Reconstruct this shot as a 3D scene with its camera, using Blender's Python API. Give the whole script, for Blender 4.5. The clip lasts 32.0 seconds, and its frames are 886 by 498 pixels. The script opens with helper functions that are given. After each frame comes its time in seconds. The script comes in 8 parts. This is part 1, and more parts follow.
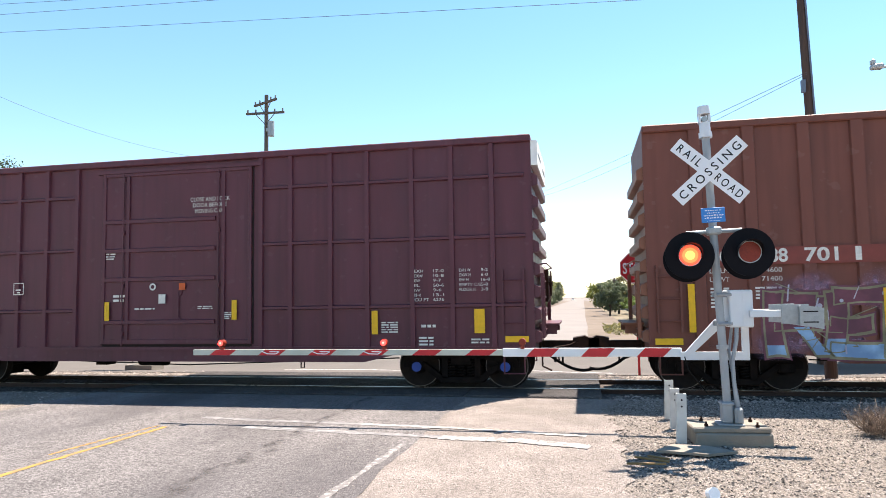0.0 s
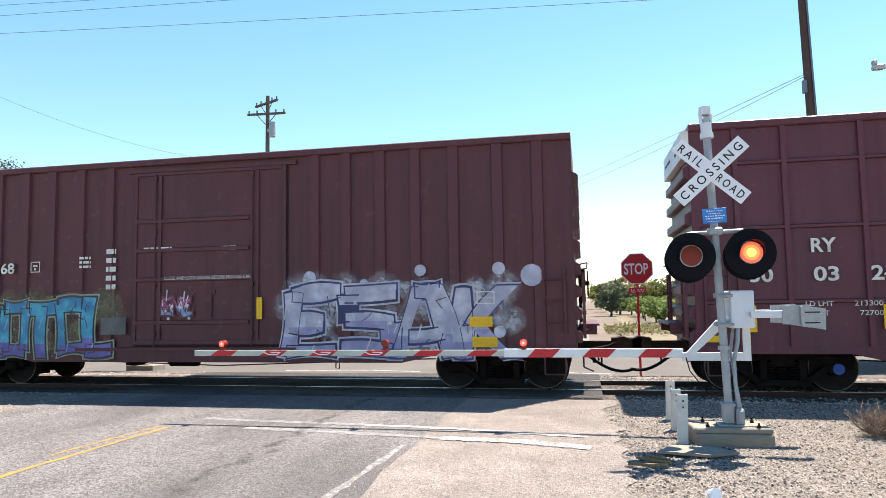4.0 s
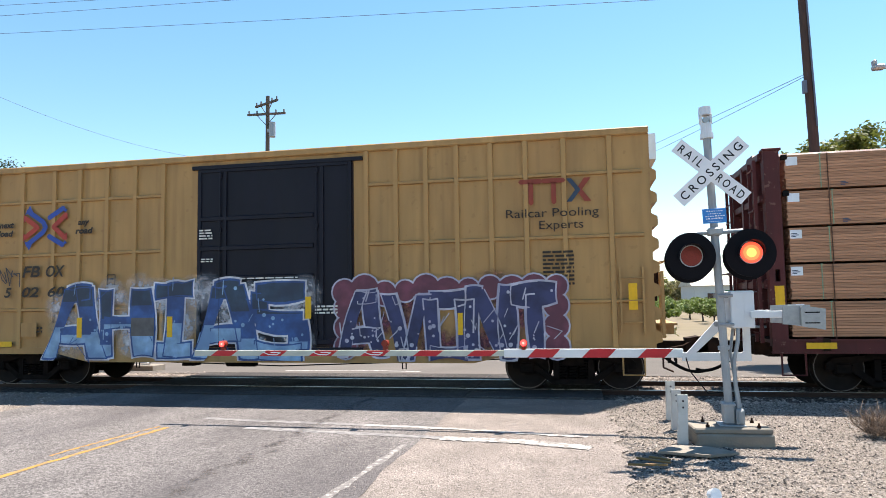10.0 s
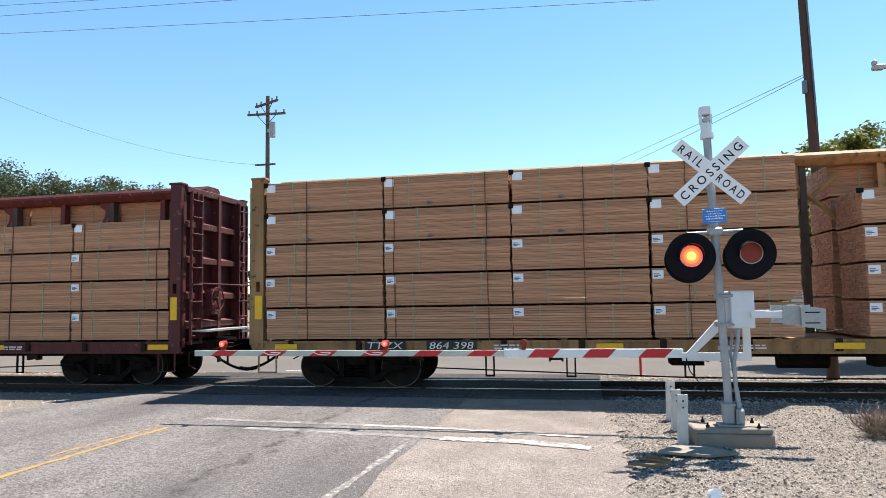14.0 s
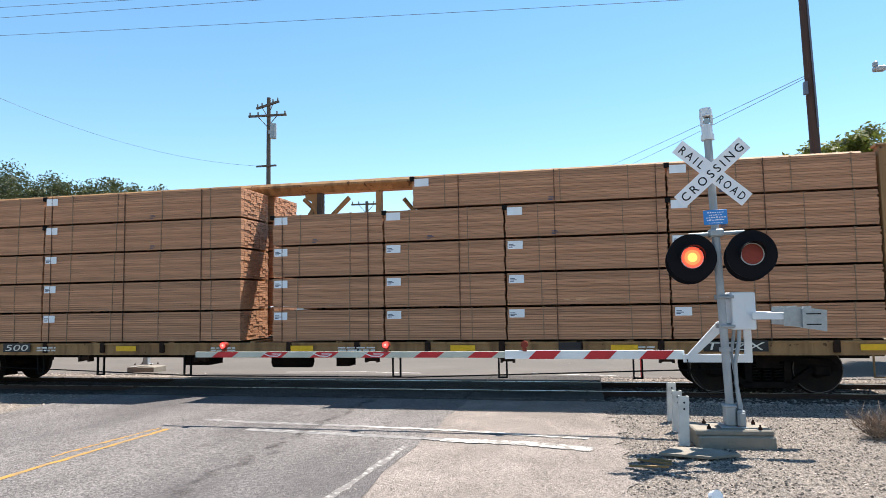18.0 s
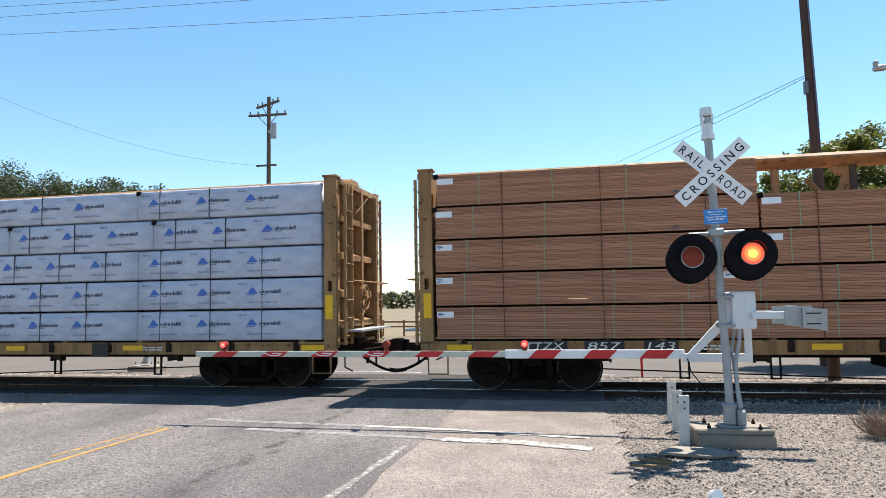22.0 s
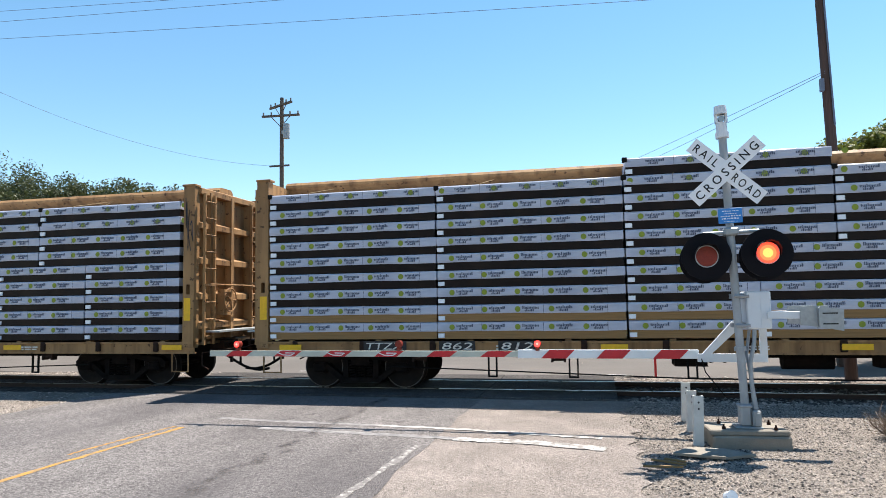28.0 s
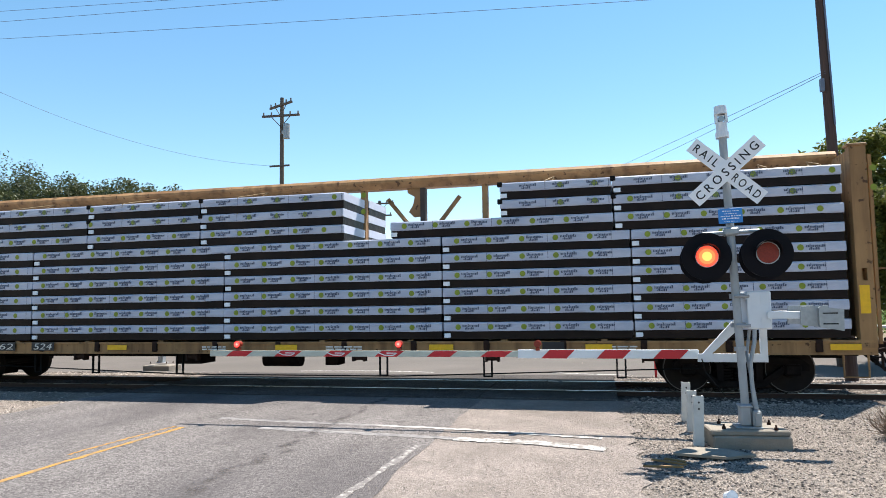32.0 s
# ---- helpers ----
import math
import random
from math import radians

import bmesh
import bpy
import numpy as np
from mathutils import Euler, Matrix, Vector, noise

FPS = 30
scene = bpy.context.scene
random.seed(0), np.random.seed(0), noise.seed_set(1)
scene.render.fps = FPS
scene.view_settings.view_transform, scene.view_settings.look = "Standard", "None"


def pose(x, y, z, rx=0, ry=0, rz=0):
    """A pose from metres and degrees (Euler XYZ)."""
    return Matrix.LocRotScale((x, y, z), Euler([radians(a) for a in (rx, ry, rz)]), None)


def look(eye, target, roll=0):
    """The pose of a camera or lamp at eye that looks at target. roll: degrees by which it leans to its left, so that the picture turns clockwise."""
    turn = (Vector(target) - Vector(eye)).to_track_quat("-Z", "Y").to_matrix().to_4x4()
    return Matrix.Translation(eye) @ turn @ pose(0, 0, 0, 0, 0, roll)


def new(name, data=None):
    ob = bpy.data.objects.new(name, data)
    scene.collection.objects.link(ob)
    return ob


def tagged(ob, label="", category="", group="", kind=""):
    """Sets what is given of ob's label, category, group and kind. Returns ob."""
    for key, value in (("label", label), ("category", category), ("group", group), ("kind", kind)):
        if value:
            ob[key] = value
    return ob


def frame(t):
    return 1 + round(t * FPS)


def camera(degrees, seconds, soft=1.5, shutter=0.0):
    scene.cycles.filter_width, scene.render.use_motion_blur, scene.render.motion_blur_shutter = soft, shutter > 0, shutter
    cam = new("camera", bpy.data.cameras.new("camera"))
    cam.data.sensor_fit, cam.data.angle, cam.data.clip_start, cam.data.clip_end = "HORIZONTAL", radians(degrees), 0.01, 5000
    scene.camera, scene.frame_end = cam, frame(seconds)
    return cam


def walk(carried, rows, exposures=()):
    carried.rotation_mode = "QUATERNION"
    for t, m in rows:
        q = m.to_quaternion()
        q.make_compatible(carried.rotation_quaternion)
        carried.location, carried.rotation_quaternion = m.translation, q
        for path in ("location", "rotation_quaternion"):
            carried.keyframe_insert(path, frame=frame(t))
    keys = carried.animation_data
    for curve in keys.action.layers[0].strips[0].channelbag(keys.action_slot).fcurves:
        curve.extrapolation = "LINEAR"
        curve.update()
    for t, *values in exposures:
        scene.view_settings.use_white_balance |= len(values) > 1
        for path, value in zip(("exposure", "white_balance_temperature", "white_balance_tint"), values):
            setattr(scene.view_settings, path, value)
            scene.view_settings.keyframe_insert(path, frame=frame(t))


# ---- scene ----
# ---------------------------------------------------------------- camera
# x runs along the track to the right, y away from the camera, rail top is z = 0
cam = camera(66.96, 32.0, soft=0.8, shutter=0.04)
YAW, PITCH, ROLL, EYE_Z = 11.891, 4.323, 0.948, 1.845
DRIFT = [(0.0, -0.097, -0.048), (0.5, -0.048, -0.048), (1.0, 0.0, 0.0), (4.5, 0.0, 0.01), (9.0, 0.0, 0.02), (13.5, 0.0, 0.024),
         (15.5, 0.048, 0.034), (16.0, 0.063, 0.058), (16.5, 0.077, 0.222), (17.0, 0.073, 0.213), (17.5, 0.073, 0.174), (18.0, 0.077, 0.145),
         (18.5, 0.087, 0.097), (21.0, 0.095, 0.097), (24.0, 0.106, 0.097), (24.5, 0.193, 0.116), (25.5, 0.64, 0.11), (26.5, 1.093, 0.106),
         (27.0, 1.146, 0.097), (29.0, 1.16, 0.097), (32.0, 1.17, 0.097)]
walk(cam, [(t, pose(0, 0, EYE_Z, 90 + PITCH + dp, ROLL, YAW + dy)) for t, dy, dp in DRIFT],
     exposures=[(0.0, 1.63, 6800, 14), (2.0, 1.59, 6800, 14), (4.0, 1.57, 6700, 12), (9.0, 1.47, 6650, 12), (13.0, 1.33, 6600, 11), (17.0, 1.3, 6500, 10), (21.0, 1.23, 6500, 10), (24.0, 1.27, 6600, 11), (28.0, 1.25, 6500, 10), (32.0, 1.23, 6500, 10)])

# ---------------------------------------------------------------- sky and sun
SUN_DIR = Vector((0.27, 0.43, 1.0)).normalized()
world = bpy.data.worlds.new("sky")
scene.world = world
world.use_nodes = True
wn = world.node_tree.nodes
sky = wn.new("ShaderNodeTexSky")
sky.sky_type, sky.sun_disc = "NISHITA", False
sky.sun_elevation, sky.sun_rotation = math.asin(SUN_DIR.z), math.atan2(SUN_DIR.x, SUN_DIR.y)
sky.air_density, sky.dust_density, sky.ozone_density = 1.0, 0.0, 0.35
deep = wn.new("ShaderNodeHueSaturation")
deep.inputs["Saturation"].default_value, deep.inputs["Hue"].default_value = 1.22, 0.492
world.node_tree.links.new(sky.outputs[0], deep.inputs["Color"])
soften = wn.new("ShaderNodeGamma")
soften.inputs["Gamma"].default_value = 0.9
world.node_tree.links.new(deep.outputs[0], soften.inputs["Color"])
cool = wn.new("ShaderNodeMix")
cool.data_type, cool.blend_type = "RGBA", "MULTIPLY"
cool.inputs[0].default_value = 1.0
cool.inputs[7].default_value = (0.975, 1.015, 1.03, 1)
world.node_tree.links.new(soften.outputs[0], cool.inputs[6])
world.node_tree.links.new(cool.outputs[2], wn["Background"].inputs[0])
wn["Background"].inputs[1].default_value = 0.0975
sun = new("sun", bpy.data.lights.new("sun", "SUN"))
sun.data.energy, sun.data.angle, sun.data.color = 5.0, radians(0.53), (1.0, 0.93, 0.83)
sun.matrix_world = look(SUN_DIR * 60, (0, 0, 0))

# ---------------------------------------------------------------- materials
def rgb(h):
    c = [int(h[i:i + 2], 16) / 255 for i in (0, 2, 4)]
    return [v / 12.92 if v <= 0.04045 else ((v + 0.055) / 1.055) ** 2.4 for v in c]


def material(name, base, rough=0.6, metal=0.0, var=0.15, size=6.0, squash=(1, 1, 1), stain=None, stain_amount=0.3, stain_size=0.8,
             bump=0.15, bump_size=60.0, tone=0.0, island=0.0, spec=0.4, grit=None, worn=(0.48, 0.72), mist=0.0, streak=None, chips=None):
    """A paint or stone surface: base colour with fine grain, large stains, relief and tone that differs from piece to piece."""
    m = bpy.data.materials.new(name)
    m.use_nodes = True
    nt = m.node_tree
    n, k = nt.nodes, nt.links.new
    b = n["Principled BSDF"]
    b.inputs["Metallic"].default_value = metal
    b.inputs["Specular IOR Level"].default_value = spec
    co = n.new("ShaderNodeTexCoord")
    mp = n.new("ShaderNodeMapping")
    mp.inputs["Scale"].default_value = squash
    k(co.outputs["Object"], mp.inputs[0])

    def noise_tex(scale, detail, src=mp):
        t = n.new("ShaderNodeTexNoise")
        t.inputs["Scale"].default_value, t.inputs["Detail"].default_value = scale, detail
        k(src.outputs[0] if src is mp else src.outputs["Object"], t.inputs["Vector"])
        return t.outputs["Fac"]

    def blend(fac, a, c):
        x = n.new("ShaderNodeMix")
        x.data_type = "RGBA"
        for sock, v in ((x.inputs[6], a), (x.inputs[7], c)):
            if isinstance(v, (list, tuple)):
                sock.default_value = (*v[:3], 1)
            else:
                k(v, sock)
        if isinstance(fac, float):
            x.inputs[0].default_value = fac
        else:
            k(fac, x.inputs[0])
        return x.outputs[2]

    def ramp(sock, lo, hi, top=1.0):
        r = n.new("ShaderNodeMapRange")
        r.inputs["From Min"].default_value, r.inputs["From Max"].default_value, r.inputs["To Max"].default_value = lo, hi, top
        k(sock, r.inputs[0])
        return r.outputs[0]

    grain = noise_tex(size, 6)
    col = blend(ramp(grain, 0.3, 0.7), [v * (1 - var) for v in base], [min(1, v * (1 + var)) for v in base])
    if grit is not None:
        # stone by stone: each cell of two sizes has a tone of its own
        for cell, amount in ((grit[0], grit[1]), (grit[0] * 2.6, grit[1] * 0.8)):
            vor = n.new("ShaderNodeTexVoronoi")
            vor.inputs["Scale"].default_value = cell
            k(co.outputs["Object"], vor.inputs["Vector"])
            sep = n.new("ShaderNodeSeparateColor")
            k(vor.outputs["Color"], sep.inputs[0])
            dark = n.new("ShaderNodeHueSaturation")
            k(col, dark.inputs["Color"])
            tone_range = n.new("ShaderNodeMapRange")
            tone_range.inputs["To Min"].default_value, tone_range.inputs["To Max"].default_value = 1 - amount, 1 + amount
            k(sep.outputs[0], tone_range.inputs[0])
            k(tone_range.outputs[0], dark.inputs["Value"])
            col = dark.outputs[0]
    if stain is not None:
        big = noise_tex(stain_size, 5)
        col = blend(ramp(big, worn[0], worn[1], stain_amount), col, stain)
    if streak is not None:
        # drips and rain marks that run down the sheet, broken up across it
        run_down = n.new("ShaderNodeMapping")
        run_down.inputs["Scale"].default_value = (5.5, 5.5, 0.28)
        k(co.outputs["Object"], run_down.inputs[0])
        drip = n.new("ShaderNodeTexNoise")
        drip.inputs["Scale"].default_value, drip.inputs["Detail"].default_value = 1.0, 7
        k(run_down.outputs[0], drip.inputs["Vector"])
        col = blend(ramp(drip.outputs["Fac"], 0.5, 0.78, streak[1]), col, streak[0])
    if chips is not None:
        # small flakes where the paint has gone
        col = blend(ramp(noise_tex(chips[2], 9, co), 0.64, 0.68, chips[1]), col, chips[0])
    if tone or island:
        info = n.new("ShaderNodeObjectInfo") if tone else n.new("ShaderNodeNewGeometry")
        src = info.outputs["Random"] if tone else info.outputs["Random Per Island"]
        a = tone or island
        hs = n.new("ShaderNodeHueSaturation")
        k(col, hs.inputs["Color"])
        r = n.new("ShaderNodeMapRange")
        r.inputs["To Min"].default_value, r.inputs["To Max"].default_value = 1 - a, 1 + a
        k(src, r.inputs[0])
        k(r.outputs[0], hs.inputs["Value"])
        col = hs.outputs[0]
    k(col, b.inputs["Base Color"])
    if mist:
        at = n.new("ShaderNodeAttribute")
        at.attribute_name = "soft"
        mul = n.new("ShaderNodeMath")
        mul.operation = "MULTIPLY"
        k(at.outputs["Fac"], mul.inputs[0])
        k(ramp(noise_tex(9, 8, co), 0.25, 0.65), mul.inputs[1])
        k(mul.outputs[0], b.inputs["Alpha"])
    rr = n.new("ShaderNodeMapRange")
    rr.inputs["To Min"].default_value, rr.inputs["To Max"].default_value = max(0.02, rough - 0.12), min(1, rough + 0.12)
    k(grain, rr.inputs[0])
    k(rr.outputs[0], b.inputs["Roughness"])
    if bump:
        bp = n.new("ShaderNodeBump")
        bp.inputs["Strength"].default_value, bp.inputs["Distance"].default_value = bump, 0.02
        k(noise_tex(bump_size, 3), bp.inputs["Height"])
        k(bp.outputs[0], b.inputs["Normal"])
    return m


def leafy(name, base, *rest, **more):
    """Leaves: the same surface, and light that shines through from behind."""
    amount = more.pop("amount", 0.36)
    m = material(name, base, *rest, **more)
    nt = m.node_tree
    through_light = nt.nodes.new("ShaderNodeBsdfTranslucent")
    through_light.inputs["Color"].default_value = (min(1, base[0] * 1.6), min(1, base[1] * 1.6), base[2] * 1.1, 1)
    mix = nt.nodes.new("ShaderNodeMixShader")
    mix.inputs[0].default_value = amount
    nt.links.new(nt.nodes["Principled BSDF"].outputs[0], mix.inputs[1])
    nt.links.new(through_light.outputs[0], mix.inputs[2])
    nt.links.new(mix.outputs[0], nt.nodes["Material Output"].inputs["Surface"])
    return m


def glow(name, colour, strength):
    m = bpy.data.materials.new(name)
    m.use_nodes = True
    b = m.node_tree.nodes["Principled BSDF"]
    b.inputs["Base Color"].default_value = (*colour, 1)
    b.inputs["Emission Color"].default_value = (*colour, 1)
    b.inputs["Emission Strength"].default_value = strength
    return m


RUST = rgb("5a3222")
maroon = material("maroon_paint", rgb("5d323b"), 0.5, stain=rgb("5b3a45"), streak=(rgb("42242c"), 0.5), chips=(rgb("7a5e62"), 0.15, 5.0), var=0.14, size=2.2, squash=(1, 1, 0.3), stain_amount=0.5, stain_size=0.7, bump=0.25, bump_size=3.5, spec=0.3)
oxide = material("oxide_paint", rgb("71443a"), 0.6, stain=rgb("734238"), streak=(rgb("543029"), 0.5), chips=(rgb("8a6a60"), 0.22, 4.0), var=0.14, size=2.2, squash=(1, 1, 0.3), stain_amount=0.5, stain_size=0.7, bump=0.25, bump_size=3.5, spec=0.3)
plum = material("plum_paint", rgb("583236"), 0.55, stain=rgb("573439"), streak=(rgb("3f242b"), 0.55), chips=(rgb("75605e"), 0.15, 4.5), var=0.14, size=2.2, squash=(1, 1, 0.3), stain_amount=0.5, stain_size=0.7, bump=0.25, bump_size=3.5, spec=0.3)
yellow_car = material("ochre_paint", rgb("ad8755"), 0.55, stain=rgb("987046"), streak=(rgb("7c5d3e"), 0.5), chips=(rgb("7f5a3c"), 0.25, 5.5), var=0.14, size=2.2, squash=(1, 1, 0.3), stain_amount=0.5, stain_size=0.7, bump=0.25, bump_size=3.5, spec=0.3)
yellow_beam = material("weathered_yellow_paint", rgb("98754f"), 0.65, var=0.2, size=4, squash=(1, 1, 0.35), stain=rgb("6a4a30"), stain_amount=0.65, stain_size=1.1, streak=(rgb("40291c"), 0.75), chips=(rgb("3a2418"), 0.8, 9.0), bump=0.15, bump_size=12, spec=0.25)
maroon_beam = material("dark_maroon_paint", rgb("552828"), 0.6, var=0.18, size=4, squash=(1, 1, 0.35), stain=rgb("3a2220"), stain_amount=0.6, stain_size=1.2, streak=(rgb("261816"), 0.6), chips=(rgb("8a6a60"), 0.4, 9.0), bump=0.1, bump_size=12, spec=0.25)
black_door = material("black_door_paint", rgb("191a24"), 0.55, var=0.2, size=3, squash=(1, 1, 0.25), stain=rgb("2a2930"), stain_amount=0.4, bump=0.08, bump_size=9, spec=0.2)
white_end = material("white_reflective_paint", rgb("e8e6e2"), 0.5, var=0.05, stain=rgb("b7a596"), stain_amount=0.5, stain_size=1.0)
galvanised = material("galvanised_steel", rgb("9ba0a3"), 0.5, metal=0.3, var=0.12, size=20, stain=rgb("7f807d"), stain_amount=0.4)
roof_metal = material("galvanised_roof", rgb("b8b2a8"), 0.5, metal=0.4, var=0.12, stain=RUST, stain_amount=0.4)
truck_steel = material("grimy_truck_steel", rgb("1a1615"), 0.9, var=0.35, size=8, stain=rgb("2c211c"), stain_amount=0.6, stain_size=2, spec=0.08)
wheel_steel = material("worn_wheel_steel", rgb("221d1c"), 0.75, metal=0.1, var=0.25, size=8, stain=rgb("35291f"), stain_amount=0.5, stain_size=3, spec=0.12)
tread_steel = material("polished_tread", rgb("9a9794"), 0.3, metal=0.9, var=0.1, bump=0.02)
rail_side = material("rusty_rail", rgb("3d2a22"), 0.8, var=0.2, size=12)
coupler_steel = material("rusty_coupler_steel", rgb("2c201b"), 0.85, var=0.3, size=10, stain=rgb("4a3022"), stain_amount=0.6, stain_size=4, spec=0.12)
hose_rubber = material("black_hose_rubber", rgb("131212"), 0.8, var=0.15, spec=0.15)
reflector = material("yellow_reflective_tape", rgb("e2ae12"), 0.4, var=0.08, size=14, bump=0.02)
stencil = material("white_stencil_paint", rgb("d9d5cd"), 0.6, var=0.08, size=30, bump=0.02, stain=rgb("9c8d84"), stain_amount=0.5, stain_size=5)
stencil_dark = material("black_stencil_paint", rgb("2a211c"), 0.6, var=0.1, bump=0.02)
logo_red = material("red_logo_paint", rgb("a83a2e"), 0.55, var=0.1, bump=0.02)
logo_blue = material("blue_logo_paint", rgb("2b4a9a"), 0.55, var=0.1, bump=0.02)
oxide_letter = material("faded_red_letter_paint", rgb("8a3a2a"), 0.6, var=0.15, bump=0.02)
lumber = material("sawn_softwood", rgb("ae8062"), 0.75, var=0.24, size=5, squash=(0.35, 6, 14), stain=rgb("8f6042"), stain_amount=0.5, stain_size=1.2, bump=0.2, bump_size=40, island=0.17)
lumber_red = material("reddish_sawn_softwood", rgb("a07157"), 0.75, var=0.24, size=5, squash=(0.35, 6, 14), stain=rgb("83563c"), stain_amount=0.5, stain_size=1.2, bump=0.2, bump_size=40, island=0.17)
strap_green = material("green_strap", rgb("7f9a7c"), 0.5, var=0.1)
strap_black = material("black_strap", rgb("7d6650"), 0.5, var=0.1)
paper = material("white_paper_tag", rgb("dfe3e8"), 0.7, var=0.05)
print_ink = material("grey_print", rgb("4a5266"), 0.7, var=0.1, bump=0)
print_blue = material("blue_print", rgb("4168b4"), 0.6, var=0.08, bump=0)
print_olive = material("olive_green_print", rgb("7d8a2a"), 0.6, var=0.15, bump=0)
wrap_white = material("white_plastic_wrap", rgb("b3b7c6"), 0.38, var=0.06, size=3, squash=(1, 1, 2.5), stain=rgb("9197ab"), stain_amount=0.7, stain_size=1.7, bump=0.7, bump_size=5)
wrap_dark = material("black_plastic_wrap", rgb("191211"), 0.45, var=0.3, size=4, stain=rgb("2c201a"), stain_amount=0.7, stain_size=1.6, bump=0.6, bump_size=7, spec=0.12)
wood_brown = material("bare_brown_boards", rgb("8a6a42"), 0.75, var=0.2, size=5, squash=(0.35, 6, 14))
asphalt = material("old_asphalt", rgb("6d6968"), 0.95, var=0.2, size=1.2, stain=rgb("4c494b"), stain_amount=0.8, stain_size=0.4, squash=(1, 0.3, 1), bump=1.0, bump_size=70, grit=(52, 0.5), worn=(0.44, 0.68), spec=0.1)
asphalt_far = material("far_asphalt", rgb("605b57"), 0.95, var=0.12, size=0.6, stain=rgb("504c49"), stain_amount=0.5, stain_size=0.15, bump=0.3, bump_size=60, spec=0.1)
ground_dirt = material("gravelly_dirt", rgb("7c746d"), 0.95, var=0.2, size=2.0, stain=rgb("615951"), stain_amount=0.6, stain_size=0.5, bump=1.0, bump_size=60, grit=(75, 0.6), spec=0.1)
shoulder = material("gravel_strewn_shoulder", rgb("7f7772"), 0.95, var=0.16, size=1.6, stain=rgb("68615c"), stain_amount=0.6, stain_size=0.6, bump=0.8, bump_size=60, grit=(85, 0.5), spec=0.1)
stone = material("crushed_stone", rgb("877e77"), 0.9, var=0.2, size=9, island=0.55, bump=0.3, bump_size=30, spec=0.15)
ballast_bed = material("ballast_bed", rgb("544d49"), 0.95, var=0.3, size=6, bump=1.0, bump_size=30, grit=(26, 0.6), spec=0.08)
white_line = material("worn_white_road_paint", rgb("b4b1ae"), 0.8, var=0.06, size=8, stain=rgb("726e6a"), stain_amount=0.95, stain_size=9, worn=(0.4, 0.6), bump=0.4, bump_size=60)
faded_line = material("faded_white_road_paint", rgb("8c8988"), 0.85, var=0.08, size=8, stain=rgb("666465"), stain_amount=1.0, stain_size=8, worn=(0.34, 0.6), bump=0.4, bump_size=60)
yellow_line = material("yellow_road_paint", rgb("a67a35"), 0.8, var=0.1, size=8, stain=rgb("7d6a4c"), stain_amount=0.8, stain_size=6, bump=0.4, bump_size=60, worn=(0.4, 0.6))
tar = material("dark_crack_sealant", rgb("5e5c5f"), 0.8, var=0.2, bump=0.2)
concrete = material("weathered_concrete", rgb("817a70"), 0.9, var=0.12, size=6, stain=rgb("6c655c"), stain_amount=0.6, stain_size=2, bump=0.3, bump_size=40)
signal_grey = material("silver_mast_paint", rgb("969a9e"), 0.5, metal=0.15, var=0.12, size=10, stain=rgb("6f716f"), stain_amount=0.6, stain_size=3, squash=(1, 1, 0.4))
box_white = material("white_cabinet_paint", rgb("cfd3d8"), 0.45, var=0.04, stain=rgb("b5b8bb"), stain_amount=0.4, stain_size=3)
sign_white = material("white_sign_sheeting", rgb("e3e3e6"), 0.45, var=0.03, bump=0.02)
sign_black = material("black_sign_letters", rgb("1c1c20"), 0.5, var=0.05, bump=0.02)
sign_red = material("red_sign_sheeting", rgb("b01724"), 0.45, var=0.06, bump=0.02)
sign_blue = material("blue_sign_sheeting", rgb("2e7cc4"), 0.45, var=0.05, bump=0.02)
sign_green = material("green_sign_sheeting", rgb("2c7a50"), 0.45, var=0.05, bump=0.02)
arm_white = material("white_gate_sheeting", rgb("d5dade"), 0.45, var=0.05, stain=rgb("b3b9bd"), stain_amount=0.4, stain_size=3, bump=0.03)
arm_red = material("red_gate_sheeting", rgb("b3202a"), 0.45, var=0.08, bump=0.03)
lamp_black = material("black_lamp_paint", rgb("121217"), 0.75, var=0.15, spec=0.12)
lens_red = material("dark_red_lens", rgb("7c2a1c"), 0.4, var=0.25, size=60, spec=0.3, bump=0.2, bump_size=90)
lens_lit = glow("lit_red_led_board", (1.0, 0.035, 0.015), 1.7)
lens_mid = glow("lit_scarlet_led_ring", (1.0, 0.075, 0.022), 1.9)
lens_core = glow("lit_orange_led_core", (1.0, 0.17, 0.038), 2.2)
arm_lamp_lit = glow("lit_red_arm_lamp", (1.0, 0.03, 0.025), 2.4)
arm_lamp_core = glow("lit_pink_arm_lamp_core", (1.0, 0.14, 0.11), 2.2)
post_white = material("galvanised_guard_post", rgb("c3c3c0"), 0.6, metal=0.1, var=0.08, stain=rgb("8f8b84"), stain_amount=0.5, stain_size=5)
pole_wood = material("weathered_pole_wood", rgb("463732"), 0.85, var=0.25, size=8, squash=(1, 1, 0.1), bump=0.5, bump_size=25)
pole_far = material("grey_pole_wood", rgb("5d544c"), 0.85, var=0.2, size=8, squash=(1, 1, 0.1))
wire_dark = material("dark_wire", rgb("5a6678"), 0.6, var=0.05, bump=0)
insulator = material("grey_porcelain", rgb("77736e"), 0.3, var=0.1, bump=0)
leaf_dark = leafy("dark_green_leaves", rgb("454c32"), 0.6, var=0.25, size=2, island=0.5, bump=0, amount=0.2)
leaf_oak = leafy("olive_green_leaves", rgb("63682f"), 0.6, var=0.25, size=2, island=0.5, bump=0)
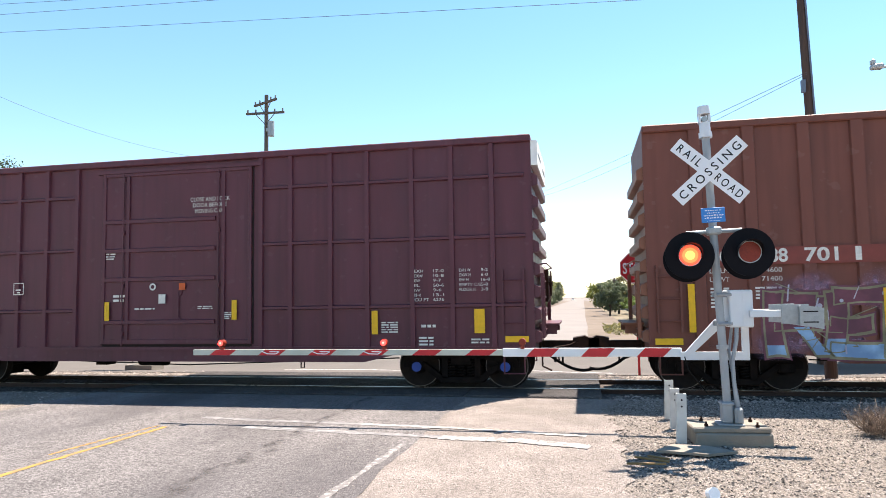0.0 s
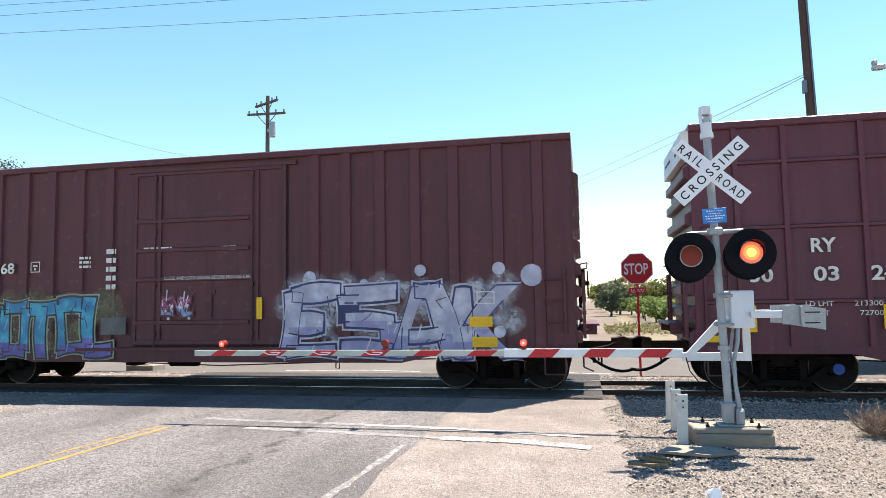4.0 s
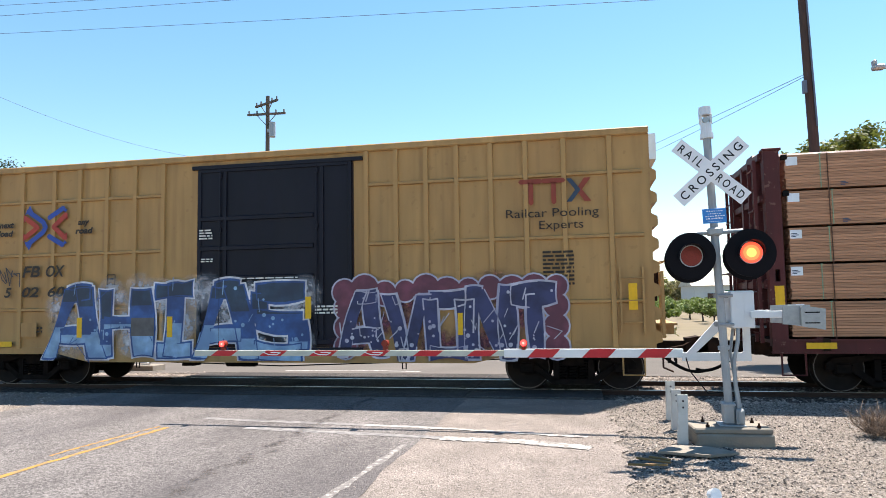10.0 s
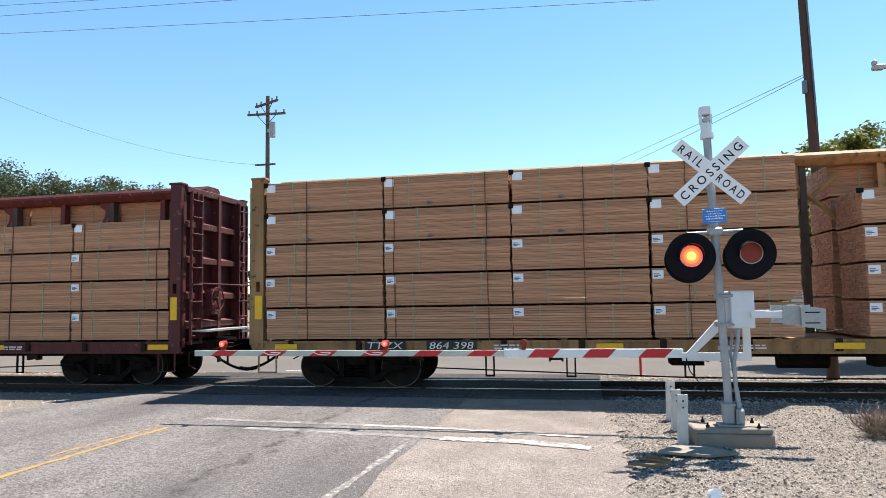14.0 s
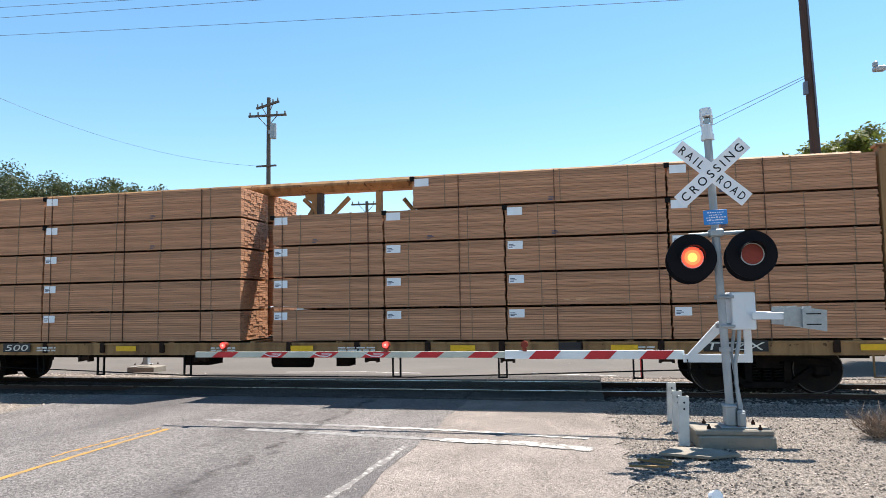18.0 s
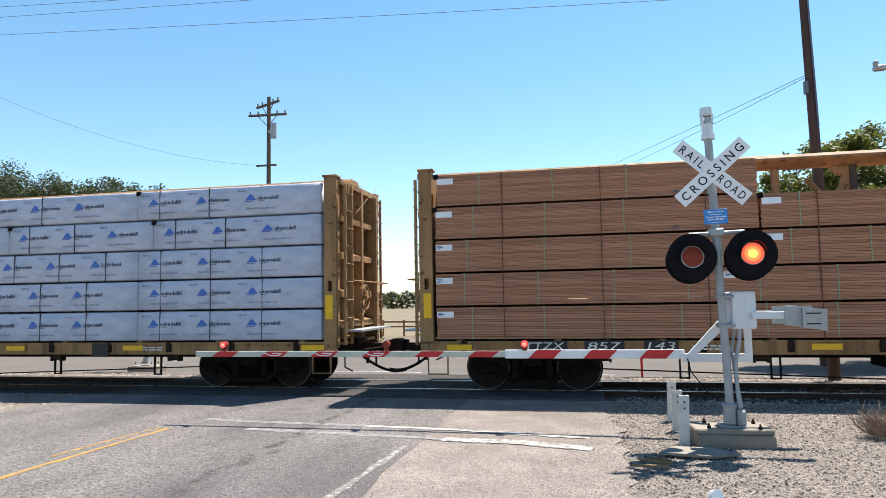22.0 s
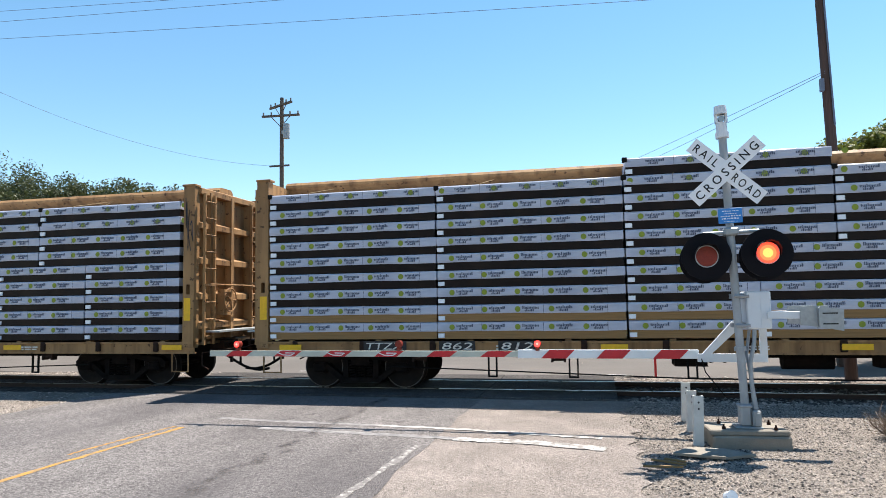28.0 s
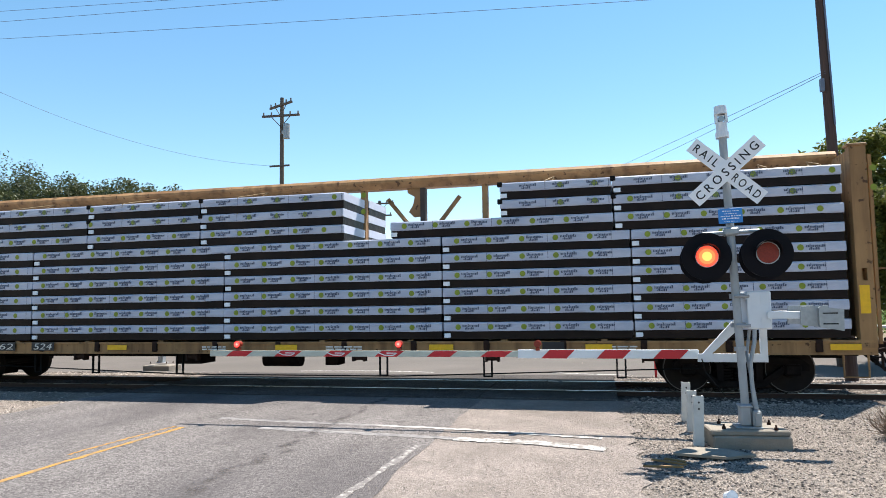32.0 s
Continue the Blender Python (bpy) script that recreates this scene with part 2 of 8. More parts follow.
leaf_vine = leafy("fresh_green_leaves", rgb("5c7232"), 0.6, var=0.25, size=2, island=0.4, bump=0)
leaf_dry = leafy("dry_brush", rgb("766f4c"), 0.7, var=0.25, size=2, island=0.4, bump=0)
bark = material("grey_brown_bark", rgb("4c3f34"), 0.9, var=0.3, size=8, bump=0.6, bump_size=20)
dry_twig = material("dry_grey_brown_twigs", rgb("7d6a5b"), 0.9, var=0.3, size=8, island=0.45, bump=0)
field_dry = material("dry_grass_field", rgb("6b604c"), 0.95, var=0.2, size=0.2, stain=rgb("685f44"), stain_amount=0.5, stain_size=0.05, bump=0.3, bump_size=5)
wall_pale = material("pale_metal_siding", rgb("c3c7c8"), 0.6, var=0.05, size=2)
glass_dark = material("dark_car_glass", rgb("1b2430"), 0.06, var=0.1, spec=0.8, bump=0)
paint_silver = material("silver_car_paint", rgb("76828f"), 0.25, metal=0.5, var=0.04, bump=0)
paint_blue = material("slate_blue_car_paint", rgb("3a3d45"), 0.25, metal=0.4, var=0.04, bump=0)
paint_white = material("white_car_paint", rgb("dcdcdc"), 0.25, var=0.03, bump=0)
rubber = material("tyre_rubber", rgb("1b1b1c"), 0.85, var=0.1)
timber = material("old_timber", rgb("4d4138"), 0.9, var=0.3, size=6, squash=(0.3, 2, 2), bump=0.5, bump_size=30)
spray = {n: material("spray_paint_" + n, rgb(h), 0.5, var=0.3, size=4, stain=rgb(h2), stain_amount=0.85, stain_size=2.2, worn=(0.42, 0.6), bump=0.03) for n, h, h2 in (
    ("teal", "3f9ab5", "2a6f9a"), ("silver", "b6b3c0", "9a97ac"), ("black", "25232b", "3a3540"), ("blue", "33568f", "28406f"), ("navy", "2b2f52", "3a3f6a"),
    ("white", "cfcdd2", "a9a6b0"), ("green", "5d9a3e", "4a7a3a"), ("tan", "8a8268", "6f6a52"), ("pink", "b05a86", "8a4a70"), ("wine", "6f3a4a", "5a3040"), ("sky", "86a6c4", "6a8ab0"), ("purple", "6f66a4", "57508a"), ("ink", "2f4358", "283448"), ("orange", "b9803a", "9a6a3a"), ("grey", "5c5a5c", "4c4a4c"), ("sage", "8c9684", "74806e"), ("lilac", "9a95b4", "837fa6"))}

spray_mist = {n: material("spray_mist_" + n, rgb(h), 0.6, var=0.2, size=5, bump=0, mist=0.42) for n, h in (("white", "c9c8cf"), ("tan", "7d745c"), ("wine", "6f3a4a"), ("sky", "86a6c4"), ("orange", "b08048"), ("pink", "a07a90"))}


# dark colour for shade painted round the doors, and for the placard holder
gap_shade_and_plate = material("door_gap_shade_and_plate", rgb("2e2120"), 0.9, var=0.3, size=4, bump=0.1)
tie_web = material("tan_tie_down_web", rgb("a08a68"), 0.8, var=0.15)
oxide_end = material("orange_oxide_paint", rgb("7b4a37"), 0.6, var=0.18, size=3, stain=rgb("9a6a54"), stain_amount=0.5, stain_size=1.2, bump=0.08, bump_size=9)
stone_dark = material("dark_stone", rgb("3a3634"), 0.9, var=0.2, size=9, island=0.5, bump=0.2)
stone_pale = material("pale_stone", rgb("968f87"), 0.9, var=0.15, size=9, island=0.25, bump=0.2)
orchard_leaf = leafy("orchard_leaves", rgb("66753c"), 0.6, var=0.25, size=2, island=0.4, bump=0)
leaf_olive = leafy("olive_grey_leaves", rgb("5c634c"), 0.6, amount=0.3, var=0.25, size=2, island=0.45, bump=0)
strap_umber = material("dark_brown_strap", rgb("54392a"), 0.7, var=0.2)
strap_dark = material("dark_steel_strap", rgb("3a3c42"), 0.5, var=0.1)
chipped_line = material("chipped_white_road_paint", rgb("a29f9b"), 0.85, var=0.08, size=8, stain=rgb("716d6c"), stain_amount=1.0, stain_size=16, worn=(0.36, 0.5), bump=0.4, bump_size=60, spec=0.1)
asphalt_bleached = material("bleached_asphalt", rgb("7c7672"), 0.95, var=0.08, size=0.6, stain=rgb("6d6864"), stain_amount=0.5, stain_size=0.15, bump=0.3, bump_size=60, spec=0.1)
# crossing asphalt with the deep shade under the train put into its colour
asphalt_track_shade = material("shade_darkened_asphalt", rgb("4b4847"), 0.95, var=0.2, size=1.2, stain=rgb("3a3838"), stain_amount=0.7, stain_size=0.5, bump=1.0, bump_size=70, grit=(60, 0.45), spec=0.08)
rim_worn = material("worn_wheel_rim", rgb("6a625d"), 0.5, metal=0.4, var=0.2, size=12)
oil_mist = material("oil_drip_stain", rgb("514d4c"), 0.9, var=0.2, size=5, bump=0, mist=0.5, spec=0.1)
arm_old = material("dull_gate_sheeting", rgb("b4b8ae"), 0.6, var=0.08, stain=rgb("8f938a"), stain_amount=0.5, stain_size=3, bump=0.03)
dark_post = material("dark_weathered_post_paint", rgb("4c423d"), 0.7, var=0.2, size=5, stain=rgb("33291f"), stain_amount=0.6, stain_size=2, spec=0.2)
verge_dirt = material("pale_dry_dirt", rgb("6e6359"), 0.95, var=0.2, size=0.8, stain=rgb("564c40"), stain_amount=0.5, stain_size=0.2, bump=0.4, bump_size=20, spec=0.1)
faint_ink = material("faint_grey_print", rgb("858b9c"), 0.7, var=0.1, bump=0)
# ---------------------------------------------------------------- mesh tools
def bx(bm, x0, x1, y0, y1, z0, z1):
    v = [bm.verts.new(p) for p in ((x0, y0, z0), (x1, y0, z0), (x1, y1, z0), (x0, y1, z0), (x0, y0, z1), (x1, y0, z1), (x1, y1, z1), (x0, y1, z1))]
    for f in ((3, 2, 1, 0), (4, 5, 6, 7), (0, 1, 5, 4), (1, 2, 6, 5), (2, 3, 7, 6), (3, 0, 4, 7)):
        bm.faces.new([v[i] for i in f])


def cbx(bm, x0, x1, y0, y1, z0, z1, c=0.01):
    """A box with chamfered vertical and horizontal front edges."""
    t = bmesh.new()
    bx(t, x0, x1, y0, y1, z0, z1)
    bmesh.ops.bevel(t, geom=t.edges[:], offset=c, segments=1, affect="EDGES")
    merge(bm, t)


def merge(bm, t, m=None):
    base = {}
    for v in t.verts:
        base[v] = bm.verts.new(m @ v.co if m is not None else v.co)
    for f in t.faces:
        bm.faces.new([base[v] for v in f.verts])
    t.free()


def rod(bm, p, q, r, n=8, r2=None, cap=True):
    p, q = Vector(p), Vector(q)
    w = (q - p).normalized()
    a = w.orthogonal().normalized()
    b = w.cross(a)
    r2 = r if r2 is None else r2
    A = [bm.verts.new(p + (a * math.cos(i * 2 * math.pi / n) + b * math.sin(i * 2 * math.pi / n)) * r) for i in range(n)]
    B = [bm.verts.new(q + (a * math.cos(i * 2 * math.pi / n) + b * math.sin(i * 2 * math.pi / n)) * r2) for i in range(n)]
    for i in range(n):
        j = (i + 1) % n
        bm.faces.new((A[i], A[j], B[j], B[i]))
    if cap:
        bm.faces.new(A[::-1])
        bm.faces.new(B)


def pipe(bm, pts, r, n=6):
    """One bent tube through the points."""
    pts = [Vector(p) for p in pts]
    rings, side = [], None
    for i, p in enumerate(pts):
        w = (pts[min(i + 1, len(pts) - 1)] - pts[max(i - 1, 0)]).normalized()
        side = w.orthogonal() if side is None else side - w * side.dot(w)
        if side.length < 1e-6:
            side = w.orthogonal()
        side.normalize()
        b = w.cross(side)
        rings.append([bm.verts.new(p + (side * math.cos(k * 2 * math.pi / n) + b * math.sin(k * 2 * math.pi / n)) * r) for k in range(n)])
    for A, B in zip(rings, rings[1:]):
        for k in range(n):
            bm.faces.new((A[k], A[(k + 1) % n], B[(k + 1) % n], B[k]))
    bm.faces.new(rings[0][::-1])
    bm.faces.new(rings[-1])


def prism(bm, pts, y0, y1):
    """The polygon pts (x, z) drawn out from y0 to y1."""
    A = [bm.verts.new((x, y0, z)) for x, z in pts]
    B = [bm.verts.new((x, y1, z)) for x, z in pts]
    n = len(pts)
    bm.faces.new(A)
    bm.faces.new(B[::-1])
    for i in range(n):
        j = (i + 1) % n
        bm.faces.new((A[j], A[i], B[i], B[j]))


def flat(bm, pts, y):
    bm.faces.new([bm.verts.new((x, y, z)) for x, z in pts])


def ring(bm, c, r0, r1, y, n=20):
    A = [bm.verts.new((c[0] + r0 * math.cos(i * 2 * math.pi / n), y, c[1] + r0 * math.sin(i * 2 * math.pi / n))) for i in range(n)]
    B = [bm.verts.new((c[0] + r1 * math.cos(i * 2 * math.pi / n), y, c[1] + r1 * math.sin(i * 2 * math.pi / n))) for i in range(n)]
    for i in range(n):
        j = (i + 1) % n
        bm.faces.new((A[i], A[j], B[j], B[i]))


def dish(n, r):
    return [(r * math.cos(i * 2 * math.pi / n), r * math.sin(i * 2 * math.pi / n)) for i in range(n)]


def mesh_of(name, bm, mat=None, smooth=False):
    bmesh.ops.recalc_face_normals(bm, faces=bm.faces[:])
    me = bpy.data.meshes.new(name)
    bm.to_mesh(me)
    bm.free()
    if mat:
        me.materials.append(mat)
    if smooth:
        me.shade_smooth()
    return me


def part(name, bm, mat, parent, label="", m=None, smooth=False):
    me = bm if isinstance(bm, bpy.types.Mesh) else mesh_of(name, bm, mat, smooth)
    ob = new(name, me)
    ob.parent = parent
    if m is not None:
        ob.matrix_basis = m
    if label:
        tagged(ob, label)
    return ob


def thing(name, label, category, group="", kind="", bm=None, mat=None, m=None, smooth=False):
    me = None if bm is None else (bm if isinstance(bm, bpy.types.Mesh) else mesh_of(name, bm, mat, smooth))
    ob = new(name, me)
    if m is not None:
        ob.matrix_basis = m
    return tagged(ob, label, category, group, kind)


store = {}


def shared(key, build, mat, smooth=False):
    if key not in store:
        bm = bmesh.new()
        build(bm)
        store[key] = mesh_of(str(key[0]), bm, mat, smooth)
    return store[key]


def text_mesh(words, height, mat, width=None, slant=0.0, bold=0.0, space=1.0):
    """Flat letters standing in the xz plane, facing -y, starting at x = 0, z = 0."""
    key = ("text", words, height, mat.name, width, slant, bold, space)
    if key in store:
        return store[key]
    cu = bpy.data.curves.new("letters", "FONT")
    cu.body, cu.size, cu.resolution_u, cu.shear = words, height / 0.7, 3, slant
    cu.offset, cu.space_character = bold, space
    ob = bpy.data.objects.new("letters", cu)
    scene.collection.objects.link(ob)
    dg = bpy.context.evaluated_depsgraph_get()
    me = bpy.data.meshes.new_from_object(ob.evaluated_get(dg))
    bpy.data.objects.remove(ob)
    xs = [v.co.x for v in me.vertices]
    x0, x1 = min(xs), max(xs)
    k = 1.0 if width is None else width / (x1 - x0)
    for v in me.vertices:
        v.co = ((v.co.x - x0) * k, 0.0, v.co.y)
    me.materials.clear()
    me.materials.append(mat)
    store[key] = me
    return me


def write(parent, words, x, z, height, mat, y, width=None, name="lettering", slant=0.0, bold=0.0):
    return part(name, text_mesh(words, height, mat, width, slant, bold), mat, parent, m=pose(x, y, z))


def bars(bm, x, z, w, h, y, rows, gap=0.45, seed=1):
    """Unreadable small print: rows of short bars."""
    rng = random.Random(seed)
    step = h / rows
    for i in range(rows):
        zz = z + h - (i + 1) * step
        xx = x
        while xx < x + w - 0.02:
            ww = min(x + w - xx, rng.uniform(0.06, 0.22))
            flat(bm, ((xx, zz), (xx + ww, zz), (xx + ww, zz + step * (1 - gap)), (xx, zz + step * (1 - gap))), y)
            xx += ww + 0.03


def strokes(bm, lines, w, y, n=8):
    """Fat painted strokes: each polyline as quads with round ends."""
    for pts in lines:
        for (x0, z0), (x1, z1) in zip(pts, pts[1:]):
            d = Vector((x1 - x0, z1 - z0))
            if d.length < 1e-4:
                continue
            d.normalize()
            a, b = -d.y * w / 2, d.x * w / 2
            flat(bm, ((x0 + a, z0 + b), (x0 - a, z0 - b), (x1 - a, z1 - b), (x1 + a, z1 + b)), y)
        for i, (x, z) in enumerate(pts):
            flat(bm, [(x + px, z + pz) for px, pz in dish(n, w / 2)], y - 0.0004 * (1 + i % 2))

# ---------------------------------------------------------------- the train: common parts
TRACK_Y = 14.70
LEN_BOX, LEN_BEAM = 15.68, 22.84
SIDE = -1.41                                   # near side sheet, in a car's own space


def run(t):
    """Metres that the train has gone to the left after t seconds."""
    xs = (0, 22, 24.4, 27.2, 31, 32)
    return 8.72 * t + float(np.interp(t, xs, (0, 0.0, 0.18, 0.4, 0.68, 0.76)))


RUN_TIMES = (0, 11, 22, 24.4, 27.2, 29.5, 32)
moving = []                                    # (object, place on the train at the start, y, z)


def wheelset_build(bm):
    for s in (-1, 1):
        y = s * 0.75
        rod(bm, (0, y - 0.065, 0), (0, y + 0.065, 0), 0.44, 28)
        rod(bm, (0, y - s * 0.055, 0), (0, y - s * 0.08, 0), 0.475, 28)
        rod(bm, (0, y + s * 0.06, 0), (0, y + s * 0.13, 0), 0.17, 14, 0.12)
    rod(bm, (0, -0.72, 0), (0, 0.72, 0), 0.085, 10)
    # bright worn rim on the outer faces
    before = len(bm.faces)
    for s in (-1, 1):
        ring(bm, (0, 0), 0.424, 0.438, s * 0.817, 28)
    bm.faces.ensure_lookup_table()
    for f in bm.faces[before:]:
        f.material_index = 1


def frame_build(bm):
    # cast side frame: arched top, spring window, pedestal ends
    y0, y1 = -1.03, -0.88
    prism(bm, ((-1.2, 0.56), (-1.08, 0.66), (-0.55, 0.7), (-0.38, 0.78), (0.38, 0.78), (0.55, 0.7), (1.08, 0.66), (1.2, 0.56), (1.2, 0.44), (0.98, 0.44),
               (0.72, 0.56), (0.42, 0.62), (-0.42, 0.62), (-0.72, 0.56), (-0.98, 0.44), (-1.2, 0.44)), y0, y1)
    prism(bm, ((-0.9, 0.5), (-0.74, 0.52), (-0.36, 0.24), (0.36, 0.24), (0.74, 0.52), (0.9, 0.5), (0.42, 0.14), (-0.42, 0.14)), y0, y1)
    for x in (-0.4, 0.28):
        bx(bm, x, x + 0.12, y0, y1, 0.22, 0.64)
    for x in (-0.92, 0.92):
        cbx(bm, x - 0.14, x + 0.14, y0 - 0.07, y1, 0.36, 0.56, 0.03)


def springs_build(bm):
    # one coil spring of six turns
    pipe(bm, [(0.075 * math.cos(i * 0.785), -0.96 + 0.075 * math.sin(i * 0.785), 0.25 + i * 0.0068) for i in range(49)], 0.018, 5)


def bolster_build(bm):
    bx(bm, -0.2, 0.2, -1.05, 1.05, 0.5, 0.74)
    bx(bm, -1.0, 1.0, -0.5, 0.5, 0.4, 0.52)
    # added filler block, stops sunlit ground showing through the truck
    bx(bm, -0.42, 0.42, -0.66, 0.66, 0.1, 0.42)
    for s in (-1, 1):
        for x in (-0.5, 0.5):
            cbx(bm, x - 0.05, x + 0.05, s * 0.62 - 0.12, s * 0.62 + 0.12, 0.3, 0.6, 0.01)
    rod(bm, (0, 0, 0.7), (0, 0, 0.95), 0.2, 12)


def bearing_build(bm):
    rod(bm, (0, -1.12, 0.457), (0, -1.02, 0.457), 0.1, 14)


wheels = []


def add_truck(car, x, cap=None):
    truck = part("truck", shared(("bolster",), bolster_build, truck_steel), truck_steel, car, m=pose(x, 0, 0))
    for s in (0, 180):
        part("side_frame", shared(("side_frame",), frame_build, truck_steel), truck_steel, truck, m=pose(0, 0, 0, 0, 0, s))
        for sx in (-0.2, 0.0, 0.2):
            part("spring", shared(("spring",), springs_build, truck_steel), truck_steel, truck, m=pose(0, 0, 0, 0, 0, s) @ pose(sx, 0, 0))
    for dx in (-0.92, 0.92):
        w = part("wheelset", shared(("wheelset",), wheelset_build, wheel_steel), wheel_steel, truck, m=pose(dx, 0, 0.457))
        if len(w.data.materials) == 1:
            w.data.materials.append(rim_worn)
        wheels.append((w, dx))
        if cap:
            part("bearing_cap", shared(("bearing_cap", cap.name), bearing_build, cap), cap, truck, m=pose(dx, 0, 0))


def coupler_build(bm):
    bx(bm, 0, 0.75, -0.09, 0.09, 0.72, 0.92)
    prism(bm, ((0.7, 0.66), (0.95, 0.62), (1.08, 0.7), (1.08, 0.96), (0.95, 1.02), (0.7, 0.98)), -0.2, 0.2)
    bx(bm, 0.9, 1.12, 0.02, 0.2, 0.66, 0.98)
    bx(bm, -0.3, 0.06, -0.32, 0.32, 0.66, 1.0)


def hose_build(bm):
    pts = [(0.0, -0.42, 0.78)] + [(0.12 + i * 0.11, -0.42 + 0.04 * i, 0.72 - 0.42 * math.sin(i / 9 * math.pi * 0.62)) for i in range(10)]
    pipe(bm, pts, 0.032, 8)
    pipe(bm, [(-0.2, -0.5, 0.8), (0.25, -0.55, 0.66), (0.4, -0.6, 0.66), (0.42, -0.6, 0.56)], 0.02)
    bx(bm, 0.3, 0.36, -0.45, -0.39, 0.5, 0.76)
    bx(bm, 0.46, 0.5, -0.3, -0.27, 0.42, 0.74)
    rod(bm, (0.05, -0.5, 0.76), (0.3, -0.42, 0.62), 0.035, 8)


def uncoupling_build(bm):
    pipe(bm, [(0.12, -1.3, 0.5), (0.12, -1.3, 0.78), (0.2, -0.7, 0.8), (0.62, -0.3, 0.84), (0.95, -0.1, 0.98)], 0.018)
    pipe(bm, [(0.12, -1.3, 0.5), (0.3, -1.32, 0.42)], 0.018)


def add_draft_gear(car, length):
    for x, a in ((0, 180), (length, 0)):
        part("coupler", shared(("coupler",), coupler_build, coupler_steel), coupler_steel, car, m=pose(x, 0, 0, 0, 0, a))
        part("air_hose", shared(("air_hose",), hose_build, hose_rubber), hose_rubber, car, m=pose(x, 0, 0, 0, 0, a))
        part("uncoupling_lever", shared(("uncoupling_lever",), uncoupling_build, coupler_steel), coupler_steel, car, m=pose(x, 0, 0, 0, 0, a))


def ladder_build(rungs, width, step):
    def build(bm):
        for x in (0, width):
            bx(bm, x - 0.02, x + 0.02, -0.06, 0.0, 0, rungs * step)
        for i in range(rungs):
            rod(bm, (0, -0.07, step * (i + 0.5)), (width, -0.07, step * (i + 0.5)), 0.014, 6)
    return build


def wheel_build(bm):
    n = 18
    for i in range(n):
        a, b = i * 2 * math.pi / n, (i + 1) * 2 * math.pi / n
        rod(bm, (0, 0.27 * math.cos(a), 0.27 * math.sin(a)), (0, 0.27 * math.cos(b), 0.27 * math.sin(b)), 0.018, 6)
    for i in range(5):
        a = i * 2 * math.pi / 5
        rod(bm, (0, 0, 0), (0, 0.27 * math.cos(a), 0.27 * math.sin(a)), 0.014, 6)
    rod(bm, (-0.14, 0, 0), (0.04, 0, 0), 0.05, 8)


def step_build(bm):
    pipe(bm, [(0, 0, 0), (0, 0, -0.42), (0.4, 0, -0.42), (0.4, 0, 0)], 0.02)


def reflector_build(w, h):
    def build(bm):
        bx(bm, 0, w, -0.004, 0.0, 0, h)
    return build


def add_reflector(car, x, z, w, h, y=-1.4875, name="reflector"):
    part(name, shared((name, w, h), reflector_build(w, h), reflector), reflector, car, m=pose(x, y, z))


def panel(parent, name, mat, x, z, w, h, y, d=0.006, label=""):
    bm = bmesh.new()
    bx(bm, x, x + w, y - d, y, z, z + h)
    return part(name, bm, mat, parent, label)


def small_print(car, spots, y=-1.4705, mat=None, seed=3):
    bm = bmesh.new()
    for i, (x, z, w, h, rows) in enumerate(spots):
        bars(bm, x, z, w, h, y, rows, seed=seed + i)
    part("small_print", bm, mat or stencil, car)


def mist_disc(bm, cx, cz, r, y, low=0.62):
    """A puff of spray, full in the middle and thin at the rim."""
    soft = bm.verts.layers.float.get("soft") or bm.verts.layers.float.new("soft")
    mid = bm.verts.new((cx, y, max(low, cz)))
    mid[soft] = 1.0
    rim = [bm.verts.new((cx + px, y, max(low, cz + pz))) for px, pz in dish(14, r)]
    for i in range(14):
        bm.faces.new((mid, rim[i], rim[(i + 1) % 14]))


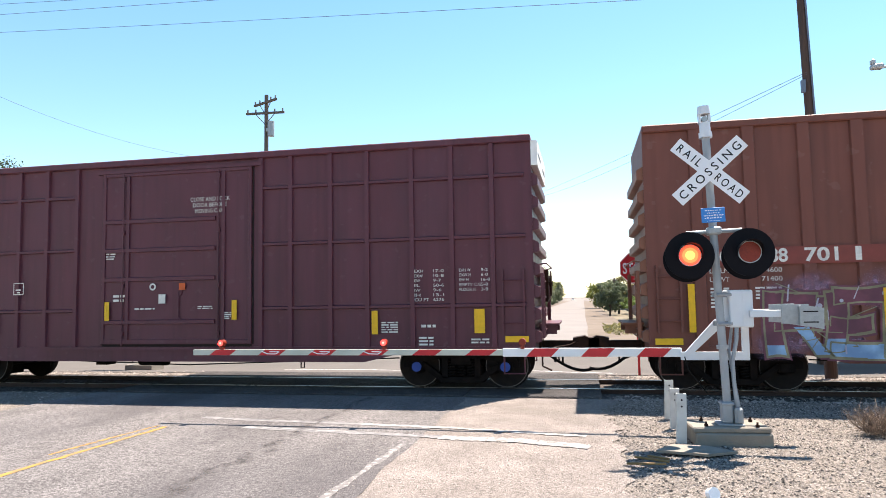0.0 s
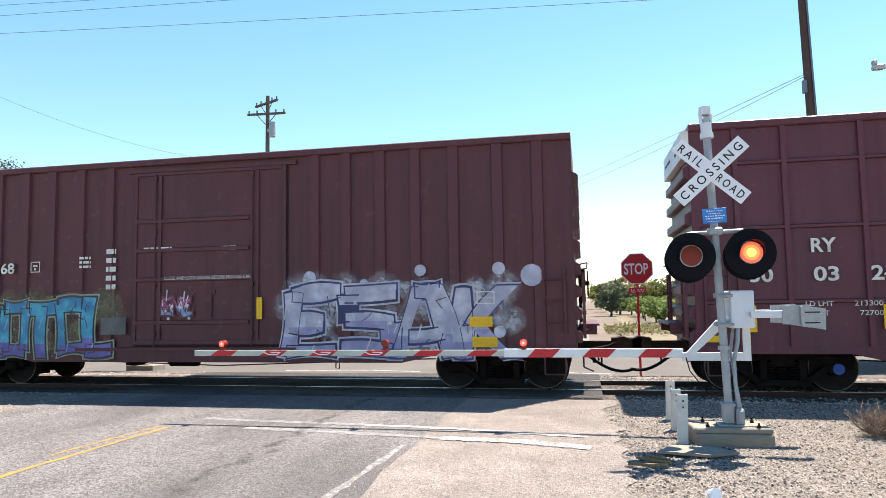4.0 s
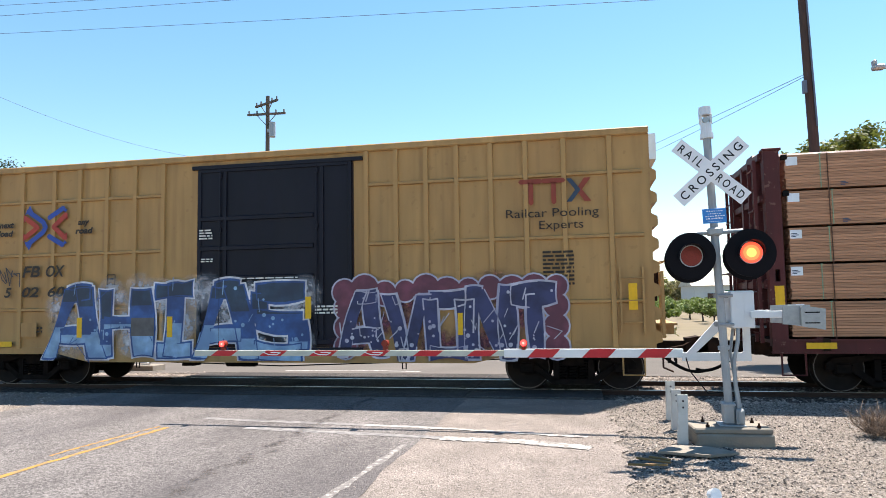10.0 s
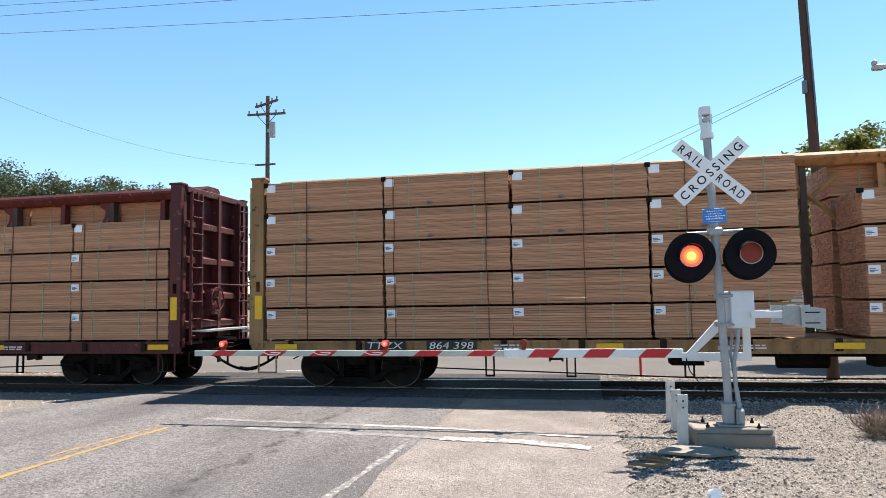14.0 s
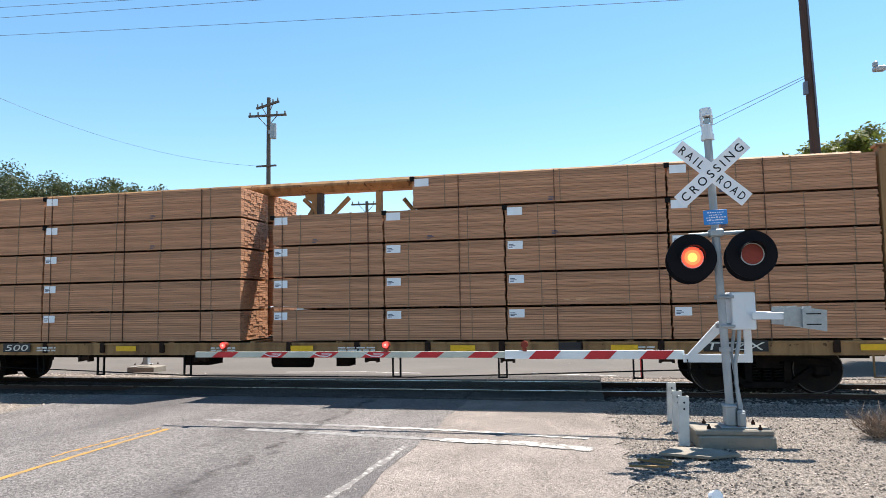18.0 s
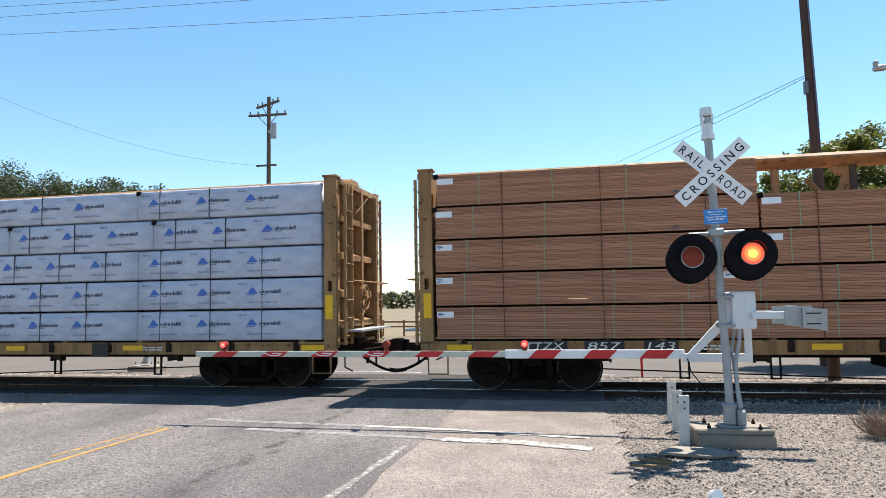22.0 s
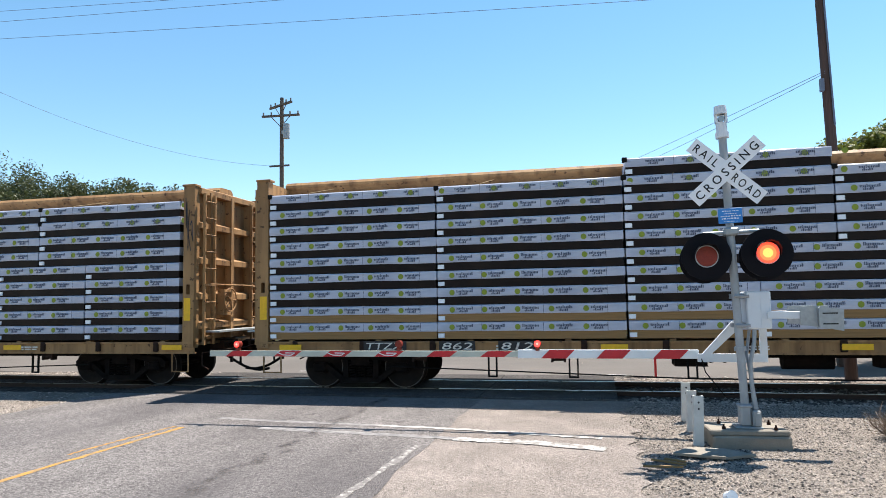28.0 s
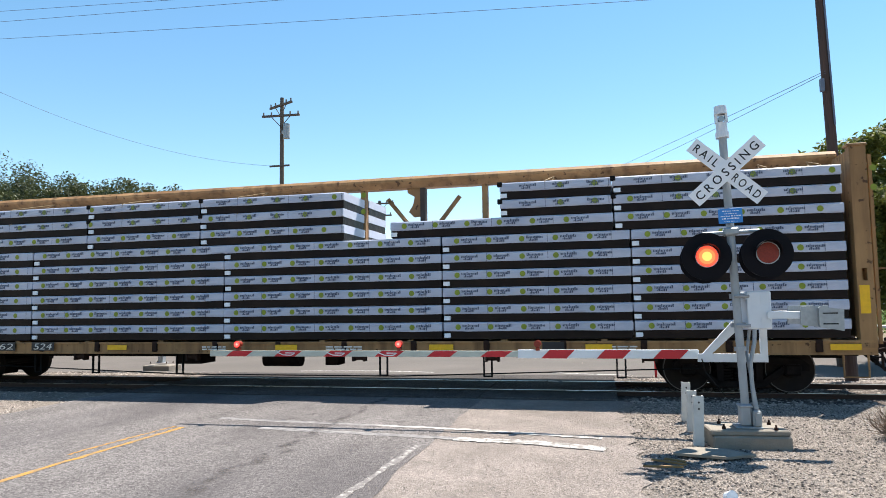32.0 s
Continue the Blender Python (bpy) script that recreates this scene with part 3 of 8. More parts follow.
# block letterforms as stems and bars (x0, z0, x1, z1) in a unit box
LETTERS = {
    "A": ((0.04, 0, 0.4, 0.98), (0.96, 0, 0.6, 0.98), (0.22, 0.3, 0.8, 0.33), (0.3, 0.92, 0.72, 0.92)),
    "C": ((0.16, 0.08, 0.12, 0.92), (0.1, 0.9, 0.92, 0.92), (0.1, 0.1, 0.98, 0.12)),
    "E": ((0.14, 0.06, 0.12, 0.94), (0.1, 0.9, 0.98, 0.94), (0.1, 0.5, 0.72, 0.5), (0.1, 0.1, 0.98, 0.08)),
    "H": ((0.12, 0, 0.16, 1.0), (0.88, 0, 0.84, 1.0), (0.1, 0.5, 0.9, 0.52)),
    "I": ((0.48, 0, 0.52, 0.98), (0.15, 0.9, 0.85, 0.92), (0.2, 0.08, 0.85, 0.08)),
    "K": ((0.14, 0, 0.14, 1.0), (0.3, 0.45, 0.86, 1.0), (0.32, 0.52, 0.92, 0)),
    "L": ((0.2, 0.05, 0.2, 1.0), (0.1, 0.1, 0.98, 0.12)),
    "M": ((0.08, 0, 0.12, 1.0), (0.42, 0.38, 0.2, 0.95), (0.58, 0.38, 0.8, 0.95), (0.92, 0, 0.88, 1.0)),
    "N": ((0.1, 0, 0.12, 1.0), (0.75, 0.05, 0.25, 0.95), (0.9, 0, 0.88, 1.0)),
    "O": ((0.15, 0.1, 0.12, 0.9), (0.85, 0.1, 0.88, 0.9), (0.1, 0.9, 0.9, 0.9), (0.1, 0.1, 0.9, 0.1)),
    "P": ((0.14, 0, 0.14, 1.0), (0.1, 0.9, 0.9, 0.88), (0.86, 0.5, 0.88, 0.9), (0.1, 0.48, 0.9, 0.5)),
    "R": ((0.14, 0, 0.14, 1.0), (0.1, 0.9, 0.9, 0.88), (0.84, 0.5, 0.86, 0.9), (0.1, 0.48, 0.88, 0.5), (0.92, 0, 0.55, 0.5)),
    "S": ((0.1, 0.9, 0.96, 0.92), (0.16, 0.5, 0.14, 0.9), (0.1, 0.52, 0.9, 0.48), (0.86, 0.1, 0.86, 0.5), (0.02, 0.1, 0.9, 0.08)),
    "T": ((0.0, 0.88, 1.0, 0.92), (0.5, 0, 0.5, 0.9)),
    "U": ((0.14, 0.08, 0.12, 1.0), (0.86, 0.08, 0.88, 1.0), (0.1, 0.1, 0.9, 0.1)),
    "V": ((0.44, 0, 0.1, 1.0), (0.56, 0, 0.9, 1.0), (0.35, 0.06, 0.65, 0.06)),
}


def mural(car, x0, x1, z0, z1, word, tones, edge, halo=None, cloud=None, shine="white", seed=1, y=-1.475, dots=None, puffs=None):
    """Sprayed block letters in bands of colour, with outline, halo and mist."""
    rng = random.Random(seed)
    n = len(word)
    w, h = (x1 - x0) / n, z1 - z0
    slabs = []
    for i, letter in enumerate(word):
        ox, ww = x0 + i * w - 0.02 * w, w * rng.uniform(0.98, 1.1)
        lean, base, tall = rng.uniform(-0.08, 0.12), rng.uniform(-0.02, 0.05), rng.uniform(0.9, 1.04)
        for ax, az, bx_, bz in LETTERS[letter]:
            pts = []
            for px, pz in ((ax, az), (bx_, bz)):
                pts.append((ox + ww * (px + lean * (pz - 0.5)) + rng.uniform(-0.02, 0.02), z0 + h * (base + pz * tall) + rng.uniform(-0.03, 0.03)))
            (ax, az), (bx_, bz) = pts
            if abs(bz - az) > abs(bx_ - ax):
                hw, flare = ww * rng.uniform(0.13, 0.18), rng.uniform(0.85, 1.35)
                slabs.append(((ax - hw, az), (ax + hw, az), (bx_ + hw * flare, bz), (bx_ - hw * flare, bz)))
            else:
                t = h * rng.uniform(0.09, 0.13)
                slabs.append(((ax, az - t), (bx_, bz - t), (bx_, bz + t), (ax, az + t)))

    def grown(q, d):
        cx, cz = sum(p[0] for p in q) / 4, sum(p[1] for p in q) / 4
        return [(px + d * (1 if px > cx else -1), max(0.62, pz + d * (1 if pz > cz else -1))) for px, pz in q]

    bows = [[rng.uniform(-0.13, 0.13) for _ in range(4)] for _ in slabs]

    def curved(i, d=0.0):
        # the four edges bow in or out, so that the forms swing like brush strokes
        q, out = grown(slabs[i], d), []
        for e in range(4):
            (ax, az), (bx_, bz) = q[e], q[(e + 1) % 4]
            for j in range(5):
                t = j / 5
                k = bows[i][e] * math.sin(math.pi * t) * (0.45 if e in (1, 3) else 0.7)
                out.append((ax + (bx_ - ax) * t + (bz - az) * k, max(0.62, az + (bz - az) * t - (bx_ - ax) * k)))
        return out

    if cloud:
        bm = bmesh.new()
        for i in range(n * 9):
            cx, cz = x0 + (x1 - x0) * (i + rng.random()) / (n * 9), rng.choice((z0 + h * 0.2, z0 + h * 0.5, z0 + h * 0.75, z1 - h * 0.12, z1 - h * 0.05))
            r = rng.uniform(0.1, 0.32)
            mist_disc(bm, cx, cz, r * 1.5, y + 0.002 + i * 1e-5)
        part("graffiti_cloud", bm, spray_mist[cloud], car)
    if puffs:
        # a scalloped cloud of round puffs behind the letters
        for tone, grow, dy in ((puffs[1], 0.035, 0.0019), (puffs[0], 0.0, 0.0016)):
            bm = bmesh.new()
            for i in range(n * 2 + 1):
                cx, cz, r = x0 + (x1 - x0) * i / (n * 2), z1 - 0.06 + 0.05 * math.sin(i * 2.1), 0.26 + 0.05 * math.sin(i * 1.7)
                flat(bm, [(cx + px, max(0.62, cz + pz)) for px, pz in dish(16, r + grow)], y + dy + i * 1e-5)
            for cx in (x0 + 0.02, x1 - 0.02):
                for k in range(3):
                    flat(bm, [(cx + px, max(0.62, z0 + 0.25 + k * 0.4 + pz)) for px, pz in dish(16, 0.24 + grow)], y + dy + 0.0002 + k * 1e-5)
            part("graffiti_puffs", bm, spray[tone], car)
    if halo:
        bm = bmesh.new()
        for i, q in enumerate(slabs):
            flat(bm, curved(i, 0.07), y + 0.0012 + i * 1e-5)
        part("graffiti_halo", bm, spray[halo], car)
    bm = bmesh.new()
    for i, q in enumerate(slabs):
        flat(bm, curved(i, 0.035), y + i * 1e-5)
    part("graffiti_outline", bm, spray[edge], car)
    lo = 0.0
    cuts = [rng.uniform(-0.16, 0.16) * h for _ in slabs]
    for hi, tone in tones:
        bm = bmesh.new()
        for i, q in enumerate(slabs):
            a, b = z0 + h * lo + cuts[i] * min(1, lo * 9), z0 + h * hi + cuts[i]
            if hi >= 1:
                b = 99
            if lo <= 0:
                a = -99
            t = bmesh.new()
            flat(t, curved(i), y - 0.002 - i * 1e-5)
            for co, no in (((0, 0, a), (0, 0, -1)), ((0, 0, b), (0, 0, 1))):
                bmesh.ops.bisect_plane(t, geom=t.verts[:] + t.edges[:] + t.faces[:], plane_co=co, plane_no=no, clear_outer=True)
            merge(bm, t)
        if bm.faces:
            part("graffiti_fill", bm, spray[tone], car)
        lo = hi
    bm = bmesh.new()
    for i, q in enumerate(slabs):
        if rng.random() < 0.8:
            f = rng.uniform(0.15, 0.5)
            px, pz = q[0][0] + (q[1][0] - q[0][0]) * f, q[0][1] + (q[3][1] - q[0][1]) * rng.uniform(0.2, 0.6)
            strokes(bm, [[(px, pz), (px + rng.uniform(-0.05, 0.1), pz + rng.uniform(0.1, 0.3))]], rng.uniform(0.012, 0.03), y - 0.004, 6)
        if rng.random() < 0.35:
            flat(bm, [(q[2][0] - 0.08 + px, q[2][1] - 0.15 + pz) for px, pz in dish(10, rng.uniform(0.02, 0.045))], y - 0.0042)
    part("graffiti_shine", bm, spray[shine], car)
    bm = bmesh.new()
    for i in range(len(slabs)):
        pts = curved(i)
        a = rng.randrange(20)
        strokes(bm, [(pts + pts)[a:a + rng.randrange(9, 18)]], rng.uniform(0.014, 0.034), y - 0.0032, 6)
    part("graffiti_contour", bm, spray[edge], car)
    bm = bmesh.new()
    for i in range(n * 2):
        px, pz = rng.uniform(x0, x1), rng.uniform(z0 + 0.1, z1 - 0.1)
        strokes(bm, [[(px, pz), (px + rng.uniform(-0.2, 0.2), pz + rng.uniform(-0.25, 0.25)), (px + rng.uniform(-0.3, 0.3), pz + rng.uniform(-0.3, 0.3))]], 0.016, y - 0.005, 5)
    part("graffiti_linework", bm, spray[edge], car)
    if dots:
        bm = bmesh.new()
        for i, q in enumerate(slabs):
            for _ in range(4):
                fx, fz = rng.uniform(0.2, 0.8), rng.uniform(0.05, 0.6)
                px = (q[0][0] * (1 - fx) + q[1][0] * fx) * (1 - fz) + (q[3][0] * (1 - fx) + q[2][0] * fx) * fz
                pz = q[0][1] + (q[3][1] - q[0][1]) * fz
                if pz < z0 + 0.62 * h:
                    flat(bm, [(px + ax, max(0.62, pz + az)) for ax, az in dish(10, rng.choice((0.018, 0.028, 0.045)))], y - 0.0056)
        part("graffiti_dots", bm, spray[dots], car)


def scribble(car, x0, x1, z0, z1, mat, seed, n=5, w=0.012, y=-1.4715):
    """Thin chalk or marker scrawl without words."""
    rng = random.Random(seed)
    bm = bmesh.new()
    for i in range(n):
        px = x0 + (x1 - x0) * i / n
        pts = [(px + (x1 - x0) / n * rng.uniform(-0.2, 1.2), rng.uniform(z0, z1)) for _ in range(5)]
        strokes(bm, [pts], w, y, 5)
    part("scrawl", bm, mat, car)


# ---------------------------------------------------------------- box cars
def end_rib_build(bm):
    prism(bm, ((0, -0.13), (0.11, -0.1), (0.12, -0.08), (0.12, 0.06), (0.1, 0.085), (0, 0.14)), -1.37, 1.37)


def boxcar(place, paint, posts, rows_z, label, end_paint=None, door_paint=None, door=(5.95, 9.7), cap=None, white_top=True, ribs="post", sill_drop=True, roof_paint=None, top=5.0):
    car = thing("boxcar", label, "boxcar", "freight train")
    end_paint, door_paint = end_paint or paint, door_paint or paint
    L, low = LEN_BOX, 0.8
    bm = bmesh.new()
    bx(bm, 0, L, SIDE, -SIDE, low, top)
    part("body", bm, paint, car)
    # side sill, deeper between the trucks
    bm = bmesh.new()
    drop = 0.58 if sill_drop else 0.7
    for y0, y1 in ((SIDE - 0.03, SIDE + 0.05), (-SIDE - 0.05, -SIDE + 0.03)):
        prism(bm, ((0.04, 0.76), (2.6, 0.76), (3.4, drop), (L - 3.5, drop), (L - 2.7, 0.76), (L - 0.04, 0.76), (L - 0.04, 0.9), (0.04, 0.9)), y0, y1)
    part("side_sill", bm, paint, car)
    # roof, eave rail and running edge
    bm = bmesh.new()
    prism(bm, ((0, top), (L, top), (L, top + 0.02), (0, top + 0.02)), -1.47, 1.47)
    for i in range(17):
        x = 0.25 + i * (L - 0.5) / 16
        prism(bm, ((x - 0.05, top + 0.02), (x + 0.05, top + 0.02), (x + 0.03, top + 0.033), (x - 0.03, top + 0.033)), -1.44, 1.44)
    part("roof", bm, roof_paint or roof_metal, car)
    for s in (-1, 1):
        bm = bmesh.new()
        cbx(bm, 0.0, L, min(s * 1.40, s * 1.485), max(s * 1.40, s * 1.485), top - 0.11, top + 0.035, 0.02)
        part("eave_rail", bm, paint, car)
    # ends: corrugated, white band on top
    for x, a in ((0, 180), (L, 0)):
        for i in range(8):
            part("end_rib", shared(("end_rib", end_paint.name), end_rib_build, end_paint), end_paint, car, m=pose(x, 0, 1.08 + i * 0.445, 0, 0, a))
        if white_top:
            bm = bmesh.new()
            bx(bm, 0.0, 0.13, -1.42, 1.42, 4.48, 4.98)
            part("end_band", bm, white_end, car, "white band across the end", m=pose(x, 0, 0, 0, 0, a))
            for q in ((-1.2, -0.3, 4.72, 4.78), (0.4, 1.15, 4.66, 4.74)):
                bm = bmesh.new()
                bx(bm, 0.13, 0.133, *q)
                part("end_stencil", bm, stencil_dark, car, m=pose(x, 0, 0, 0, 0, a))
        # crossover platform, end ladder, end rail
        bm = bmesh.new()
        bx(bm, 0.05, 0.45, -0.95, 0.95, 1.28, 1.32)
        for y in (-0.8, 0.8):
            bx(bm, 0.05, 0.4, y - 0.03, y + 0.03, 1.1, 1.28)
        part("end_platform", bm, end_paint, car, m=pose(x, 0, 0, 0, 0, a))
        for y in (-1.3, 0.95):
            part("end_ladder", shared(("end_ladder", end_paint.name), lambda b: merge_ladder(b), end_paint), end_paint, car, m=pose(x, y, 1.05, 0, 0, a) if a == 0 else pose(x, -y, 1.05, 0, 0, a))
        bm = bmesh.new()
        pipe(bm, [(0.1, -1.25, 2.5), (0.24, -1.25, 2.52), (0.24, 1.25, 2.52), (0.1, 1.25, 2.5)], 0.016)
        part("end_handrail", bm, end_paint, car, m=pose(x, 0, 0, 0, 0, a))
    part("brake_wheel", shared(("brake_wheel", "coupler_steel"), wheel_build, coupler_steel), coupler_steel, car, m=pose(L + 0.25, 0.3, 2.15))
    bm = bmesh.new()
    bx(bm, L + 0.05, L + 0.2, 0.1, 0.5, 1.75, 2.45)
    bx(bm, L + 0.05, L + 0.12, 0.27, 0.33, 1.1, 1.8)
    part("brake_housing", bm, coupler_steel, car)
    # side posts and horizontal stiffeners, both sides
    hz = top - 0.12 - 0.86
    for s in (0, 180):
        org = pose(0, 0, 0) if s == 0 else pose(L, 0, 0, 0, 0, 180)
        for x in posts:
            if ribs == "post":
                me = shared(("side_post", paint.name, top), lambda b: prism_z(b, ((-0.055, SIDE), (-0.045, SIDE - 0.058), (0.045, SIDE - 0.058), (0.055, SIDE)), 0.88, top - 0.1), paint)
            else:
                me = shared(("wide_post", paint.name, top), lambda b: prism_z(b, ((-0.12, SIDE), (-0.1, SIDE - 0.058), (0.1, SIDE - 0.058), (0.12, SIDE)), 0.88, top - 0.1), paint)
            part("side_post", me, paint, car, m=org @ pose(x, 0, 0))
        spans = [p for p in zip([0.1] + list(posts), list(posts) + [L - 0.1])]
        for z in rows_z:
            for a, b in spans:
                if b - a > 0.3 and not (a < door[1] - 0.3 and b > door[0] + 0.3) and b - a < 2.2:
                    w = round(b - a - 0.1, 2)
                    me = shared(("stiffener", paint.name, w), lambda q, w=w: prism_x(q, ((SIDE, -0.05), (SIDE - 0.056, -0.035), (SIDE - 0.056, 0.015), (SIDE, 0.035)), 0, w), paint)
                    part("stiffener", me, paint, car, m=org @ pose(a + 0.05, 0, z))
        # ladder and grab irons on the side corners
        for x in (0.18, L - 0.62):
            part("side_ladder", shared(("side_ladder", paint.name), ladder_build(3, 0.42, 0.42), paint), paint, car, m=org @ pose(x, SIDE - 0.01, 1.15))
            part("sill_step", shared(("sill_step", paint.name), step_build, paint), paint, car, m=org @ pose(x, SIDE + 0.03, 0.78))
        add_door(car, door, door_paint, org)
    # underframe: centre sill, brake rods
    bm = bmesh.new()
    bx(bm, 0.2, L - 0.2, -0.25, 0.25, 0.62, 0.82)
    for x in (4.2, 5.6, 7.4, 9.0, 11.2):
        bx(bm, x - 0.04, x + 0.04, -1.4, 1.4, 0.66, 0.82)
    part("underframe", bm, truck_steel, car)
    bm = bmesh.new()
    pipe(bm, [(2.9, -0.9, 0.6), (L / 2, -0.9, 0.46), (L - 2.9, -0.9, 0.62)], 0.014)
    for x in (4.3, 10.6):
        pipe(bm, [(x, -1.0, 0.62), (x, -1.0, 0.42), (x + 0.08, -1.0, 0.42), (x + 0.08, -1.0, 0.62)], 0.014)
    part("brake_rigging", bm, hose_rubber, car)
    bm = bmesh.new()
    rod(bm, (6.2, -0.3, 0.52), (6.9, -0.3, 0.52), 0.14, 12)
    bx(bm, 5.2, 5.5, -0.6, -0.3, 0.42, 0.66)
    part("air_reservoir", bm, truck_steel, car)
    for x in (1.56, L - 1.56):
        add_truck(car, x, cap)
    add_draft_gear(car, L)
    moving.append((car, place, TRACK_Y, 0.0))
    return car


def panel_end(car, z0, z1, y0, y1):
    bm = bmesh.new()
    soft = bm.verts.layers.float.new("soft")
    for i in range(7):
        yc, zc, r = y0 + (y1 - y0) * i / 6, (z0 + z1) / 2, (z1 - z0) * 0.9
        mid = bm.verts.new((LEN_BOX + 0.005 + i * 1e-4, yc, zc))
        mid[soft] = 1.0
        rim = [bm.verts.new((LEN_BOX + 0.005 + i * 1e-4, yc + py, min(4.98, zc + pz))) for py, pz in dish(12, r)]
        for j in range(12):
            bm.faces.new((mid, rim[j], rim[(j + 1) % 12]))
    part("faded_patch", bm, spray_mist["white"], car, "faded white patch on the end")


def merge_ladder(b):
    t = bmesh.new()
    ladder_build(4, 0.36, 0.32)(t)
    merge(b, t, pose(0.13, 0, 0, 0, 0, 90))


def prism_z(bm, pts, z0, z1):
    """The polygon pts (x, y) drawn out from z0 to z1."""
    A = [bm.verts.new((x, y, z0)) for x, y in pts]
    B = [bm.verts.new((x, y, z1)) for x, y in pts]
    n = len(pts)
    bm.faces.new(A[::-1])
    bm.faces.new(B)
    for i in range(n):
        bm.faces.new((A[i], A[(i + 1) % n], B[(i + 1) % n], B[i]))


def prism_x(bm, pts, x0, x1):
    """The polygon pts (y, z) drawn out from x0 to x1."""
    A = [bm.verts.new((x0, y, z)) for y, z in pts]
    B = [bm.verts.new((x1, y, z)) for y, z in pts]
    n = len(pts)
    bm.faces.new(A)
    bm.faces.new(B[::-1])
    for i in range(n):
        bm.faces.new((A[i], A[(i + 1) % n], B[(i + 1) % n], B[i]))


def add_door(car, door, paint, org):
    a, b = door
    bm = bmesh.new()
    bx(bm, a + 0.06, b - 0.06, SIDE - 0.03, SIDE - 0.001, 0.98, 4.78)
    d = part("door", bm, paint, car, m=org)
    for x0, x1, z0, z1 in ((a + 0.04, a + 0.12, 0.96, 4.8), (b - 0.12, b - 0.04, 0.96, 4.8), (a + 0.12, b - 0.12, 4.72, 4.8), (a + 0.12, b - 0.12, 0.96, 1.06)):
        bm = bmesh.new()
        cbx(bm, x0, x1, SIDE - 0.06, SIDE, z0, z1, 0.008)
        part("door_edge", bm, paint, d)
    for z in (1.45, 2.4, 3.05, 3.7):
        bm = bmesh.new()
        prism_x(bm, ((SIDE - 0.028, -0.055), (SIDE - 0.07, -0.045), (SIDE - 0.07, 0.03), (SIDE - 0.028, 0.05)), a + 0.12, b - 0.9)
        part("door_rib", bm, paint, d, m=pose(0, 0, z))
    for x in (a + 0.58, b - 0.82):
        bm = bmesh.new()
        bx(bm, x - 0.035 + 0.12, x + 0.035 + 0.12, SIDE - 0.068, SIDE - 0.028, 1.06, 4.72)
        part("door_stile", bm, paint, d)
        bm = bmesh.new()
        rod(bm, (x, SIDE - 0.065, 0.92), (x, SIDE - 0.065, 4.76), 0.016, 6)
        for z in (1.15, 2.2, 3.4, 4.6):
            bx(bm, x - 0.035, x + 0.035, SIDE - 0.075, SIDE - 0.02, z, z + 0.09)
        part("lock_rod", bm, paint, d)
    for z in (0.86, 4.84):
        bm = bmesh.new()
        bx(bm, a - 1.4 if z < 1 else a - 0.1, b + 0.2, SIDE - 0.075, SIDE - 0.005, z - 0.04, z + 0.04)
        part("door_track", bm, paint, car, m=org)
    # thin dark strips paint the shade in the gap round the door
    for x0, x1, z0, z1 in ((a + 0.005, a + 0.038, 0.95, 4.79), (b - 0.038, b - 0.005, 0.95, 4.79), (a + 0.05, b - 0.05, 0.905, 0.958)):
        bm = bmesh.new()
        bx(bm, x0, x1, SIDE - 0.012, SIDE + 0.002, z0, z1)
        part("door_seal", bm, gap_shade_and_plate, car, m=org)
    bm = bmesh.new()
    rod(bm, ((a + b) / 2 + 0.1, SIDE - 0.05, 2.1), ((a + b) / 2 + 0.1, SIDE - 0.02, 2.1), 0.09, 12)
    pipe(bm, [((a + b) / 2 + 0.1, SIDE - 0.05, 2.1), ((a + b) / 2 + 0.1, SIDE - 0.05, 1.55), ((a + b) / 2 + 0.22, SIDE - 0.05, 1.45)], 0.015)
    part("door_handle", bm, paint, d)


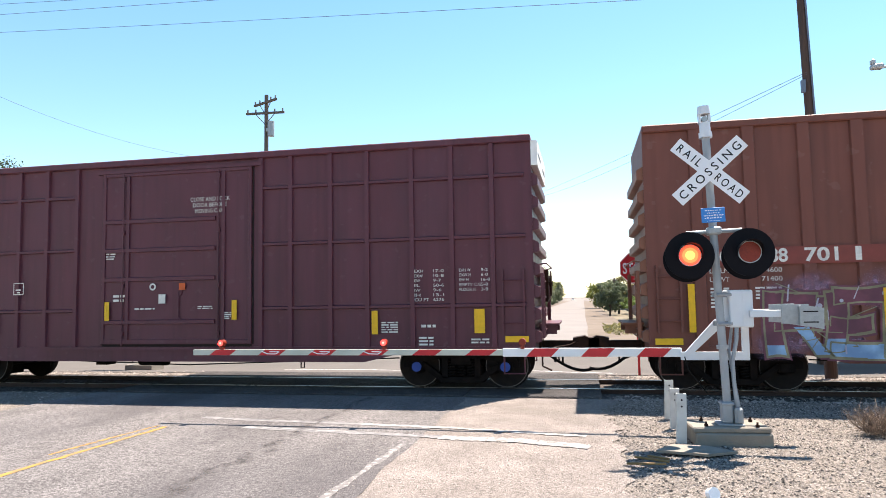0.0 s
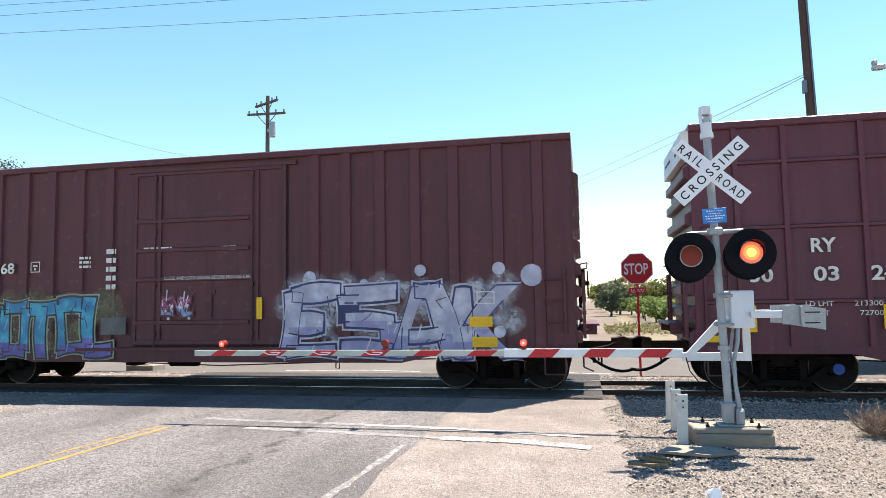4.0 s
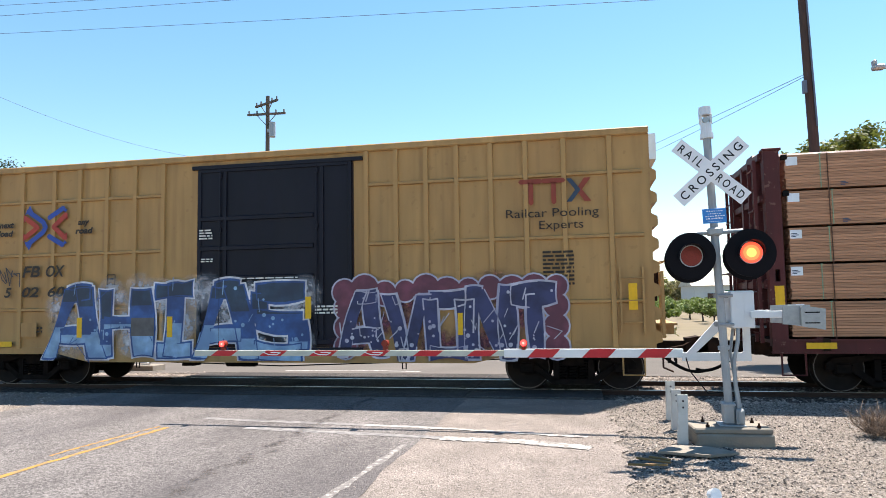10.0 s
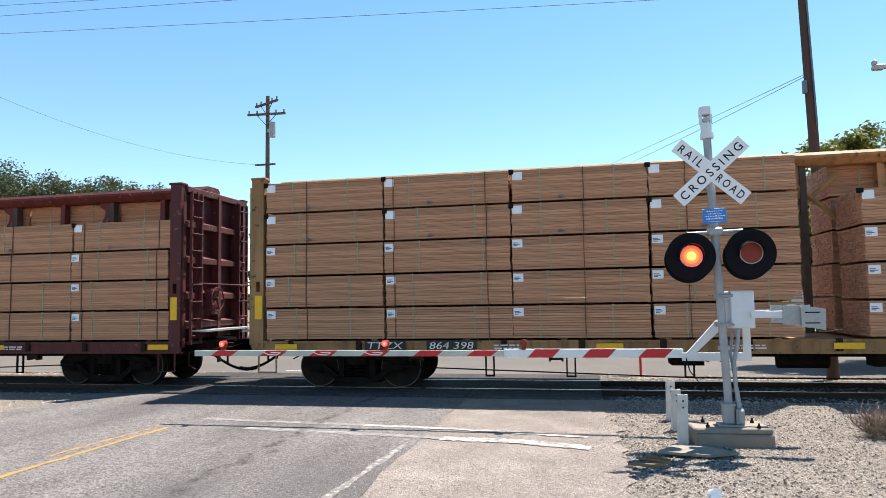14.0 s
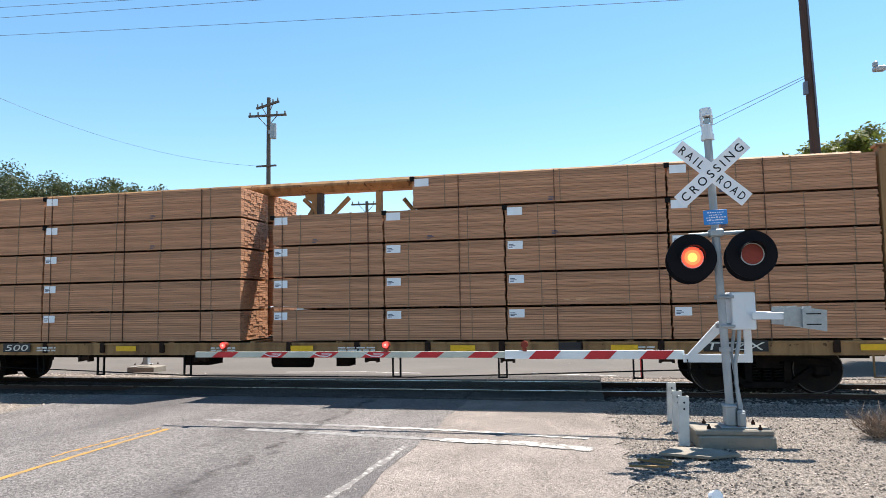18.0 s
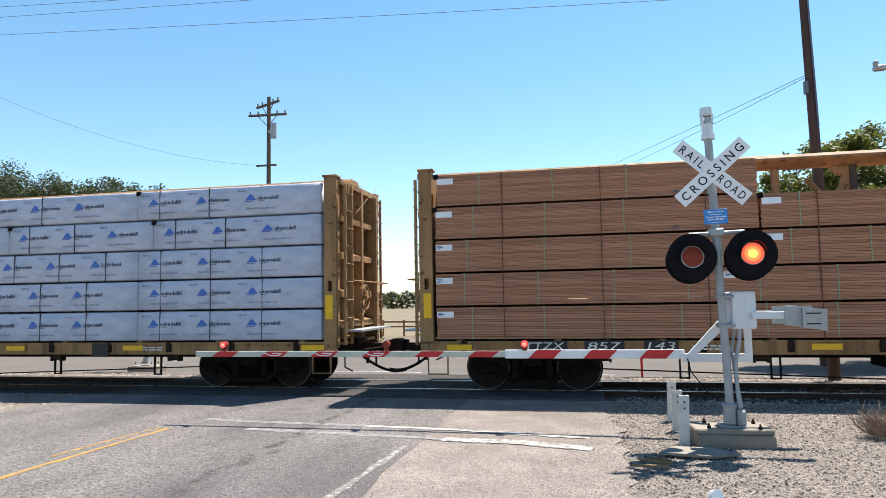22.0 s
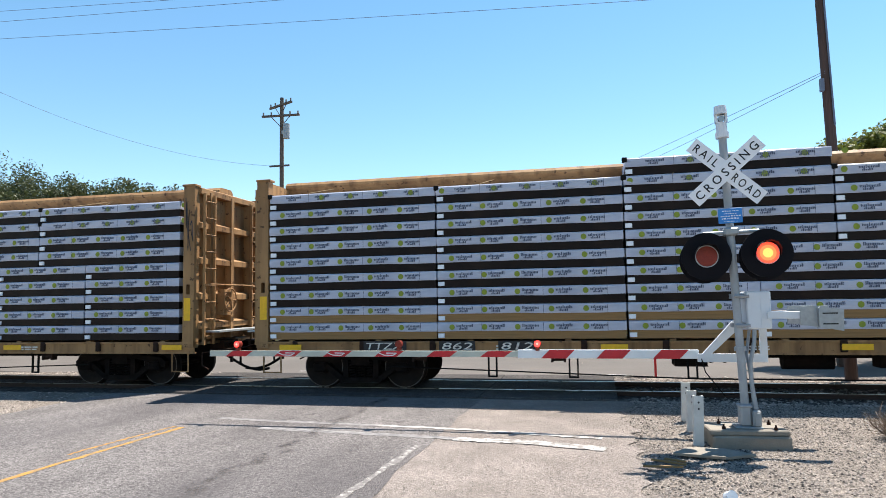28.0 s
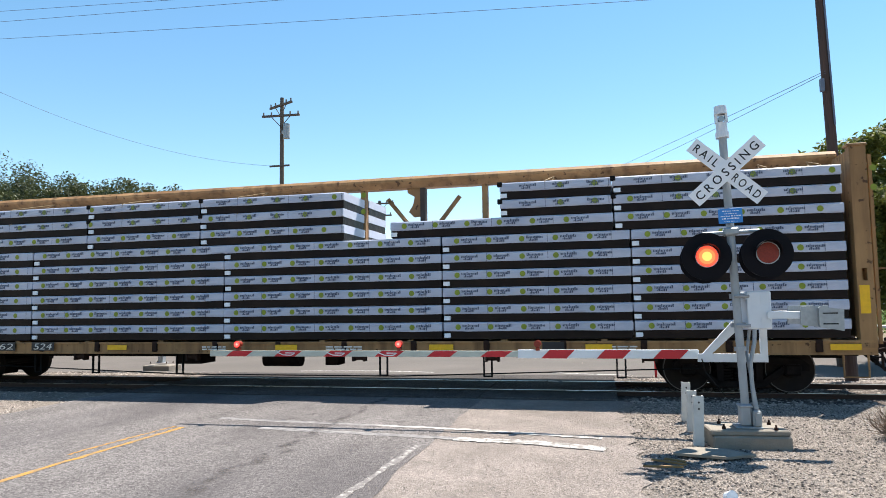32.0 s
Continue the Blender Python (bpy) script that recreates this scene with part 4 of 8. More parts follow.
# one car after another, places in metres behind the first coupling
def dark_red_car(place, marks, door_note):
    car = boxcar(place, maroon, (0.8, 1.65, 2.95, 3.75, 4.5, 5.3, 9.87, 10.55, 11.45, 12.26, 13.22, 14.05, 14.88), (4.31, 3.09, 1.72),
                 "dark maroon steel boxcar with a plug door, rolling on the track", cap=logo_blue, top=5.07)
    if marks:
        for words, x, z, w in (("UC", 0.93, 2.6, 0.42), ("RY", 2.02, 2.6, 0.42), ("30", 0.96, 2.08, 0.4), ("03", 2.04, 2.08, 0.42), ("24", 2.98, 2.08, 0.42)):
            write(car, words, x, z, 0.25, stencil, -1.4705, w, bold=0.008)
        for words, x, z, w in (("LD LMT", 1.88, 1.62, 0.46), ("LT WT", 1.88, 1.45, 0.38), ("213300", 2.68, 1.62, 0.46), ("72700", 2.76, 1.45, 0.38)):
            write(car, words, x, z, 0.09, stencil, -1.4705, w)
    bm = bmesh.new()
    for p in ((3.66, 2.1, 0.28, 0.02), (3.66, 2.36, 0.28, 0.02), (3.66, 2.1, 0.02, 0.28), (3.92, 2.1, 0.02, 0.28), (3.72, 2.2, 0.14, 0.03), (3.76, 2.14, 0.08, 0.03)):
        flat(bm, ((p[0], p[1]), (p[0] + p[2], p[1]), (p[0] + p[2], p[1] + p[3]), (p[0], p[1] + p[3])), -1.4705)
    part("plate_mark", bm, stencil, car)
    for i, words in enumerate(("CLOSE AND LOCK", "DOOR BEFORE", "MOVING CAR")):
        write(car, words, 8.2 + 0.06 * i, 4.08 - 0.13 * i, 0.09, stencil, -1.4705, 0.95 - 0.14 * i)
    cols = (("EXH", "EXW", "EW", "IL", "IW", "IH", "CU FT"), ("17-0", "10-8", "9-7", "50-6", "9-6", "13-1", "6276"))
    for i in range(7):
        write(car, cols[0][i], 13.27, 2.39 - i * 0.097, 0.06, stencil, -1.4705, 0.06 * len(cols[0][i]))
        write(car, cols[1][i], 13.66, 2.39 - i * 0.097, 0.06, stencil, -1.4705, 0.055 * len(cols[1][i]))
    right = (("EXH W", "EXW H", "EW H", "EMPTY C.G.", "FLOOR H"), ("9-2", "6-0", "16-8", "5-0", "3-8"))
    for i in range(5):
        write(car, right[0][i], 14.2, 2.39 - i * 0.097, 0.06, stencil, -1.4705, 0.046 * len(right[0][i]))
        write(car, right[1][i], 14.64, 2.39 - i * 0.097, 0.06, stencil, -1.4705, 0.045 * len(right[1][i]))
    for x, z, w, h in ((0.84, 1.16, 0.2, 0.48), (3.13, 1.2, 0.11, 0.44), (6.1, 1.48, 0.12, 0.42), (9.22, 1.48, 0.12, 0.42), (12.36, 1.15, 0.13, 0.48), (14.49, 1.16, 0.21, 0.48), (0.05, 0.98, 0.46, 0.12), (15.1, 0.98, 0.46, 0.12)):
        add_reflector(car, x, z, w, h)
    small_print(car, ((12.56, 1.18, 0.35, 0.24, 5), (13.4, 1.28, 0.3, 0.1, 1), (13.35, 0.92, 0.3, 0.2, 3), (14.42, 0.96, 0.36, 0.12, 2), (6.85, 1.72, 0.5, 0.06, 1), (8.4, 1.72, 0.36, 0.08, 2), (6.1, 2.85, 0.24, 0.22, 4), (6.3, 1.9, 0.3, 0.2, 2), (9.0, 1.5, 0.2, 0.16, 4)))
    bm = bmesh.new()
    ring(bm, (7.3, 2.22), 0.045, 0.08, -1.482, 16)
    flat(bm, ((7.45, 1.85), (7.62, 1.85), (7.62, 2.05), (7.45, 2.05)), -1.482)
    part("door_stickers", bm, stencil, car)
    panel(car, "orange_sticker", material("orange_sticker", rgb("c95a2a"), 0.6), 7.95, 2.14, 0.15, 0.15, -1.48)
    return car


def rust_car(place):
    car = boxcar(place, oxide, (0.95, 1.9, 2.85, 3.75, 4.5, 5.25, 10.4, 11.2, 12.0, 12.9, 13.8, 14.7), (), "rust brown steel boxcar covered in tan graffiti", ribs="wide", white_top=False, end_paint=oxide_end, top=5.08)
    panel_end(car, 4.52, 4.9, -1.2, 0.1)
    panel(car, "paint_patch", material("faded_red_patch", rgb("7d3a32"), 0.6, var=0.1), 1.0, 2.38, 3.3, 0.32, -1.467, 0.002)
    for words, x, w in (("TOF", 1.12, 0.55), ("X88", 1.9, 0.58), ("701", 2.76, 0.56), ("1", 3.6, 0.1)):
        write(car, words, x, 2.43, 0.24, stencil, -1.4715, w, bold=0.008)
    for words, x, z, w in (("LD LMT", 1.12, 2.24, 0.42), ("214600", 1.95, 2.24, 0.42), ("LT WT", 1.12, 2.08, 0.34), ("71400", 2.02, 2.08, 0.35)):
        write(car, words, x, z, 0.09, stencil, -1.4715, w)
    small_print(car, ((1.12, 1.6, 0.1, 0.4, 6), (1.35, 1.6, 0.14, 0.4, 6), (1.9, 1.75, 0.45, 0.25, 4), (5.2, 2.78, 0.3, 0.09, 1), (5.7, 2.62, 0.24, 0.12, 1), (6.3, 2.7, 0.26, 0.1, 1), (13.0, 1.6, 0.6, 0.25, 3)))
    for i, words in enumerate(("CLOSE AND LOCK", "DOORS BEFORE", "MOVING CAR")):
        write(car, words, 8.04 + 0.05 * i, 3.33 - 0.1 * i, 0.075, stencil, -1.482, 0.78 - 0.09 * i)
    for x, z, w, h in ((0.72, 1.15, 0.12, 0.9), (4.0, 1.12, 0.13, 0.8), (11.5, 1.14, 0.12, 0.46), (14.95, 1.4, 0.13, 0.6), (0.1, 0.92, 0.5, 0.12), (15.0, 0.95, 0.5, 0.12)):
        add_reflector(car, x, z, w, h)
    mural(car, 2.1, 5.95, 0.7, 1.95, "RENO", ((0.3, "sky"), (0.62, "wine"), (1.0, "wine")), "tan", "wine", "pink", "silver", 4)
    mural(car, 6.5, 9.55, 0.72, 2.0, "AEUI", ((0.22, "sky"), (0.55, "white"), (1.0, "tan")), "black", None, "tan", "white", 5, -1.487)
    mural(car, 9.75, 14.0, 0.68, 2.05, "TAUSP", ((0.25, "sage"), (0.6, "tan"), (1.0, "tan")), "black", "silver", "tan", "silver", 6)
    panel(car, "paint_out", spray["grey"], 4.31, 1.59, 0.66, 0.4, -1.4835, 0.002)
    panel(car, "placard_holder", gap_shade_and_plate, 14.15, 1.2, 0.46, 0.34, -1.474, 0.01)
    bm = bmesh.new()
    for i in range(5):
        ring(bm, (6.8 + i * 0.55, 0.72), 0.16, 0.2, -1.476, 14)
    part("graffiti_bubbles", bm, spray["sky"], car)
    return car


def plum_car(place):
    car = boxcar(place, plum, (0.7, 1.6, 2.35, 3.09, 3.81, 4.58, 5.35, 10.3, 11.0, 11.75, 12.5, 13.3, 14.2, 15.0), (), "plum brown steel boxcar with teal and silver graffiti", ribs="wide", white_top=False, top=5.07)
    for words, x, z, w in (("TO", 0.89, 3.08, 0.33), ("FX", 1.77, 3.08, 0.33), ("88", 0.86, 2.62, 0.33), ("72", 1.79, 2.62, 0.33), ("68", 2.48, 2.62, 0.37)):
        write(car, words, x, z, 0.24, stencil, -1.4705, w, bold=0.008)
    for words, x, z, w in (("LD LMT", 0.86, 2.34, 0.4), ("215300", 1.79, 2.34, 0.36), ("LT WT", 0.86, 2.2, 0.32), ("74700", 1.82, 2.2, 0.32)):
        write(car, words, x, z, 0.085, stencil, -1.4705, w)
    small_print(car, ((0.86, 1.55, 0.12, 0.5, 7), (1.1, 1.55, 0.14, 0.5, 7), (1.79, 1.7, 0.2, 0.35, 5), (5.3, 2.2, 0.25, 1.0, 5), (4.6, 2.7, 0.3, 0.3, 3), (8.2, 3.0, 0.3, 0.12, 2), (6.25, 3.08, 0.7, 0.06, 1)))
    write(car, "CLOSE AND LOCK DOORS BEFORE MOVING CAR", 6.78, 2.38, 0.075, stencil, -1.482, 2.08)
    bm = bmesh.new()
    for p in ((3.3, 2.63, 0.24, 0.02), (3.3, 2.86, 0.24, 0.02), (3.3, 2.63, 0.02, 0.25), (3.53, 2.63, 0.02, 0.25), (3.36, 2.76, 0.12, 0.04), (3.39, 2.68, 0.06, 0.05)):
        flat(bm, ((p[0], p[1]), (p[0] + p[2], p[1]), (p[0] + p[2], p[1] + p[3]), (p[0], p[1] + p[3])), -1.4705)
    for p in ((13.75, 1.75, 0.36, 0.02), (13.75, 1.98, 0.36, 0.02), (13.75, 1.75, 0.02, 0.25), (14.09, 1.75, 0.02, 0.25), (13.75, 1.86, 0.36, 0.015)):
        flat(bm, ((p[0], p[1]), (p[0] + p[2], p[1]), (p[0] + p[2], p[1] + p[3]), (p[0], p[1] + p[3])), -1.4785)
    part("plate_mark", bm, stencil, car)
    for x, z, w, h in ((0.74, 1.2, 0.52, 0.22), (0.74, 0.9, 0.52, 0.22), (9.0, 1.5, 0.13, 0.46), (13.6, 1.3, 0.46, 0.2), (13.65, 0.9, 0.5, 0.2)):
        add_reflector(car, x, z, w, h)
    mural(car, 1.85, 5.5, 0.68, 1.97, "MOTCL", ((0.3, "purple"), (0.55, "teal"), (1.0, "teal")), "black", "sage", "tan", "sky", 7)
    panel(car, "paint_out", spray["grey"], 5.2, 1.19, 0.64, 0.38, -1.4835, 0.002)
    mural(car, 6.75, 7.45, 1.6, 1.98, "ENE", ((0.4, "sky"), (1.0, "pink")), "wine", None, None, "white", 9, -1.4855)
    mural(car, 9.65, 14.55, 0.7, 2.15, "ESAK", ((0.35, "lilac"), (0.6, "silver"), (1.0, "silver")), "navy", "silver", "white", "white", 8)
    bm = bmesh.new()
    for x, z, r in ((10.2, 2.35, 0.14), (11.4, 2.2, 0.1), (12.6, 2.45, 0.12), (14.2, 2.45, 0.13), (14.85, 2.3, 0.22), (14.2, 1.2, 0.12)):
        flat(bm, [(x + px, z + pz) for px, pz in dish(14, r)], -1.4712)
    part("spray_dots", bm, spray["silver"], car)
    scribble(car, 0.1, 1.5, 3.2, 4.6, spray["silver"], 12, 4, 0.02)
    scribble(car, 0.2, 1.2, 1.9, 2.6, spray["silver"], 13, 4, 0.012)
    return car


def ochre_car(place, number, experts_one_line, tag):
    car = boxcar(place, yellow_car, (0.79, 1.54, 2.4, 3.08, 3.8, 4.52, 5.23, 9.98, 10.62, 11.26, 11.9, 12.6, 13.3, 14.05, 14.93), (4.28, 3.04, 1.78),
                 "ochre yellow boxcar with black door and " + tag, door_paint=black_door, end_paint=yellow_car, roof_paint=roof_metal, top=5.09, door=(6.06, 9.7))
    # arrow emblem: two crossing arrows in red and blue
    y = -1.4705
    for mat, name, bends, heads in (
            (logo_blue, "emblem_blue", ([(1.72, 4.06), (2.13, 3.8), (2.2, 3.68), (2.13, 3.56), (1.72, 3.29)], [(2.3, 3.9), (2.66, 4.1)], [(2.3, 3.46), (2.66, 3.26)]),
             (((1.62, 3.98), (1.76, 4.2), (1.84, 4.06)), ((1.62, 3.37), (1.76, 3.15), (1.84, 3.29)), ((2.6, 4.17), (2.78, 4.06), (2.72, 4.0)), ((2.6, 3.19), (2.78, 3.3), (2.72, 3.36)))),
            (logo_red, "emblem_red", ([(1.66, 3.9), (1.98, 3.68), (1.66, 3.46)], [(2.72, 3.94), (2.42, 3.68), (2.72, 3.42)]),
             (((1.6, 4.0), (1.6, 3.8), (1.7, 3.88)), ((1.6, 3.36), (1.6, 3.56), (1.7, 3.48)), ((2.78, 4.0), (2.78, 3.82), (2.68, 3.9)), ((2.78, 3.36), (2.78, 3.54), (2.68, 3.46))))):
        bm = bmesh.new()
        strokes(bm, bends, 0.115, y - (0.002 if mat is logo_blue else 0.0), 8)
        for tri in heads:
            flat(bm, tri, y - 0.0012)
        part(name, bm, mat, car)
    for words, x, z, w in (("next", 0.93, 3.7, 0.4), ("load", 0.9, 3.5, 0.42), ("any", 3.06, 3.7, 0.3), ("road", 3.0, 3.5, 0.46)):
        write(car, words, x, z, 0.13, stencil_dark, y, w, slant=0.2, bold=0.008)
    for words, x, w in (("FB", 1.6, 0.48), ("OX", 2.24, 0.5)):
        write(car, words, x, 2.53, 0.25, stencil_dark, y, w, slant=0.2, bold=0.008)
    for words, x, w in zip(number, (1.12, 1.6, 2.3, 3.04), (0.2, 0.46, 0.46, 0.22)):
        write(car, words, x, 2.07, 0.22, stencil_dark, y, w, slant=0.2, bold=0.008)
    bm = bmesh.new()
    for p in ((3.85, 2.3, 0.22, 0.02), (3.85, 2.52, 0.22, 0.02), (3.85, 2.3, 0.02, 0.24), (4.05, 2.3, 0.02, 0.24), (3.9, 2.42, 0.12, 0.04)):
        flat(bm, ((p[0], p[1]), (p[0] + p[2], p[1]), (p[0] + p[2], p[1] + p[3]), (p[0], p[1] + p[3])), y)
    part("plate_mark", bm, stencil_dark, car)
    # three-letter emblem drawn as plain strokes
    bm = bmesh.new()
    if experts_one_line:
        ex, ez, es = 11.55, 3.58, 1.0
    else:
        ex, ez, es = 13.2, 3.72, 0.72
    for a in (0, 0.62):
        strokes(bm, [[(ex + a * es, ez + 0.6 * es), (ex + (a + 0.55) * es, ez + 0.6 * es)], [(ex + (a + 0.28) * es, ez + 0.6 * es), (ex + (a + 0.28) * es, ez)]], 0.13 * es, y, 4)
    flat(bm, [(ex + px * es, ez + pz * es) for px, pz in ((1.5, 0.32), (1.72, 0.64), (1.9, 0.64), (1.66, 0.32), (1.9, 0.0), (1.72, 0.0))], y)
    part("emblem", bm, oxide_letter, car)
    bm = bmesh.new()
    flat(bm, [(ex + px * es, ez + pz * es) for px, pz in ((1.24, 0.64), (1.38, 0.64), (1.62, 0.32), (1.38, 0.0), (1.24, 0.0), (1.48, 0.32))], y - 0.002)
    part("emblem_chevron", bm, spray["ink"], car)
    if experts_one_line:
        write(car, "Railcar Pooling Experts", 10.38, 3.2, 0.26, stencil_dark, y, 4.35, bold=0.012)
    else:
        write(car, "Railcar Pooling", 12.9, 3.44, 0.17, stencil_dark, y, 1.8)
        write(car, "Experts", 13.55, 3.2, 0.17, stencil_dark, y, 0.85)
    for x, z, w, h in ((0.2, 1.13, 0.14, 0.9), (3.12, 1.13, 0.13, 0.45), (5.4, 1.13, 0.13, 0.45), (8.64, 1.5, 0.13, 0.46), (11.89, 1.14, 0.1, 0.44), (15.2, 1.6, 0.16, 0.5), (0.95, 0.93, 0.45, 0.12)):
        add_reflector(car, x, z, w, h, -1.494)
    small_print(car, ((6.15, 3.25, 0.32, 0.24, 4), (6.2, 2.75, 0.28, 0.1, 2), (7.1, 2.36, 1.4, 0.05, 1), (8.1, 1.62, 0.5, 0.12, 2), (8.85, 1.6, 0.5, 0.2, 3), (7.4, 2.2, 0.25, 0.1, 1)), -1.482)
    small_print(car, ((2.0, 1.25, 0.3, 0.16, 2), (2.65, 1.25, 0.3, 0.16, 2), (13.6, 2.1, 0.6, 0.7, 9), (1.0, 0.98, 0.4, 0.06, 1)), y, stencil_dark)
    return car

# ---------------------------------------------------------------- centre-beam flat cars and their loads
DECK = 1.06


def gusset_build(bm):
    prism(bm, ((-0.38, 0.06), (-0.36, -0.06), (-0.2, -0.16), (-0.24, -0.34), (-0.34, -0.5), (-0.22, -0.62), (0.0, -0.6), (0.0, 0.06)), -0.05, 0.05)


def web_build(bm):
    bx(bm, -0.06, 0.06, -0.09, 0.09, DECK, 4.44)


def brace_build(bm):
    rod(bm, (0, 0, 3.15), (0.85, 0, 4.2), 0.055, 6)


def sill_build(bm, length):
    # channel with stake pockets
    prism_x(bm, ((-1.47, 1.03), (-1.3, 1.03), (-1.3, 0.99), (-1.4, 0.99), (-1.4, 0.8), (-1.34, 0.8), (-1.34, 0.77), (-1.46, 0.77), (-1.46, 0.8), (-1.44, 0.8), (-1.44, 0.99), (-1.47, 0.99)), 0, length)


def pocket_build(bm):
    cbx(bm, -0.06, 0.06, -1.485, -1.42, 0.82, 1.045, 0.012)


def winch_build(bm):
    rod(bm, (-0.1, -1.36, 0.7), (0.1, -1.36, 0.7), 0.06, 10)
    bx(bm, -0.14, -0.1, -1.44, -1.28, 0.62, 0.8)
    bx(bm, 0.1, 0.14, -1.44, -1.28, 0.62, 0.8)


def bulkhead_build(bm):
    # plate with raised frame, facing +x
    bx(bm, -0.16, -0.1, -1.3, 1.3, DECK, 4.5)


def corner_build(bm):
    # stout corner post with a slot near mid height
    prism(bm, ((-0.27, 0.9), (0, 0.9), (0, 4.5), (-0.27, 4.5), (-0.27, 2.2), (-0.19, 2.2), (-0.19, 2.3), (-0.1, 2.3), (-0.1, 2.08), (-0.19, 2.08), (-0.19, 2.198), (-0.27, 2.198)), -1.47, -1.27)


def post_cap_build(bm):
    cbx(bm, -0.31, 0.02, -1.49, -1.24, 4.5, 4.55, 0.01)


def centerbeam(place, paint, label, marks, L=LEN_BEAM):
    car = thing("centerbeam_flatcar", label, "flatcar", "freight train")
    for s in (0, 180):
        org = pose(0, 0, 0) if s == 0 else pose(L, 0, 0, 0, 0, 180)
        part("side_sill", shared(("beam_sill", paint.name, L), lambda b: sill_build(b, L), paint), paint, car, m=org)
        for i in range(15):
            part("stake_pocket", shared(("stake_pocket",), pocket_build, coupler_steel), coupler_steel, car, m=org @ pose(0.9 + i * 1.5, 0, 0))
        for x in (3.6, 6.4, 9.3, 13.2, 16.0, 19.0):
            part("winch", shared(("winch",), winch_build, coupler_steel), coupler_steel, car, m=org @ pose(x, 0, 0))
    bm = bmesh.new()
    bx(bm, 0.05, L - 0.05, -1.4, 1.4, 0.94, 1.0)
    for i in range(12):
        x = 0.8 + i * (L - 1.6) / 11
        bx(bm, x - 0.06, x + 0.06, -1.42, 1.42, 1.0, DECK)
    part("deck", bm, paint, car)
    bm = bmesh.new()
    bx(bm, 0.2, L - 0.2, -0.3, 0.3, 0.62, 0.95)
    bx(bm, 8.6, 9.2, -0.9, -0.3, 0.5, 0.8)
    rod(bm, (10.6, -0.5, 0.58), (11.5, -0.5, 0.58), 0.16, 12)
    bx(bm, 12.2, 12.5, -0.8, -0.4, 0.48, 0.8)
    part("underframe", bm, truck_steel, car)
    bm = bmesh.new()
    pipe(bm, [(2.9, -1.2, 0.5), (9.0, -1.2, 0.3), (14.0, -1.2, 0.3), (L - 2.9, -1.2, 0.5)], 0.014)
    for x in (5.0, 6.6, 8.8, 13.6, 15.8, 18.4):
        for d in (0, 0.16):
            bx(bm, x + d - 0.016, x + d + 0.016, -1.24, -1.2, 0.3, 0.8)
        bx(bm, x - 0.016, x + 0.176, -1.24, -1.2, 0.3, 0.33)
    part("brake_rigging", bm, hose_rubber, car)
    # the beam: top chord, web posts, gussets
    bm = bmesh.new()
    prism_x(bm, ((-0.3, 4.6), (-0.3, 4.55), (-0.14, 4.42), (0.14, 4.42), (0.3, 4.55), (0.3, 4.6), (0.22, 4.67), (-0.22, 4.67)), 0.1, L - 0.1)
    part("top_chord", bm, paint, car)
    n = 16
    for i in range(1, n):
        x = i * L / n
        part("web_post", shared(("web_post", paint.name if i % 2 else "dark"), web_build, paint if i % 2 else dark_post), paint, car, m=pose(x, 0, 0))
        if i % 2 == 0:
            part("gusset", shared(("gusset", paint.name), gusset_build, paint), paint, car, m=pose(x, 0, 4.38))
        if i == 8:
            for a in (0, 180):
                part("cross_brace", shared(("cross_brace", paint.name), lambda b: rod(b, (-0.5, 0.03, 3.3), (0.55, 0.03, 4.3), 0.055, 6), paint), paint, car, m=pose(x + 0.15, 0, 0, 0, 0, a))
        if i in (6, 10):
            part("diagonal_brace", shared(("diagonal_brace", paint.name), brace_build, paint), paint, car, m=pose(x, 0, 0))
            part("diagonal_brace", shared(("diagonal_brace", paint.name), brace_build, paint), paint, car, m=pose(x, 0, 0, 0, 0, 180))
    # bulkheads
    for x, a in ((0, 180), (L, 0)):
        org = pose(x, 0, 0, 0, 0, a)
        bh = part("bulkhead", shared(("bulkhead", paint.name), bulkhead_build, paint), paint, car, m=org)
        for y in (-0.95, -0.05, 0.85):
            part("bulkhead_post", shared(("bulkhead_post", paint.name), lambda b: bx(b, -0.1, 0.08, 0, 0.12, DECK, 4.42), paint), paint, bh, m=pose(0, y, 0))
        for z in (1.3, 1.95, 2.75, 3.55, 4.34):
            part("bulkhead_rib", shared(("bulkhead_rib", paint.name), lambda b: prism(b, ((-0.1, 0), (0.06, 0.02), (0.06, 0.14), (-0.1, 0.2)), -1.3, 1.3), paint), paint, bh, m=pose(0, 0, z))
        for mm in (org, org @ Matrix.Diagonal((1, -1, 1, 1))):
            post = part("corner_post", shared(("corner_post", paint.name), corner_build, paint), paint, car, m=mm)
            part("post_cap", shared(("post_cap", paint.name), post_cap_build, paint), paint, post)
        part("end_ladder", shared(("bulk_ladder", paint.name), lambda b: bulk_ladder(b), paint), paint, car, m=org @ pose(0.09, -1.25, 0.95))
        part("end_ladder", shared(("bulk_ladder", paint.name), lambda b: bulk_ladder(b), paint), paint, car, m=org @ pose(0.09, 0.85, 0.95))
        bm = bmesh.new()
        bx(bm, 0.0, 0.42, -1.1, 1.1, 1.22, 1.26)
        part("end_platform", bm, galvanised, car, m=org)
        bm = bmesh.new()
        pipe(bm, [(0.08, -1.25, 2.3), (0.3, -1.25, 2.3), (0.3, 1.25, 2.3), (0.08, 1.25, 2.3)], 0.016)
        part("end_handrail", bm, paint, car, m=org)
